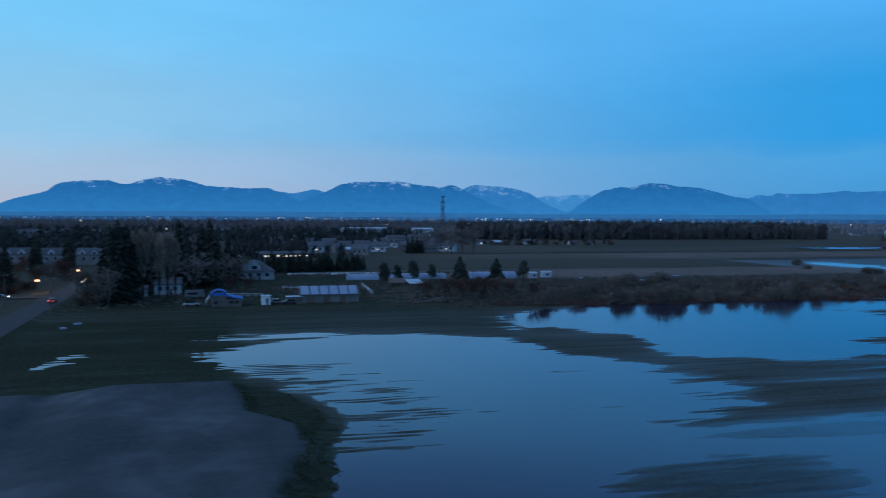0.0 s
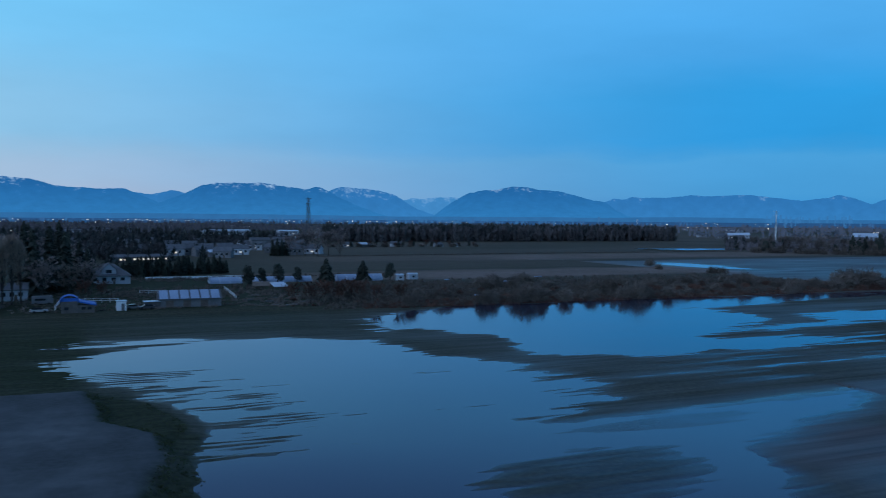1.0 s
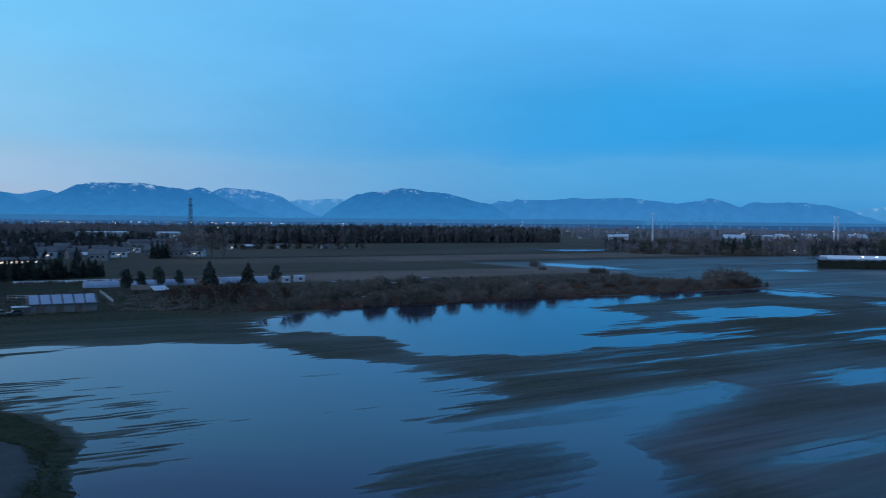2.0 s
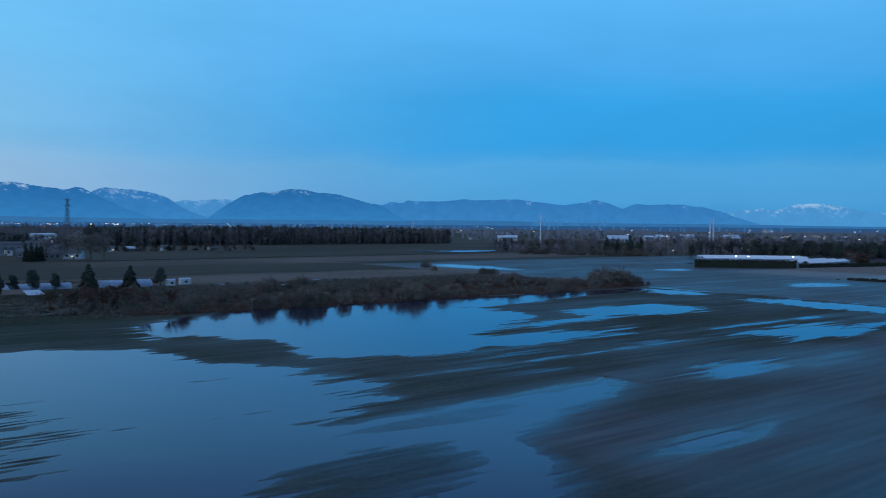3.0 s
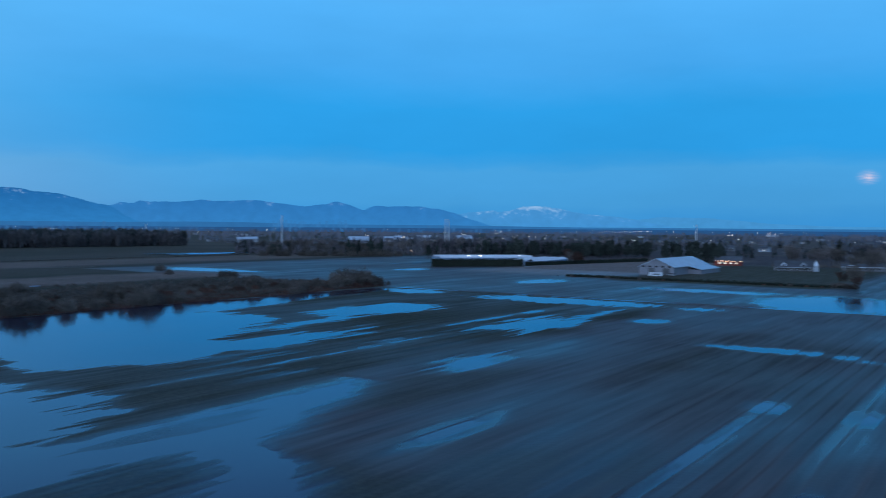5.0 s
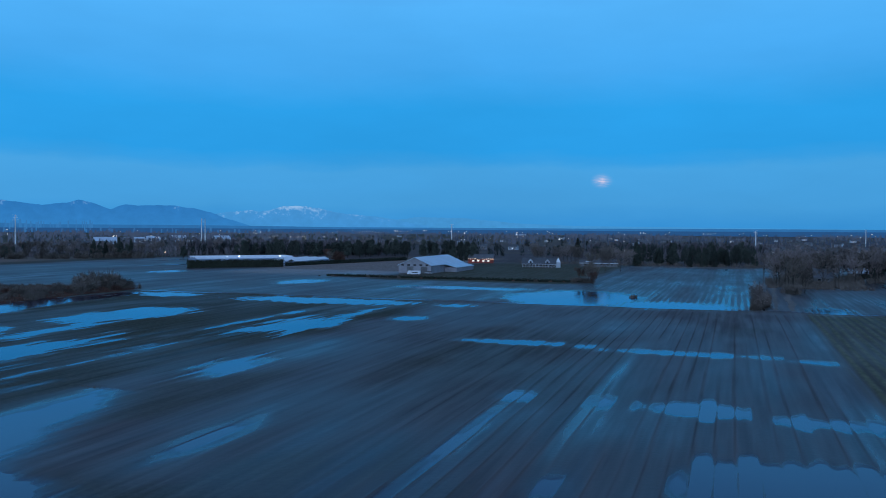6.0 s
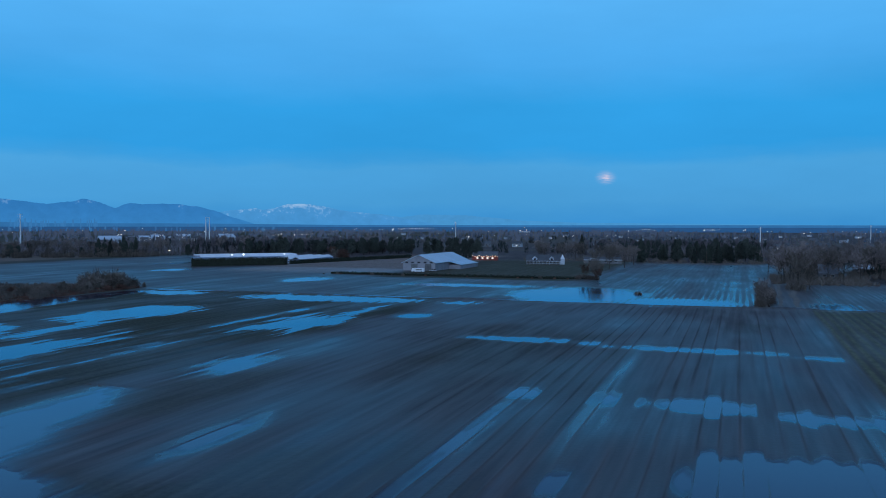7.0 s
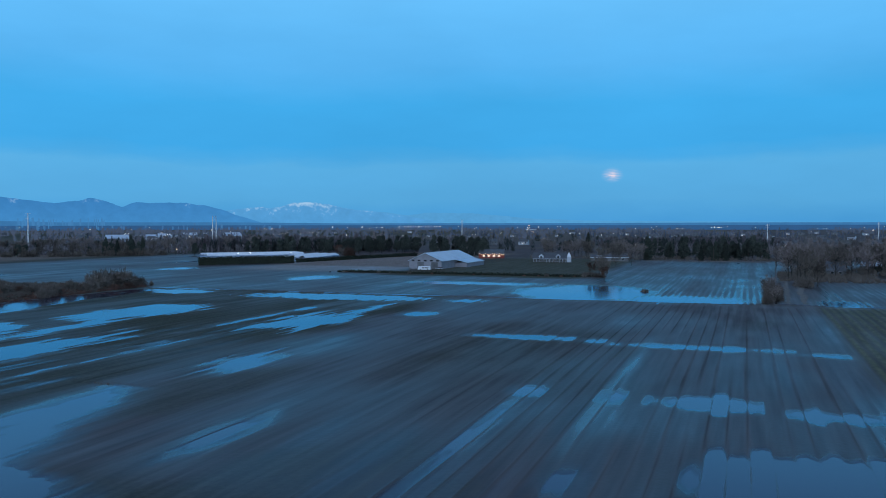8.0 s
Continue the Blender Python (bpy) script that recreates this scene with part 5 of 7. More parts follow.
part("tarpaulin", Shape().add([(0.3, -2.5, 3.5), (5.1, -2.5, 2.5), (5.1, 2.5, 2.7), (0.3, 2.5, 3.7), (0.3, -2.5, 3.2), (5.1, -2.5, 2.1), (5.1, 2.5, 2.3), (0.3, 2.5, 3.4)],
                              [(0, 1, 2, 3), (7, 6, 5, 4), (0, 4, 5, 1), (1, 5, 6, 2), (3, 2, 6, 7), (0, 3, 7, 4)]), TARP, hut, "sloping blue tarpaulin")
for dx in (-2.6, 1.8, 3.4):
    part("window", Shape().box(dx, -2.27 if dx < 0 else -2.02, 1.0, 1.1, 0.06, 0.8), GLASS, hut)

# white cabin
cab = thing("cabin", pose(15.5, 264, floor_at(15.5, 264) - 0.05), "plain white cabin standing at the field edge", "shed")
part("wall", Shape().box(0, 0, 0, 2.6, 3.0, 2.7), WHITE_PAINT, cab)
part("roof", Shape().box(0, 0, 2.7, 2.9, 3.3, 0.16), SHEET, cab)
part("door", Shape().box(0.4, -1.53, 0.05, 0.9, 0.06, 2.0), GREY_SIDING, cab)

# long shed with pale translucent roof panels between dark ribs
shed = thing("long_shed", pose(35.2, 269.5, floor_at(35.2, 267) - 0.05), "long grey farm shed with pale roof panels between dark ribs", "shed")
part("wall", Shape().box(0, 0, 0, 18, 6, 2.6), GREY_SIDING, shed)
part("roof", Shape().add([(-9.2, -3.4, 2.5), (9.2, -3.4, 2.5), (9.2, 0, 5.0), (-9.2, 0, 5.0), (-9.2, 3.4, 2.5), (9.2, 3.4, 2.5), (-9.2, -3.4, 2.3), (9.2, -3.4, 2.3), (9.2, 3.4, 2.3), (-9.2, 3.4, 2.3)],
                         [(0, 1, 2, 3), (3, 2, 5, 4), (0, 3, 4, 9, 6), (1, 7, 8, 5, 2), (0, 6, 7, 1), (4, 5, 8, 9)]), SHINGLE, shed)
for i in range(6):
    x0 = -8.9 + i * 3.0
    pan = [(x0, -3.3, 2.62), (x0 + 2.5, -3.3, 2.62), (x0 + 2.5, -0.15, 4.94), (x0, -0.15, 4.94)]
    part("roof_panel", Shape().add(pan + [(a, b, c + 0.06) for a, b, c in pan], [(3, 2, 1, 0), (4, 5, 6, 7), (0, 1, 5, 4), (1, 2, 6, 5), (2, 3, 7, 6), (3, 0, 4, 7)]), PLASTIC, shed)
for dx in (-6, -1, 4):
    part("door", Shape().box(dx, -3.03, 0, 2.2, 0.08, 2.1), TIMBER, shed)
ext = thing("lean_to_shed", pose(24.3, 268, floor_at(22, 268) - 0.05), "low dark lean-to beside the long shed", "shed")
part("wall", Shape().box(0, 0, 0, 4.6, 3.4, 1.9), BRICKY, ext)
part("roof", Shape().box(0, 0, 1.9, 4.9, 3.8, 0.14), SHEET, ext)

# film-covered growing tunnels


def tunnel(x, y, turn_, length, w, h, label):
    t = thing("growing_tunnel", pose(x, y, floor_at(x, y) - 0.05, 0, 0, turn_), label, "greenhouse", "growing tunnels")
    s, n = Shape(), 10
    pts = [(w / 2 * math.cos(math.pi * i / n), h * math.sin(math.pi * i / n) ** 0.8) for i in range(n + 1)]
    for e in (-length / 2, length / 2):
        s.v += [(e, a, b) for a, b in pts]
    s.f = [(i, i + 1, n + 2 + i, n + 1 + i) for i in range(n)] + [tuple(range(n + 1))[::-1], tuple(range(n + 1, 2 * n + 2))]
    part("film", s, PLASTIC, t)
    for k in range(int(length / 4) + 1):
        e = -length / 2 + 4 * k
        hoop = [(e, a * 1.01, b * 1.01 + 0.02) for a, b in pts]
        part("hoop", Shape().tube(hoop, [0.05] * len(hoop), 4), GALVANISED, t)
    return t


tunnel(61, 358, -1, 13, 6.5, 2.5, "low white film-covered growing tunnel")
tunnel(85, 360, -1, 24, 6.5, 2.4, "long white film-covered growing tunnel behind pines")
tunnel(117, 355, -1, 20, 7.0, 2.9, "white film-covered growing tunnel with a rounded end")

# open-fronted shelters with sloping roofs
for x, y, turn_, w, roof_mat, lab in ((68, 321, -12, 6.5, TIMBER, "brown open shelter with a sloping board roof"), (73.5, 316, 8, 5.6, SHEET, "open shelter with a pale blue-grey sloping roof")):
    t = thing("shelter", pose(x, y, floor_at(x, y) - 0.05, 0, 0, turn_), lab, "shed", "shelters")
    for dx in (-1, 1):
        for dy, hh in ((-1, 1.7), (1, 2.7)):
            part("post", Shape().box(dx * (w / 2 - 0.2), dy * 1.8, 0, 0.18, 0.18, hh), TIMBER, t)
    rf = [(-w / 2, -2.3, 1.62), (w / 2, -2.3, 1.62), (w / 2, 2.3, 2.9), (-w / 2, 2.3, 2.9)]
    part("roof", Shape().add(rf + [(a, b, c + 0.12) for a, b, c in rf], [(3, 2, 1, 0), (4, 5, 6, 7), (0, 1, 5, 4), (1, 2, 6, 5), (2, 3, 7, 6), (3, 0, 4, 7)]), roof_mat, t)

# caravan-like sheds at the end of the tunnels
for x, y, w, lab in ((134.5, 351, 3.2, "small white shed with a dark window"), (142.6, 356, 4.4, "white flat-roofed cabin beyond the bank")):
    t = thing("cabin", pose(x, y, floor_at(x, y) - 0.05), lab, "shed")
    part("wall", Shape().box(0, 0, 0, w, 2.6, 2.3), SIDING, t)
    part("roof", Shape().gable(w, 2.6, 2.3, 0.5, 0.15, 0.1), SHEET, t)
    part("window", Shape().box(0.2, -1.33, 0.9, 1.2, 0.06, 0.8), GLASS, t)

# white buildings behind the poplars, a dwelling and a low store
house(-22.8, 300, 0, 4.2, 5, 2.6, 1.0, SIDING, SHINGLE, "small white outbuilding behind bare poplars", front=2)
house(-14.5, 305, 0, 8.6, 7, 3.6, 1.8, SIDING, SHINGLE, "white house half hidden by bare poplars", front=3)


# vehicles
def car(x, y, turn_, paint, label, kind="car", lights=0, l=4.5, hgt=1.5):
    t = thing(kind, pose(x, y, floor_at(x, y), 0, 0, turn_), label, "car" if kind == "car" else "vehicle", "vehicles")
    w = 1.8 if kind == "car" else 2.3
    b = Shape()
    prof = [(-l / 2, 0.35), (l / 2, 0.35), (l / 2, 0.75 * hgt / 1.5), (l * 0.28, 0.92 * hgt / 1.5), (-l / 2, 0.95 * hgt / 1.5)]
    if kind != "car":
        prof = [(-l / 2, 0.4), (l / 2, 0.4), (l / 2, hgt * 0.45), (l * 0.44, hgt), (-l / 2, hgt)]
    n = len(prof)
    b.add([(a, s_ * w / 2, c) for s_ in (-1, 1) for a, c in prof], [tuple(range(n)), tuple(range(n, 2 * n))[::-1]] + [(i, n + i, n + (i + 1) % n, (i + 1) % n) for i in range(n)])
    part("body", b, paint, t)
    if kind == "car":
        c = Shape()
        top = [(-l * 0.42, 0.95), (l * 0.24, 0.92), (l * 0.08, hgt), (-l * 0.3, hgt)]
        c.add([(a, s_ * w * 0.46, e) for s_ in (-1, 1) for a, e in top], [(0, 1, 2, 3), (7, 6, 5, 4), (0, 4, 5, 1), (1, 5, 6, 2), (2, 6, 7, 3), (3, 7, 4, 0)])
        part("cabin_glass", c, GLASS, t)
    else:
        for s_ in (-1, 1):
            part("window", Shape().box(-l * 0.1, s_ * (w / 2 + 0.02), hgt * 0.5, l * 0.5, 0.05, hgt * 0.22), GLASS, t)
    for dx in (-0.3, 0.3):
        for s_ in (-1, 1):
            part("wheel", Shape().tube([(l * dx, s_ * w / 2 - 0.11, 0.34), (l * dx, s_ * w / 2 + 0.11, 0.34)], [0.34, 0.34], 10), RUBBER, t)
    for s_ in (-1, 1):
        part("tail_light", Shape().box(-l / 2 - 0.02, s_ * w * 0.38, 0.7, 0.08, 0.3, 0.2), LAMP_RED if lights else RED_WALL, t)
        part("headlight", Shape().box(l / 2 + 0.02, s_ * w * 0.36, 0.6, 0.08, 0.32, 0.2), LAMP_WHITE if lights else PLASTIC, t)
    return t


car(19, 265.5, 5, GREY_SIDING, "dull grey car parked in the farmyard")
car(22.4, 263.5, 178, PAINT_DARK, "dark car parked beside the sheds")
car(-6, 264, 10, PAINT_LIGHT, "pale car parked on the field edge")
car(-5.5, 287, 0, GREY_SIDING, "grey camper van parked by the fence", "camper_van", 0, 6.0, 2.6)
car(-47.2, 284, 90, PAINT_DARK, "dark car driving off with red tail lights lit", lights=1)
car(-48.3, 362, -90, PAINT_DARK, "dark car coming down the road with headlights lit", lights=1)
car(-51.2, 392, -90, PAINT_DARK, "dark car farther up the road with headlights lit", lights=1)
car(-66, 304, 0, PAINT_DARK, "dark car on the side road with headlights lit", lights=1)

# road and side road
def strip(name, x0, y0, x1, y1, w, z, mat, label):
    n = 60
    d = Vector((x1 - x0, y1 - y0, 0)).normalized()
    o = Vector((-d.y, d.x, 0)) * w / 2
    s = Shape()
    for i in range(n + 1):
        p = Vector((x0, y0, 0)).lerp(Vector((x1, y1, 0)), i / n)
        top, rim = z, o
        if z is None:       # a worn track lies on the ground with a ragged edge
            top, rim = floor_at(p.x, p.y) + 0.05, o * (1 + 0.3 * math.sin(1.7 * i + x0) * math.sin(0.6 * i))
            p = p + o * 0.5 * math.sin(0.35 * i)
        s.v += [tuple(p + rim + Vector((0, 0, top - 0.3))), tuple(p + rim + Vector((0, 0, top))), tuple(p - rim + Vector((0, 0, top))), tuple(p - rim + Vector((0, 0, top - 0.3)))]
    for i in range(n):
        a = i * 4
        s.f += [(a, a + 1, a + 5, a + 4), (a + 1, a + 2, a + 6, a + 5), (a + 2, a + 3, a + 7, a + 6)]
    return tagged(part(name, s, mat), label, "road", kind="structure")


strip("road", -49, -40, -49, 1400, 8.0, 0.80, ASPHALT, "narrow asphalt country road")
strip("road", -53, 304, -260, 304, 6.0, 0.79, ASPHALT, "asphalt side road joining the country road")
strip("path", 319, -19.6, 452, -23.5, 2.4, None, GRAVEL, "pale gravel farm track between wet fields")
strip("path", 319, -14.3, 440, -18.0, 1.6, None, GRAVEL, "worn pale wheel track beside the gravel track")


# lamps and poles
def street_lamp(x, y, h, mat, label, group="street lamps", head=0.9):
    t = thing("street_lamp", pose(x, y, floor_at(x, y) - 0.1), label, "street lamp", group)
    part("pole", Shape().tube([(0, 0, 0), (0, 0, h), (0.5, 0, h + 0.35), (1.6, 0, h + 0.45)], [0.11, 0.08, 0.06, 0.05], 6), DARK_STEEL, t)
    part("lamp_head", Shape().box(1.8, 0, h + 0.1, head * 0.62, 0.5, 0.5), mat, t, "glowing lamp head")
    return t


# the 2.4 m lamp stands in for a car's headlights on the road
for x, y, h in ((-60.0, 322, 4.2), (-53.5, 368, 4.4), (-47.8, 344, 2.4), (-44, 420, 7.0)):
    street_lamp(x, y, h, LAMP_WARM, "street lamp glowing orange over the road", head=1.7)
    l = bpy.data.lights.new("lamp_glow", "POINT")
    l.energy, l.color, l.shadow_soft_size = 500, (1.0, 0.5, 0.2), 0.4
    o = new("lamp_glow", l)
    o.location = (x + 1.8, y, floor_at(x, y) + h - 0.4)
for x, y in ((-42, 250), (-42.5, 300), (-42, 350), (-57, 268), (-57, 230), (-42, 410)):
    t = thing("utility_pole", pose(x, y, floor_at(x, y) - 0.1), "weathered wooden utility pole beside the road", "utility pole", "utility poles")
    part("pole", Shape().tube([(0, 0, 0), (0, 0, 11)], [0.17, 0.11], 8), TIMBER, t)
    part("crossarm", Shape().box(0, 0, 9.9, 2.2, 0.12, 0.14), TIMBER, t)
    for dx in (-0.9, 0, 0.9):
        part("insulator", Shape().tube([(dx, 0, 10.04), (dx, 0, 10.3)], [0.06, 0.04], 6), GALVANISED, t)
for x, y in ((659, 22), (656, -14.7), (330, -9), (454, -14)):
    t = thing("utility_pole", pose(x, y, floor_at(x, y) - 0.1), "grey wooden utility pole at the field's end", "utility pole", "utility poles")
    part("pole", Shape().tube([(0, 0, 0), (0, 0, 9.5)], [0.16, 0.1], 8), TIMBER, t)
    part("crossarm", Shape().box(0, 0, 8.6, 2.0, 0.12, 0.14), TIMBER, t)


# transmission towers
def lattice_tower(x, y, h, label):
    t = thing("lattice_tower", pose(x, y, 0.2, 0, 0, 20), label, "pylon")
    levels = [(0, 3.2), (h * 0.3, 2.2), (h * 0.55, 1.5), (h * 0.75, 1.1), (h * 0.9, 0.9), (h, 0.6)]
    for sx, sy in ((-1, -1), (1, -1), (1, 1), (-1, 1)):
        part("leg", Shape().tube([(sx * w, sy * w, z) for z, w in levels], [0.22, 0.2, 0.18, 0.16, 0.14, 0.12], 5), DARK_STEEL, t)
    for (z0, w0), (z1, w1) in zip(levels, levels[1:]):
        k = max(2, int((z1 - z0) / 4))
        for i in range(k):
            a0, a1 = z0 + (z1 - z0) * i / k, z0 + (z1 - z0) * (i + 1) / k
            v0, v1 = w0 + (w1 - w0) * i / k, w0 + (w1 - w0) * (i + 1) / k
            for s_ in (-1, 1):
                for p_, q_ in (((-v0, s_ * v0, a0), (v1, s_ * v1, a1)), ((v0, s_ * v0, a0), (-v1, s_ * v1, a1)), ((s_ * v0, -v0, a0), (s_ * v1, v1, a1)), ((s_ * v0, v0, a0), (s_ * v1, -v1, a1))):
                    part("brace", Shape().tube([p_, q_], [0.09, 0.09], 4), DARK_STEEL, t)
    for z in (h * 0.74, h * 0.86, h * 0.97):
        arm = Shape()
        for s_ in (-1, 1):
            arm.tube([(0, 0, z), (s_ * 3.4, 0, z + 0.5)], [0.2, 0.1], 4)
            arm.tube([(0, 0, z + 1.6), (s_ * 3.4, 0, z + 0.5)], [0.14, 0.1], 4)
        part("crossarm", arm, DARK_STEEL, t)
    return t


lattice_tower(219.5, 821, 47, "tall dark steel lattice transmission tower")


def monopole(x, y, h, label, twin=False):
    t = thing("transmission_pole", pose(x, y, 0.2, 0, 0, -50), label, "pylon", "transmission poles")
    for dx in ((-2.6, 2.6) if twin else (0,)):
        part("mast", Shape().tube([(dx, 0, 0), (dx, 0, h)], [0.95, 0.45], 10), GALVANISED, t)
    for k, z in enumerate((h * 0.84, h * 0.91, h * 0.98)):
        part("crossarm", Shape().tube([(-3.2, 0, z + 0.4), (0, 0, z), (3.2, 0, z + 0.4)], [0.1, 0.2, 0.1], 5), GALVANISED, t)
    return t


monopole(827, 828, 41, "tall pale steel transmission pole")
monopole(1135, 771, 40, "pair of tall pale steel transmission poles", True)
monopole(1333, 435, 34, "slim pale steel transmission pole behind trees")
monopole(1155, -26, 27, "slim pale steel transmission pole over the tree row")
monopole(1190, 1607, 29, "far pale transmission pole beyond the wood")
monopole(1600, -210, 30, "far pale steel transmission pole in the plain")

# ---------------------------------------------------------------- farms east of the field
# large barn with a pale roof: gable end towards the field
barn = thing("barn", pose(525, 184.5, floor_at(525, 184.5) - 0.05), "large pale-walled barn with a light blue-grey metal roof", "barn")
w_, l_ = 21, 64
bw = Shape().box(0, 0, -0.3, l_, w_, 5.3)
for e in (-1, 1):
    bw.add([(e * l_ / 2, -w_ / 2, 5), (e * l_ / 2, w_ / 2, 5), (e * l_ / 2, 0, 9.6)], [(0, 1, 2) if e > 0 else (2, 1, 0)])
part("wall", bw, BARN_WALL, barn)
part("roof", Shape().gable(l_, w_, 5, 4.6, 0.8, 0.25), SHEET, barn)
for k in range(10):
    part("roof_seam", Shape().add([(-l_ / 2 + 6 * k + 3 + q, y_, z_) for q in (-0.06, 0.06) for y_, z_ in ((-w_ / 2 - 0.7, 5.04), (0, 9.93), (0, 9.84), (-w_ / 2 - 0.7, 4.94))],
                                  [(0, 1, 2, 3), (7, 6, 5, 4), (0, 4, 5, 1)]), GALVANISED, barn)
for dy in (-6, 3):
    part("door", Shape().box(-l_ / 2 - 0.05, dy, 0, 0.12, 4.2, 4.2), GREY_SIDING, barn, "large grey sliding door")
for k in range(5):
    part("window", Shape().box(-l_ / 2 - 0.05, -8 + 4 * k, 4.6, 0.1, 1.8, 0.9), GLASS, barn)
lean = Shape().box(12.7, -w_ / 2 - 4, -0.3, 37, 8, 3.1)
part("side_bay", lean, BARN_WALL, barn)
part("side_roof", Shape().add([(-6.5, -w_ / 2 - 8.4, 2.9), (31.6, -w_ / 2 - 8.4, 2.9), (31.6, -w_ / 2 + 0.1, 5.0), (-6.5, -w_ / 2 + 0.1, 5.0), (-6.5, -w_ / 2 - 8.4, 2.7), (31.6, -w_ / 2 - 8.4, 2.7), (31.6, -w_ / 2 + 0.1, 4.8), (-6.5, -w_ / 2 + 0.1, 4.8)],
                              [(0, 1, 2, 3), (7, 6, 5, 4), (0, 4, 5, 1), (1, 5, 6, 2), (2, 6, 7, 3), (3, 7, 4, 0)]), SHEET, barn)
car(477, 179, 97, WHITE_PAINT, "white camper van parked before the barn", "camper_van", 0, 7.6, 2.4)
car(489, 174, 80, PAINT_LIGHT, "pale car parked before the barn")

# low white growing houses behind the hedge, lit by lamps along the front
for x, y, turn_, w, d, h, lab in ((600, 372, -42, 78, 26, 4.8, "long low white greenhouse block behind a hedge"), (596, 318, 5, 66, 22, 4.2, "low white-roofed greenhouse beside a hedge")):
    t = thing("greenhouse", pose(x, y, 0.2, 0, 0, turn_), lab, "greenhouse")
    part("wall", Shape().box(0, 0, 0, w, d, h - 1.6), PLASTIC, t)
    for k in range(3):
        s = Shape()
        for v in Shape().gable(w, d / 3, h - 1.6, 1.6, 0.0, 0.15).v:
            s.v.append((v[0], v[1] + (k - 1) * d / 3, v[2]))
        s.f = Shape().gable(w, d / 3, h - 1.6, 1.6, 0.0, 0.15).f
        part("roof", s, WHITE_PAINT, t)
for x, y in ((576, 380), (583, 374), (606, 352)):
    street_lamp(x - 14, y - 18, 5.0, LAMP_WHITE, "bright white yard lamp behind the hedge", "yard lamps", 1.2)
hedge(489, 345, 538, 300, 5.0, 3.5, 91, "tall dense dark hedge before white greenhouses")
hedge(545, 302, 690, 266, 2.6, 2.5, 92, "low dark hedge along a brown field")
for i in range(44):
    plant(FIRS[3], 12 + 62 * (i + rng.random()) / 44, 408 + 20 * i / 44 + rng.uniform(-3, 3), rng.uniform(0.36, 0.6))
hedge(449, 222, 446, 72, 0.9, 3.0, 94, "low rough brambles along the ditch")

long_house = house(612, 133, -80, 24, 10, 3.0, 3.6, BRICKY, SHINGLE, "long grey farmhouse with white gabled dormers and a white veranda", front=6, dormers=2)
for k in range(11):
    part("veranda_post", Shape().box(-11.5 + 2.3 * k, -7.0, -0.2, 0.22, 0.22, 2.6), SIDING, long_house, "white veranda post")
part("veranda_roof", Shape().box(0, -6.3, 2.4, 24.4, 2.2, 0.25), SIDING, long_house, "pale veranda edge")
part("veranda_rail", Shape().box(0, -7.0, 0.8, 23.4, 0.1, 0.12), SIDING, long_house, "white veranda rail")
bungalow = house(637, 94, -82, 27, 8, 2.8, 1.8, GREY_SIDING, SHINGLE, "long low grey bungalow with a dark roof", front=6)
red_house = house(662, 191, -78, 20, 11, 3.4, 3.4, RED_WALL, SHINGLE, "red-walled farmhouse with lit windows", front=2, lit=4)
part("fascia", Shape().box(0, -4.5, 2.55, 27.6, 0.12, 0.4), WHITE_PAINT, bungalow, "long white eaves board")
part("skylight", Shape().box(-7, -2.2, 3.7, 5.0, 1.2, 0.3), WHITE_PAINT, bungalow, "white roof light")
for k in range(12):
    part("eave_lamp", Shape().box(-9.6 + 1.75 * k, -6.0, 3.1 + 0.5 * (k % 3 == 0), 0.5, 0.2, 0.25), LAMP_WARM, red_house, "small warm lamp along the eaves")
part("turret", Shape().box(13.6, -2, -0.2, 3.2, 3.2, 4.2), SIDING, long_house, "white end porch")
part("turret_roof", Shape().add([(12, -3.6, 4), (15.2, -3.6, 4), (15.2, -0.4, 4), (12, -0.4, 4), (13.6, -2, 7.4)], [(0, 1, 4), (1, 2, 4), (2, 3, 4), (3, 0, 4), (3, 2, 1, 0)]), WHITE_PAINT, long_house, "steep white porch roof")
house(498, -45, -90, 9, 8, 3.2, 4.2, GREY_SIDING, SHINGLE, "grey steep-roofed house among bare trees", front=2)
house(556, -69, -90, 10, 8, 3.0, 2.6, GREY_SIDING, SHEET, "small house with a pale roof among bare trees", front=2)

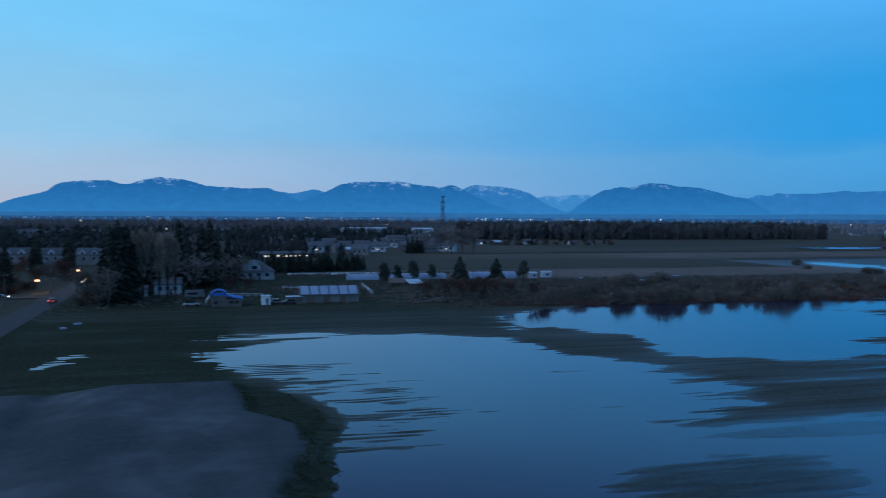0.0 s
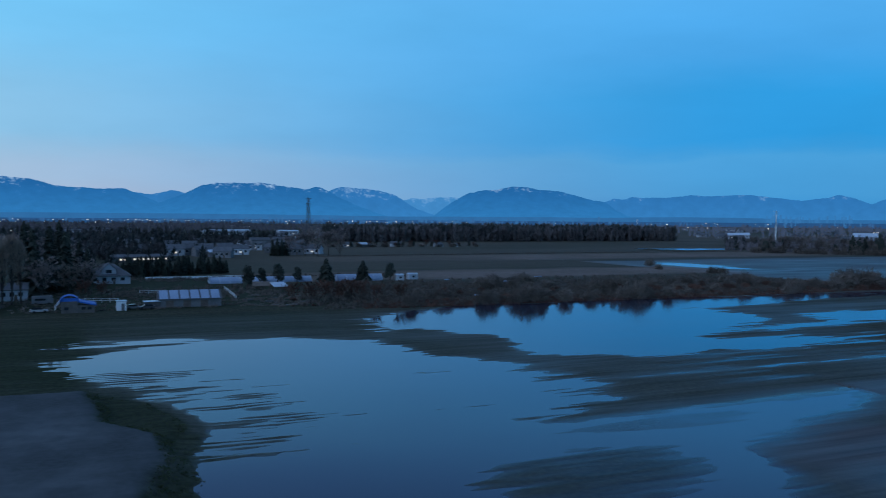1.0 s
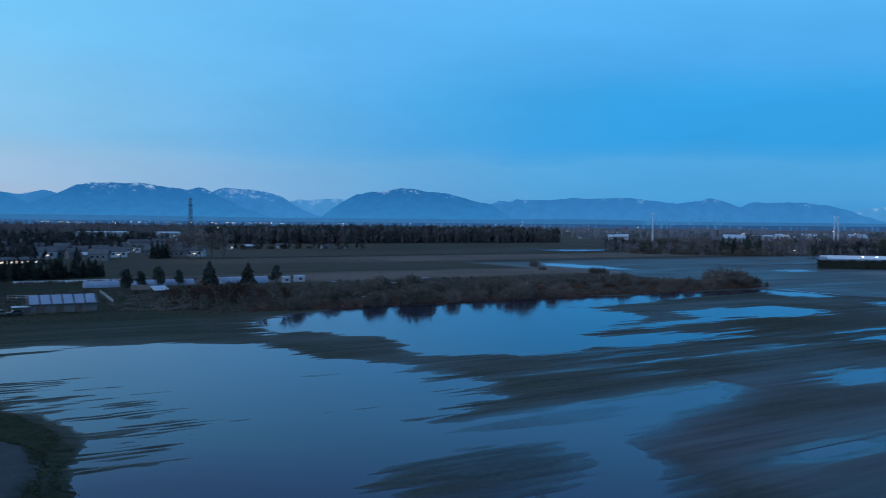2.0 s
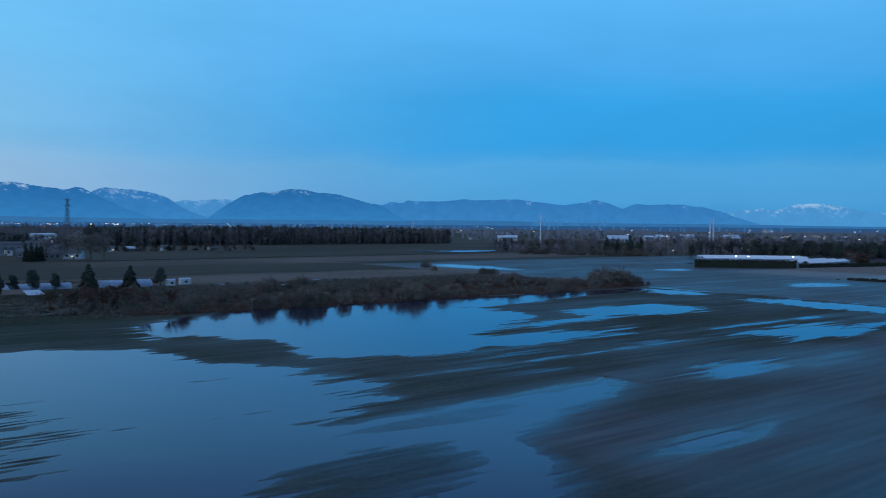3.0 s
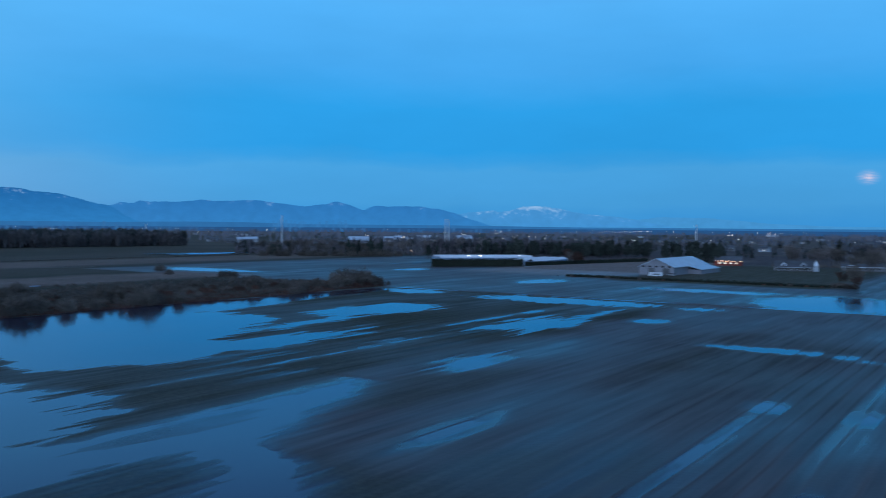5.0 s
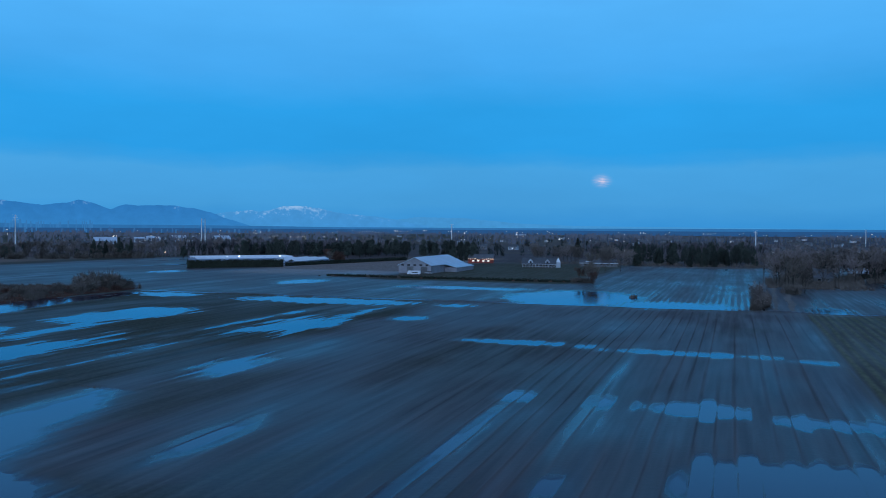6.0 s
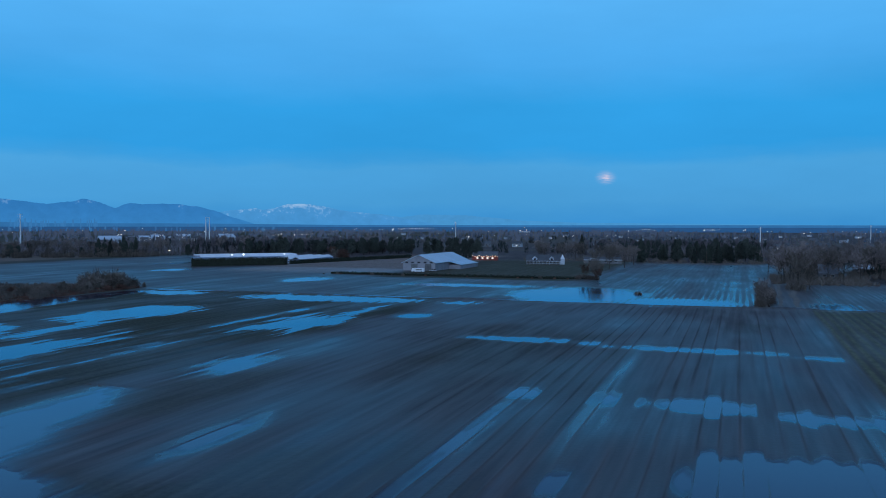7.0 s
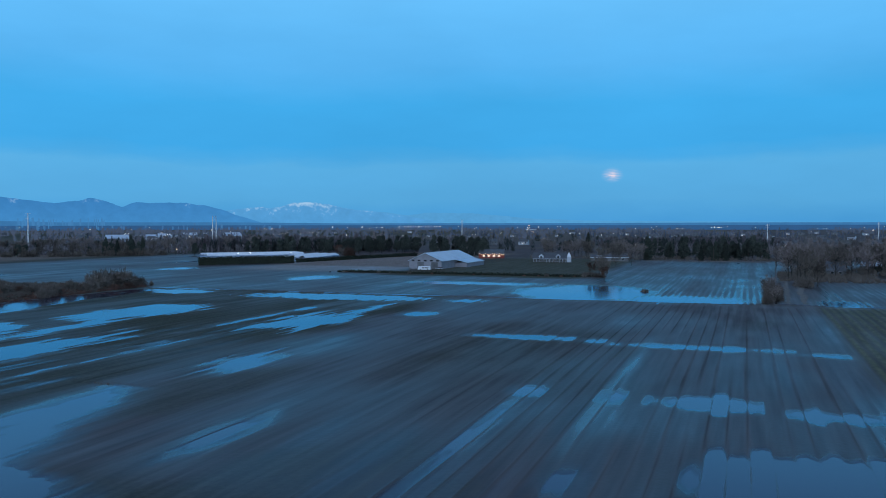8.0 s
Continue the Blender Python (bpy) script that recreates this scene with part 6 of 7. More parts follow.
# far side of the flooded fields
for x, y, turn_, w, d, h, r_, wall, roof, lab, lit in (
        (-106, 512, 0, 20, 11, 5.4, 3.4, GREY_SIDING, SHINGLE, "row of pale two-storey townhouses with dark gabled roofs", 0),
        (-84, 509, 0, 20, 11, 5.4, 3.4, GREY_SIDING, SHINGLE, "row of pale two-storey townhouses with dark gabled roofs", 0),
        (-62, 506, 0, 18, 11, 5.4, 3.4, GREY_SIDING, SHINGLE, "row of pale two-storey townhouses with dark gabled roofs", 0),
        (-20, 520, 0, 13, 10, 5.0, 3.0, SIDING, SHINGLE, "white two-storey house with dark roof among trees", 1),
        (-4, 530, 0, 13, 10, 5.0, 3.0, SIDING, SHINGLE, "white two-storey house with dark roof among trees", 1),
        (9, 525, 0, 10, 10, 4.8, 3.0, GREY_SIDING, SHINGLE, "grey two-storey house with dark roof among trees", 1),
        (44, 556, 16, 38, 10, 3.0, 1.4, GREY_SIDING, SHINGLE, "long low building with a row of lit windows", 11),
        (100, 608, 0, 16, 9, 3.4, 1.4, GREY_SIDING, SHEET, "grey shed with a pale roof in open fields", 0),
        (73, 632, 0, 12, 9, 5.0, 3.0, SIDING, SHINGLE, "white house with a dark gabled roof", 1),
        (84, 640, 0, 11, 9, 5.0, 3.0, GREY_SIDING, SHINGLE, "grey house with a dark gabled roof", 0),
        (152, 725, 0, 16, 12, 8.4, 2.2, GREY_SIDING, SHINGLE, "dark three-storey block with some lit windows", 3),
        (171, 722, 0, 18, 12, 9.0, 2.2, GREY_SIDING, SHINGLE, "dark three-storey block with some lit windows", 2),
        (234, 1368, 0, 72, 20, 6.5, 1.5, SIDING, SHEET, "long white warehouse in the plain", 0),
        (313, 1290, 0, 30, 20, 7.0, 1.5, SIDING, SHEET, "white warehouse beside bare trees", 2),
        (244, 775, 0, 10, 7, 3.2, 1.8, SIDING, SHINGLE, "white farmhouse before the dark wood", 1),
        (262, 778, 12, 10, 7, 2.8, 1.6, GREY_SIDING, SHEET, "grey farm building before the dark wood", 0),
        (296, 783, -15, 10, 7, 3.2, 2.0, SIDING, SHINGLE, "white farmhouse before the dark wood", 0),
        (338, 776, 20, 8, 6, 2.6, 1.5, SIDING, SHINGLE, "white barn before the dark wood", 0),
        (354, 772, -10, 6, 5, 2.2, 1.2, SIDING, SHINGLE, "low white shed before the dark wood", 0),
        (930, 1010, -42, 24, 16, 6.0, 3.0, SIDING, SHEET, "long pale barn on the far side of the fields", 3),
        (980, 1050, -42, 20, 14, 6.0, 3.0, SIDING, SHEET, "pale barn on the far side of the fields", 1),
        (1062, 893, -42, 32, 24, 6.0, 5.0, SHEET, SHEET, "pale blue-grey barn beside a lit yard", 0),
        (1238, 969, -42, 24, 18, 6.0, 3.0, SIDING, SHEET, "white barn in a brightly lit yard", 5),
        (1300, 990, -30, 24, 18, 6.0, 4.0, SIDING, SHEET, "white barn with a steep roof", 2),
        (1423, 1022, -60, 26, 18, 6.0, 4.0, SIDING, SHEET, "white farm building far across the plain", 1),
        (1311, 854, -30, 28, 20, 7.0, 5.0, SIDING, SHEET, "white gabled barn far across the plain", 1),
        (1010, 870, -42, 30, 16, 4.0, 2.0, GREY_SIDING, SHINGLE, "dark roofed farm building across the plain", 0)):
    house(x, y, turn_, w, d, h, r_, wall, roof, lab, lit=lit, front=max(2, int(w / 5)), dormers=3 if "townhouses" in lab else 0, name="house" if w < 20 else "farm_building")

# post-and-rail fences of the yard
for x0, y0, x1, y1 in ((4, 289, 16, 287), (24.6, 316, 33, 315), (55.4, 327, 52.7, 289), (-2, 268, -1, 286)):
    t = thing("fence", pose(x0, y0, floor_at(x0, y0) - 0.05, 0, 0, math.degrees(math.atan2(y1 - y0, x1 - x0))), "pale post-and-rail fence round the farmyard", "fence", "fences")
    length = math.hypot(x1 - x0, y1 - y0)
    k = max(2, int(length / 2.4))
    for i in range(k + 1):
        part("post", Shape().box(length * i / k, 0, 0, 0.14, 0.14, 1.4), GALVANISED, t)
    for z in (0.6, 1.15):
        part("rail", Shape().box(length / 2, -0.09, z, length, 0.05, 0.12), GALVANISED, t)

wall_ = thing("garden_wall", pose(56, 397, floor_at(56, 397) - 0.05), "long low pale board wall behind the farmyard", "wall")
for k in range(10):
    part("panel", Shape().box(-20.5 + 4.5 * k, 0, 0, 4.3, 0.12, 1.0), WHITE_PAINT, wall_)
    part("post", Shape().box(-22.75 + 4.5 * k, 0, 0, 0.2, 0.2, 1.2), GALVANISED, wall_)

# loose boards and pallets by the bank
rng.seed(61)
for i in range(26):
    x, y = rng.uniform(50, 75), rng.uniform(257, 300)
    t = thing("board_stack", pose(x, y, floor_at(x, y), 0, 0, rng.uniform(-30, 30)), "stack of weathered boards lying in the yard", "timber", "board stacks")
    for j in range(3):
        part("board", Shape().box(rng.uniform(-.2, .2), (j - 1) * 0.45, 0.02, rng.uniform(1.6, 3.6), 0.4, rng.uniform(0.15, 0.5)), rng.choice((TIMBER, TIMBER, GREY_SIDING)), t)
for x, y, w in ((-32.4, 229.8, 1.8), (-34.5, 221.6, 1.3), (113, 278, 4.5), (155, 346, 2.0), (106, 300, 3.0), (134, 272, 2.5), (176, 330, 3.0), (205, 352, 4.0)):
    t = thing("pale_debris", pose(x, y, floor_at(x, y), 0, 0, 10), "pale board lying in rough grass", "debris", "debris")
    part("board", Shape().box(0, 0, 0.05, w, 1.2, 0.35), PLASTIC, t)

# ---------------------------------------------------------------- trees of the eastern farms
for x, y, k, sc in ((800, 347, 3, 1.1), (690, 350, 3, 1.2), (700, 360, 3, 1.3), (712, 345, 3, 1.2), (745, 388, 3, 1.1), (742, 356, 3, 1.2), (720, 335, 3, 1.1), (735, 330, 3, 1.25), (750, 325, 3, 1.2), (765, 345, 3, 1.3), (780, 330, 3, 1.2), (748, 273, 3, 1.1), (754, 262, 3, 1.1), (763, 240, 3, 1.25), (770, 230, 3, 1.1),
                    (860, 148, 3, 1.3), (669, 70, 3, 1.25), (690, 55, 3, .9), (702, 47, 3, 1.2), (667, 31, 3, .75), (671, 21, 3, 1.0), (672, 14, 3, 1.1), (686, -15, 3, .9), (690, 5, 3, .9), (507, -33, 3, 1.1), (512, -36, 3, .9), (622, 535, 3, 1.1), (626, 526, 3, .95), (667, 545, 3, 1.2), (672, 535, 3, 1.1), (649, 657, 3, .9), (654, 646, 3, .7), (640, 520, 3, .9), (566, -82, 3, 1.2), (572, -95, 3, 1.3), (580, -80, 3, 1.1)):
    if x > 680 and y > 220:
        plant(EVERGREENS[int(x) % 2], x, y, sc * 0.95)
    else:
        plant(FIRS[k], x, y, sc * 0.92)
for x, y, k, sc in ((556, 78, 0, 1.1), (440, 68, 0, .75), (446, 71, 0, .8), (452, 76, 2, .8), (430, 66, 2, .7), (545, 85, 0, 1), (570, 70, 1, .8), (640, 88, 0, 1), (620, 70, 1, .8), (650, 75, 0, 1), (612, 300, 0, .7), (668, 330, 2, 1.0), (802, 352, 1, 1.1), (760, 170, 1, .9), (700, 150, 1, .8), (690, 120, 0, 1.1), (720, 100, 1, .9),
                    (453, -24, 1, 1.05), (459, -28, 1, 1.1), (447, -25, 0, 1.2), (465, -22, 1, 1.05), (474, -30, 1, 1.15), (450, -20, 1, 1.0), (456, -32, 1, .95), (486, -44, 0, 1.2), (490, -52, 1, .85), (493, -60, 1, .85), (497, -70, 1, .95), (505, -50, 1, .9), (515, -62, 1, 1), (520, -75, 1, 1.1), (510, -80, 0, 1.3), (500, -82, 1, 1.0), (330, -8, 0, .5), (335, -9, 1, .42), (345, -8, 0, .55), (356, -9, 1, .45), (339, -11, 0, .4), (326, -10, 1, .36),
                    (640, 610, 1, .8), (636, 608, 0, 1.0), (660, 590, 1, .9), (670, 613, 1, .9), (650, 560, 0, .9), (690, 520, 1, .9), (700, 500, 1, .9), (714, 470, 1, 1), (735, 455, 1, 1), (160, 606, 1, 1.15), (168, 603, 1, 1.2), (176, 602, 1, 1.1), (184, 600, 1, 1.0), (150, 612, 1, .9)):
    plant(BROAD[k], x, y, sc)
for x, y, sc in ((140, 608, 1.0), (144, 611, .95), (138, 613, .9), (148, 615, 1.0)):
    plant(FIRS[1], x, y, sc * .55)
for i in range(46):
    a = rng.uniform(0, 1)
    x, y = 447 + rng.uniform(-3, 3), 225 - a * 158
    plant(SHRUBS[rng.choice((0, 1, 1))], x, y, rng.uniform(0.25, 0.5) + (0.35 if y < 78 else 0))

# ---------------------------------------------------------------- the wooded plain out to the horizon
def scatter(seed, n, a0, a1, d0, d1, keep=0.0, scale=260.0):
    """Spots between two headings and distances, gathered in groves."""
    r = np.random.RandomState(seed)
    a, d = np.radians(r.uniform(a0, a1, n)), d0 * (d1 / d0) ** r.uniform(0, 1, n)
    x, y = d * np.sin(a), d * np.cos(a)
    ok = grid_noise(x, y, scale, seed, 2) > keep
    return list(zip(x[ok].tolist(), y[ok].tolist()))


def block(seed, n, x0, y0, x1, y1, deep):
    r = np.random.RandomState(seed)
    f, g_ = r.uniform(0, 1, n), r.uniform(0, deep, n)
    dx, dy = x1 - x0, y1 - y0
    l_ = math.hypot(dx, dy)
    return list(zip((x0 + f * dx - g_ * dy / l_).tolist(), (y0 + f * dy + g_ * dx / l_).tolist()))


FAR_GREEN = material("far_evergreens", (0.036, 0.044, 0.042), 1.0, (0.020, 0.025, 0.025), 0.03, 0.3, 0)
FAR_BROWN = material("far_bare_woods", (0.072, 0.068, 0.070), 1.0, (0.040, 0.038, 0.041), 0.03, 0.3, 0)
WOOD_GREEN = material("wood_evergreens", (0.074, 0.080, 0.078), 1.0, (0.040, 0.045, 0.045), 0.02, 0.2, 0)
WOOD_BROWN = material("wood_bare_trees", (0.150, 0.134, 0.136), 1.0, (0.085, 0.077, 0.080), 0.02, 0.2, 0)
woods("wood", 201, block(1, 1000, 300, 960, 760, 930, 130), 16, 25, WOOD_GREEN, "dark dense wood across the fields", 0.34)
woods("wood", 202, block(2, 620, 290, 946, 750, 918, 50), 13, 22, WOOD_BROWN, "bare brown trees along the edge of the wood", 0.30)
woods("grove", 203, scatter(3, 1700, -18, 12, 640, 1500, 0.08), 7, 16, FAR_BROWN, "bare trees among the suburban houses", 0.34)
woods("grove", 204, scatter(4, 1100, -18, 13, 640, 1500, 0.1), 8, 17, FAR_GREEN, "dark evergreens among the suburban houses", 0.36)
EAST_BROWN = material("eastern_bare_woods", (0.21, 0.187, 0.20), 1.0, (0.125, 0.114, 0.124), 0.03, 0.3, 0)
EAST_GREEN = material("eastern_evergreens", (0.050, 0.060, 0.058), 1.0, (0.026, 0.032, 0.031), 0.03, 0.3, 0)
DUSK_BROWN = material("purple_bare_woods", (0.140, 0.122, 0.132), 1.0, (0.080, 0.071, 0.078), 0.03, 0.3, 0)
woods("grove", 213, block(21, 330, 700, 490, 812, 335, 190), 10, 18, DUSK_BROWN, "dense bare trees behind the greenhouses", 0.34)
woods("grove", 214, block(22, 150, 690, 480, 808, 335, 120), 10, 16, EAST_GREEN, "dark evergreens among bare trees behind the greenhouses", 0.4)
woods("grove", 215, block(23, 260, 990, 150, 1050, -60, 160), 8, 14, DUSK_BROWN, "bare woods beyond the flooded field", 0.36)
woods("grove", 216, block(24, 110, 980, 150, 1040, -40, 110), 8, 14, EAST_GREEN, "dark evergreens beyond the flooded field", 0.4)
# farthest woods glow in one flat tone, with the evening haze put into it
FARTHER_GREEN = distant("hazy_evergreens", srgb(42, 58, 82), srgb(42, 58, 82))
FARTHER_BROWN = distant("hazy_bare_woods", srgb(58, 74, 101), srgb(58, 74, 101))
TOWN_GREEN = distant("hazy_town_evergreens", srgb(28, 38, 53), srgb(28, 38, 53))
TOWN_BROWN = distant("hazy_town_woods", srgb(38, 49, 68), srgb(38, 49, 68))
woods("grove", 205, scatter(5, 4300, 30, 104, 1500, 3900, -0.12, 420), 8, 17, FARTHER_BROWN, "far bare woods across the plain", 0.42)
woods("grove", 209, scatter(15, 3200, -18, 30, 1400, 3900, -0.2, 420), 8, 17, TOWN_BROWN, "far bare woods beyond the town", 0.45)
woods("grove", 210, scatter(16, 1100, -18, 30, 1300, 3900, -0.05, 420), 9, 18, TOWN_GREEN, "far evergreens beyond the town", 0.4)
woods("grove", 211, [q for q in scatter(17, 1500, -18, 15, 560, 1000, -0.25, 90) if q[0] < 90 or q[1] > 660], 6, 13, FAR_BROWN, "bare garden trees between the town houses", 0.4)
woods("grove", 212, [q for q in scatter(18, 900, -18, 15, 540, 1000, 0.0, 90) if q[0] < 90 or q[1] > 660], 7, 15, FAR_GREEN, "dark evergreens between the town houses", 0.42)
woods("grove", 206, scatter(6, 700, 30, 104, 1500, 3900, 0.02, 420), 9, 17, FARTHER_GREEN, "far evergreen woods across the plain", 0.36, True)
woods("grove", 207, scatter(7, 3600, 42, 104, 820, 1500, -0.05), 5, 11, EAST_BROWN, "bare trees round the far farms", 0.36)
woods("grove", 208, scatter(8, 1500, 42, 104, 850, 1900, 0.22, 150), 7, 14, EAST_GREEN, "dark evergreens round the far farms", 0.36)
for k, (x, y) in enumerate(block(9, 60, 680, 430, 800, 230, 70)):
    plant(EVERGREENS[k % 2], x, y, 0.95 + 0.02 * (k % 19))
for x, y, k, sc in ((558, 570, 0, .9), (563, 566, 1, .8), (604, 521, 1, .95), (608, 517, 0, 1.0), (617, 505, 0, 1.1), (622, 500, 1, .95), (596, 530, 0, .7), (648, 210, 0, 1.0), (655, 205, 1, 1.0), (660, 200, 0, 1.1), (519, -34, 1, 1.1), (518, -46, 0, 1.2), (515, -70, 1, 1.1), (640, 455, 0, .9), (650, 452, 1, .8)):
    plant(EVERGREENS[k], x, y, sc)
rng.seed(301)
for i in range(46):
    q = i / 46
    plant((SHRUBS[0], BROAD[0], SHRUBS[2])[i % 3], 553 + 80 * q + rng.uniform(-4, 4), 574 - 90 * q + rng.uniform(-4, 4), (1.5, .6, 1.2)[i % 3] * rng.uniform(.8, 1.2))
for i in range(34):
    plant((SHRUBS[0], EVERGREENS[0], BROAD[2])[i % 3], 232 + 4.4 * i + rng.uniform(-3, 3), 770 + rng.uniform(-6, 12), (1.1, .42, .6)[i % 3] * rng.uniform(.7, 1.3))
plant(SHRUBS[1], 658, 315, 2.7, 1.4)
brush("reeds", 95, [(361 + rng.gauss(0, 1.2), 38.6 + rng.gauss(0, 0.9)) for i in range(9)], 0.8, 1.9, TWIGS, "small dark clump of brush standing in the flooded field")
plant(BROAD[0], 408, -25, 1.05)
plant(BROAD[0], 412, -30, 0.9)
plant(SHRUBS[0], 400, -24, 1.5)
street_lamp(618, 459, 5.5, LAMP_WARM, "orange yard lamp beside a far farm", "yard lamps", 1.4)
for k, (x, y) in enumerate(block(10, 34, 680, 70, 700, -20, 40)):
    plant(EVERGREENS[k % 2], x, y, 0.75 + 0.025 * (k % 19), (1.0, 1.25)[k % 3 == 0])
for k, (x, y) in enumerate(block(11, 46, 620, 660, 690, 520, 40)):
    plant(BROAD[k % 2], x, y, (0.62 + 0.02 * (k % 20)) * (1.0, 0.75)[k % 2])
for k, (x, y) in enumerate(block(12, 40, 500, -26, 520, -130, 70)):
    plant(BROAD[k % 2], x, y, (0.8 + 0.02 * (k % 20)) * (1.1, 0.95)[k % 2])
for k, (x, y) in enumerate(block(13, 22, 690, 150, 720, 70, 60)):
    plant(BROAD[k % 2], x, y, (0.7 + 0.02 * (k % 20)) * (1.0, 0.8)[k % 2])
for k, (x, y) in enumerate(block(14, 30, 318, -7, 372, -10, -3)):
    plant(SHRUBS[(0, 2, 0)[k % 3]], x, y, (0.75, 0.6, 0.9)[k % 3] + 0.01 * (k % 20))

brush("brushwood", 91, [(rng.uniform(495, 560), rng.uniform(-135, -26)) for i in range(420)], 2.0, 5.0, TWIGS, "tangled brush under the bare trees")
brush("brushwood", 94, [(rng.uniform(440, 505), rng.uniform(-62, -16)) for i in range(420)], 1.0, 3.2, TWIGS, "dense undergrowth below the bare trees")
brush("brushwood", 92, [(rng.uniform(665, 700), rng.uniform(-25, 160)) for i in range(300)], 1.5, 4.0, TWIGS, "rough brush along the head of the field")

# hedgerows, tracks and standing water across the middle fields
strip("path", 655, 70, 657, -18, 5, 0.5, GRAVEL, "pale track along the head of the field")
strip("path", 290, 512, 330, 498, 3, 0.6, GRAVEL, "pale track crossing the brown field")
WATER = water_material()


def pond(x, y, rx, ry, turn_=0.0):
    n = 90
    s = Shape()
    edge = [(1 + 0.25 * math.sin(3 * i * 6.283 / n + x) + 0.12 * math.sin(11 * i * 6.283 / n + y)) for i in range(n)]
    s.v = [(0, 0, 0)] + [(rx * edge[i] * math.cos(i * 6.283 / n), ry * edge[i] * math.sin(i * 6.283 / n), 0) for i in range(n)]
    s.f = [(0, i + 1, (i + 1) % n + 1) for i in range(n)]
    ob = part("water", s, WATER)
    ob.matrix_basis = pose(x, y, 0.75, 0, 0, turn_)
    return tagged(ob, "shallow standing water in a distant field", "water", kind="structure")


for x, y, rx, ry, tn in ((548, 655, 56, 20, -8), (640, 640, 30, 3, -20), (620, 430, 26, 3, -25), (520, 380, 20, 2.5, -20)):
    pond(x, y, rx, ry, tn)

# houses of the plain
KINDS = [house(-130 + 12 * k, 1000, 0, 12, 9, 4.6, 2.8, (SIDING, GREY_SIDING, GREY_SIDING)[k], (SHINGLE, SHINGLE, SHINGLE)[k], ("white house with a dark roof in the plain", "grey house with a dark roof in the plain", "grey-walled house with a dark shingle roof")[k], lit=(1, 0, 0)[k], front=3, group="far houses") for k in range(3)]
spots = scatter(21, 100, -17, 18, 600, 1500, -0.3, 200) + scatter(22, 150, 40, 103, 1050, 2600, -0.3, 300) + scatter(23, 90, -17, 100, 1500, 3000, -0.2, 300)
for i, (x, y) in enumerate(spots):
    if 280 < x < 780 and 700 < y < 1100:
        continue
    turn_ = math.degrees(math.atan2(-x, y)) + (i * 47) % 50 - 25
    copy_thing(KINDS[i % 3], pose(x, y, 0.2, 0, 0, turn_))

# lamps of the plain
first = street_lamp(-60, 1200, 8, LAMP_FAR, "distant street lamp shining white across the plain", "far street lamps", 1.6)
for i, (x, y) in enumerate(scatter(31, 50, -18, 20, 1400, 3900, -0.2) + scatter(32, 110, 38, 103, 1100, 3900, 0.0) + scatter(33, 24, 18, 45, 2200, 3900, -0.3) + scatter(34, 75, -14, 26, 2900, 3900, -2) + scatter(35, 70, 2, 21, 2600, 3900, -2) + scatter(36, 60, 58, 100, 2300, 3850, 0.1, 500)):
    d = math.hypot(x, y)
    ob = copy_thing(first, pose(x, y, 0.2, 0, 0, (i * 77) % 360))
    k = max(1.0, d / 1500)
    ob.matrix_basis = pose(x, y, 0.2, 0, 0, (i * 77) % 360) @ Matrix.Diagonal((k * 0.5, k * 0.5, 1.3 + 0.2 * k, 1))

for heading, d, n_ in ((76.45, 2500, 4), (68.2, 3300, 5), (69.4, 3300, 5), (70.3, 3350, 4), (78.3, 3000, 3), (84.4, 2900, 4), (88.2, 2600, 4), (90.5, 2700, 3), (60.2, 1250, 3), (62.0, 1350, 3), (53.0, 1150, 3), (50.6, 1300, 3)):
    for i in range(n_):
        x, y = away(heading + 0.16 * (i - n_ / 2) + 0.05 * math.sin(5 * i + heading), d + 40 * ((i * 3) % 4))
        k = d / 1500
        ob = copy_thing(first, Matrix())
        ob.matrix_basis = pose(x, y, 0.2, 0, 0, (i * 77) % 360) @ Matrix.Diagonal((k * 0.55, k * 0.55, 1.3 + 0.3 * k, 1))
hall = house(*away(76.5, 2540), -76, 30, 16, 8, 3, GREY_SIDING, SHEET, "grey industrial hall with lit windows", lit=6, front=5, name="farm_building")
for i in range(2):
    street_lamp(*away(76.35 + 0.12 * i, 2480), 20 + 3 * i, LAMP_WARM, "orange lamp high over a far industrial yard", "yard lamps", 5.0)

# city blocks under the mountains, with the haze put into their glowing colour
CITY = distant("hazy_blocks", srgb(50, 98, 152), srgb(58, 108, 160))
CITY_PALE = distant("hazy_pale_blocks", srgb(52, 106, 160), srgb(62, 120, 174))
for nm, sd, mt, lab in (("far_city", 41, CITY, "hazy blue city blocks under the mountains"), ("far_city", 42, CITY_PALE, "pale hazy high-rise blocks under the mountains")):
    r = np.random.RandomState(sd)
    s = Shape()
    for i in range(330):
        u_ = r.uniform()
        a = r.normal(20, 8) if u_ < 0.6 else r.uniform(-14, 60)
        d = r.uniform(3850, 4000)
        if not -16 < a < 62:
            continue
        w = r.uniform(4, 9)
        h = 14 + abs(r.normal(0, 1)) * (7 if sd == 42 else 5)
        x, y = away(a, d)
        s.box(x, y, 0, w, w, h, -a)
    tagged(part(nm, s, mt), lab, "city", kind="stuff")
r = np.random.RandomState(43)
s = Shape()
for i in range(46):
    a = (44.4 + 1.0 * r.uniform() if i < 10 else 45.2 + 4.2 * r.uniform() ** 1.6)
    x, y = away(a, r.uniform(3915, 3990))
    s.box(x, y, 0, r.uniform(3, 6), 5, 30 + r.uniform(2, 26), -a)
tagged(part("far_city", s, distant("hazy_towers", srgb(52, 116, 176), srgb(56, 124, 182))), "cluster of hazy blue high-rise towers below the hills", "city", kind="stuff")
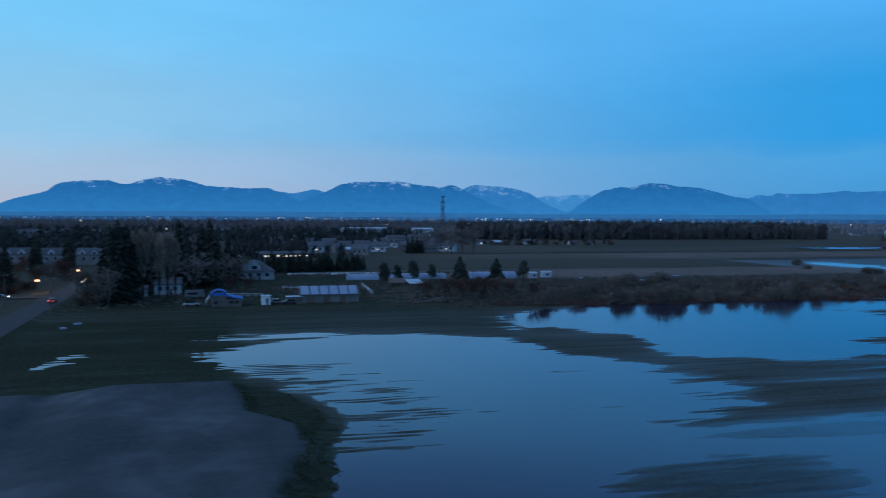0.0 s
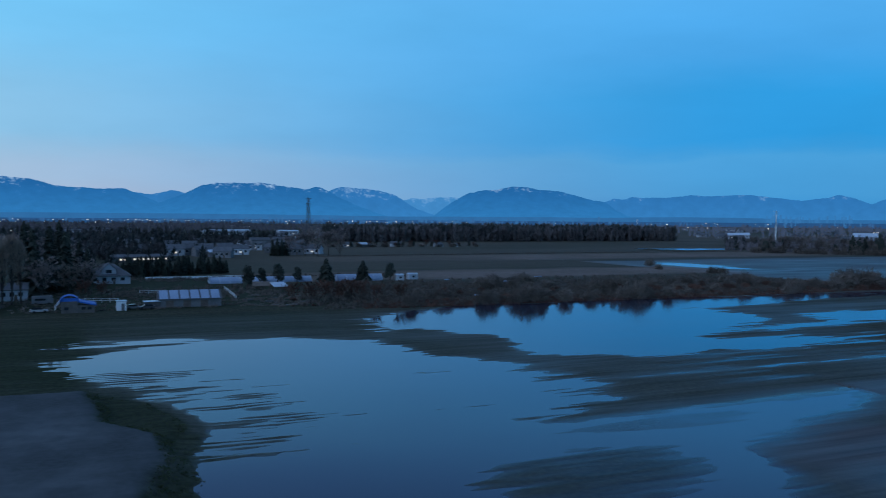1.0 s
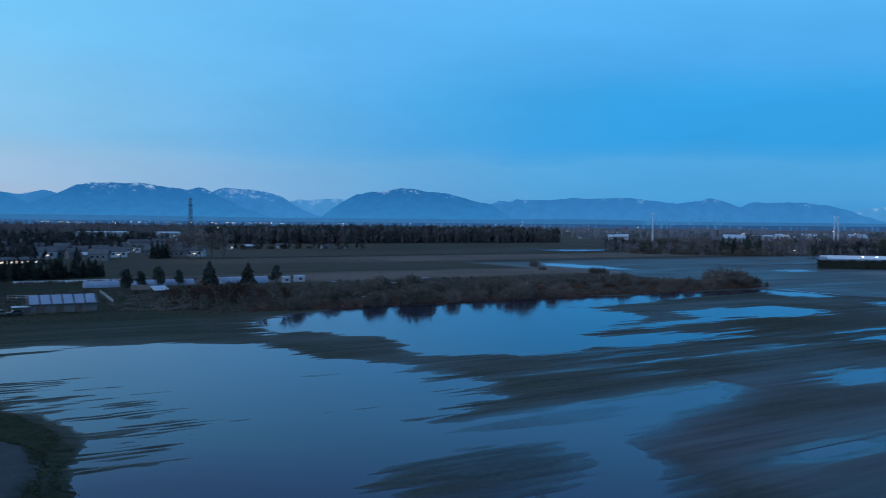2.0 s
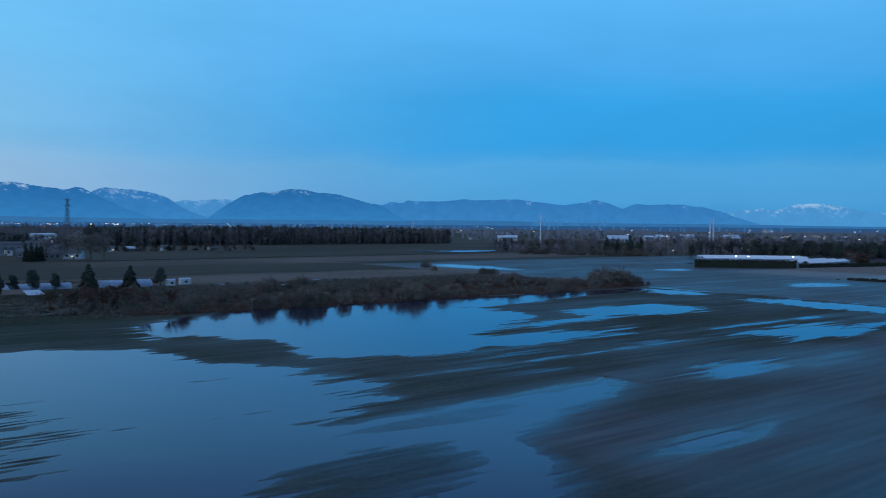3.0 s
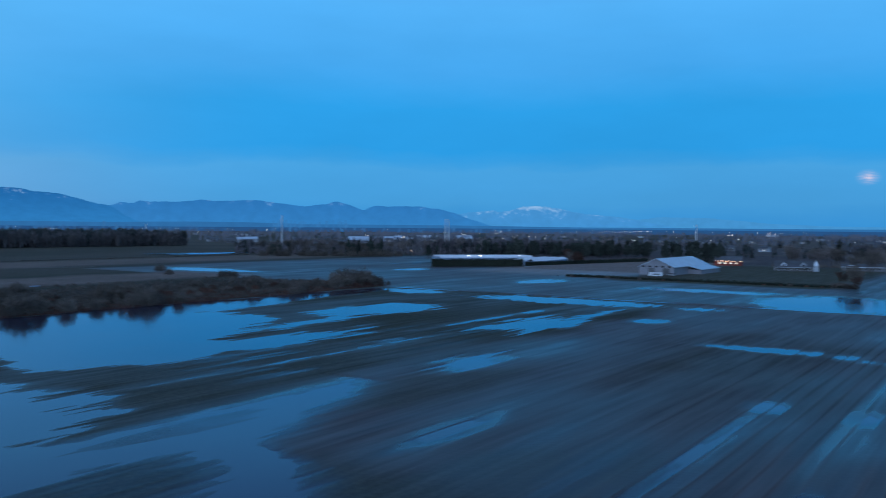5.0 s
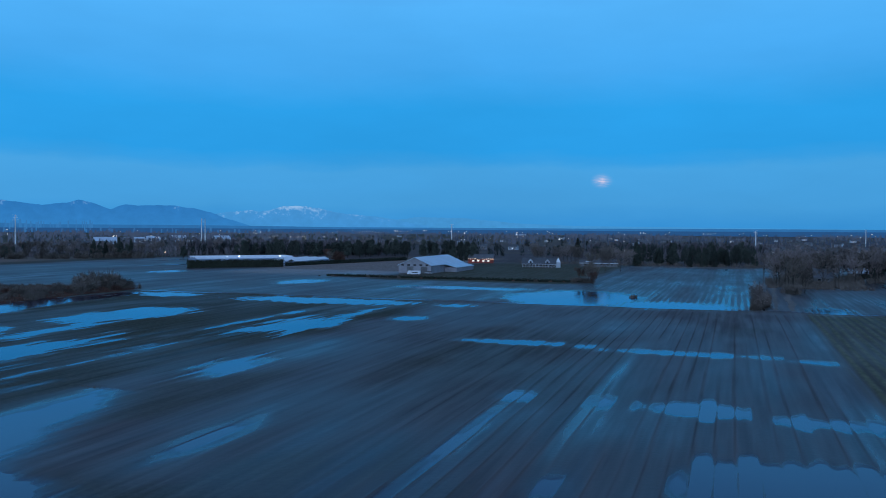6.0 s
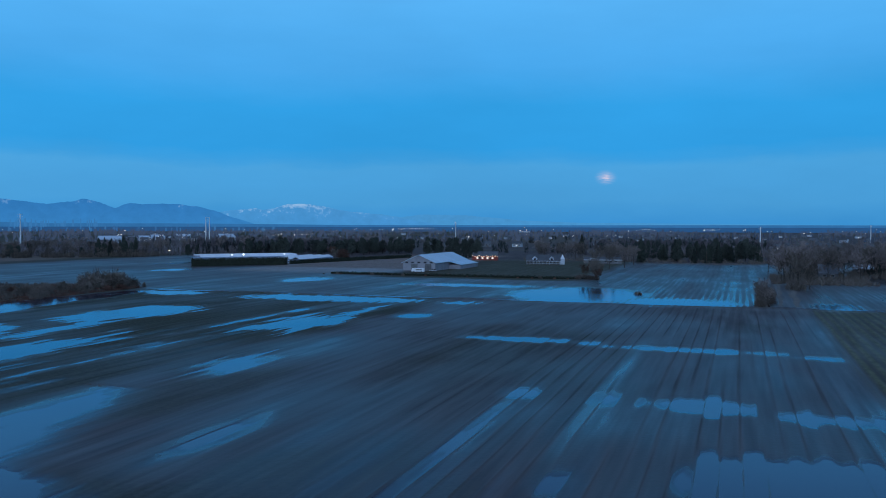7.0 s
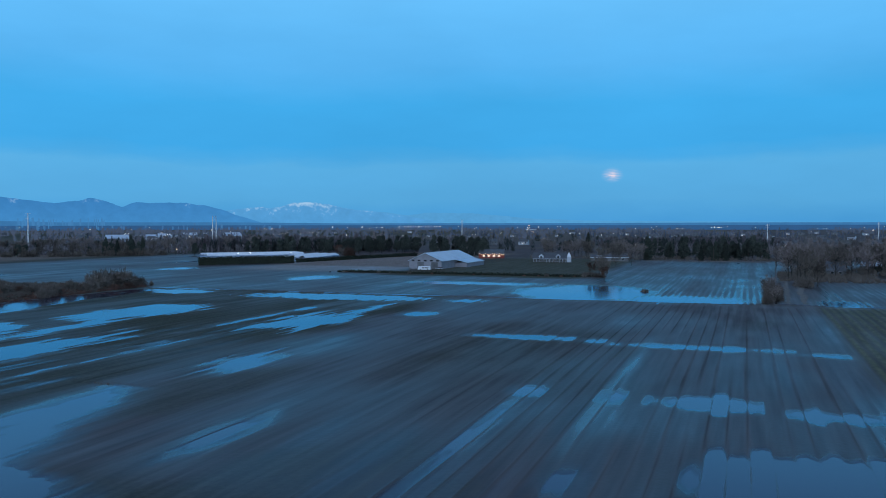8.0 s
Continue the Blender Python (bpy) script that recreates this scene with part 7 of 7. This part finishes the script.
# low hills as a glowing band, blue haze put into its colour
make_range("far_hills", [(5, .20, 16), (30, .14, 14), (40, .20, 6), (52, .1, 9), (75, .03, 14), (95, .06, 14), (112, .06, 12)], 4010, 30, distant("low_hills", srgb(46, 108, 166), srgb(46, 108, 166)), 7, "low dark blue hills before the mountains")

# farthest plain as a low upright strip, haze put into its glowing colour
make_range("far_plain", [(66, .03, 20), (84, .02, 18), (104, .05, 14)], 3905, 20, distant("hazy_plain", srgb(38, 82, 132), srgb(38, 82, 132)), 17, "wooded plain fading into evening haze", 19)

# the full moon rising through thin cloud
moon_mat = bpy.data.materials.new("moonlit_cloud")
moon_mat.use_nodes = True
mt = moon_mat.node_tree
mt.nodes.clear()
mc = mt.nodes.new("ShaderNodeTexCoord")
ln = mt.nodes.new("ShaderNodeVectorMath")
ln.operation = "LENGTH"
mt.links.new(mc.outputs["Object"], ln.inputs[0])
bands = mt.nodes.new("ShaderNodeMapping")
bands.inputs["Scale"].default_value = (0.02, 0.09, 1.0)
mt.links.new(mc.outputs["Object"], bands.inputs["Vector"])
nz = mt.nodes.new("ShaderNodeTexNoise")
nz.inputs["Scale"].default_value, nz.inputs["Detail"].default_value = 1.0, 4.0
mt.links.new(bands.outputs["Vector"], nz.inputs["Vector"])
halo, core = mt.nodes.new("ShaderNodeMapRange"), mt.nodes.new("ShaderNodeMapRange")
for q_, far_, top_ in ((halo, 70, 0.62), (core, 30, 0.55)):
    q_.interpolation_type = "SMOOTHERSTEP"
    q_.inputs["From Min"].default_value, q_.inputs["From Max"].default_value = 0, far_
    q_.inputs["To Min"].default_value, q_.inputs["To Max"].default_value = top_, 0.0
    mt.links.new(ln.outputs["Value"], q_.inputs["Value"])
veil, fall = mt.nodes.new("ShaderNodeMath"), mt.nodes.new("ShaderNodeMath")
thin = mt.nodes.new("ShaderNodeMapRange")
thin.inputs["From Min"].default_value, thin.inputs["From Max"].default_value = 0.35, 0.68
thin.inputs["To Min"].default_value, thin.inputs["To Max"].default_value = 0.25, 1.15
mt.links.new(nz.outputs["Fac"], thin.inputs["Value"])
veil.operation, fall.operation = "ADD", "MULTIPLY"
mt.links.new(halo.outputs["Result"], veil.inputs[0])
mt.links.new(core.outputs["Result"], veil.inputs[1])
mt.links.new(veil.outputs[0], fall.inputs[0])
mt.links.new(thin.outputs["Result"], fall.inputs[1])
fall.use_clamp = True
em, tr, mx = mt.nodes.new("ShaderNodeEmission"), mt.nodes.new("ShaderNodeBsdfTransparent"), mt.nodes.new("ShaderNodeMixShader")
em.inputs["Color"].default_value = srgb(206, 202, 228)
mt.links.new(fall.outputs[0], mx.inputs["Fac"])
mt.links.new(tr.outputs[0], mx.inputs[1])
mt.links.new(em.outputs[0], mx.inputs[2])
mt.links.new(mx.outputs[0], mt.nodes.new("ShaderNodeOutputMaterial").inputs["Surface"])
disc = Shape()
disc.v = [(0, 0, 0)] + [(72 * math.cos(i * math.pi / 24), 72 * math.sin(i * math.pi / 24), 0) for i in range(48)]
disc.f = [(0, i + 1, (i + 1) % 48 + 1) for i in range(48)]
moon = part("moon", disc, moon_mat)
mx_, my_ = away(81.75, 4600)
moon.matrix_basis = look((mx_, my_, 28 + 4600 * math.tan(radians(3.15))), EYE) @ pose(0, 0, 0, 0, 180, 0) @ Matrix.Diagonal((1.0, 0.7, 1, 1))
tagged(moon, "full moon glowing pinkish through thin cloud", "moon", kind="structure")
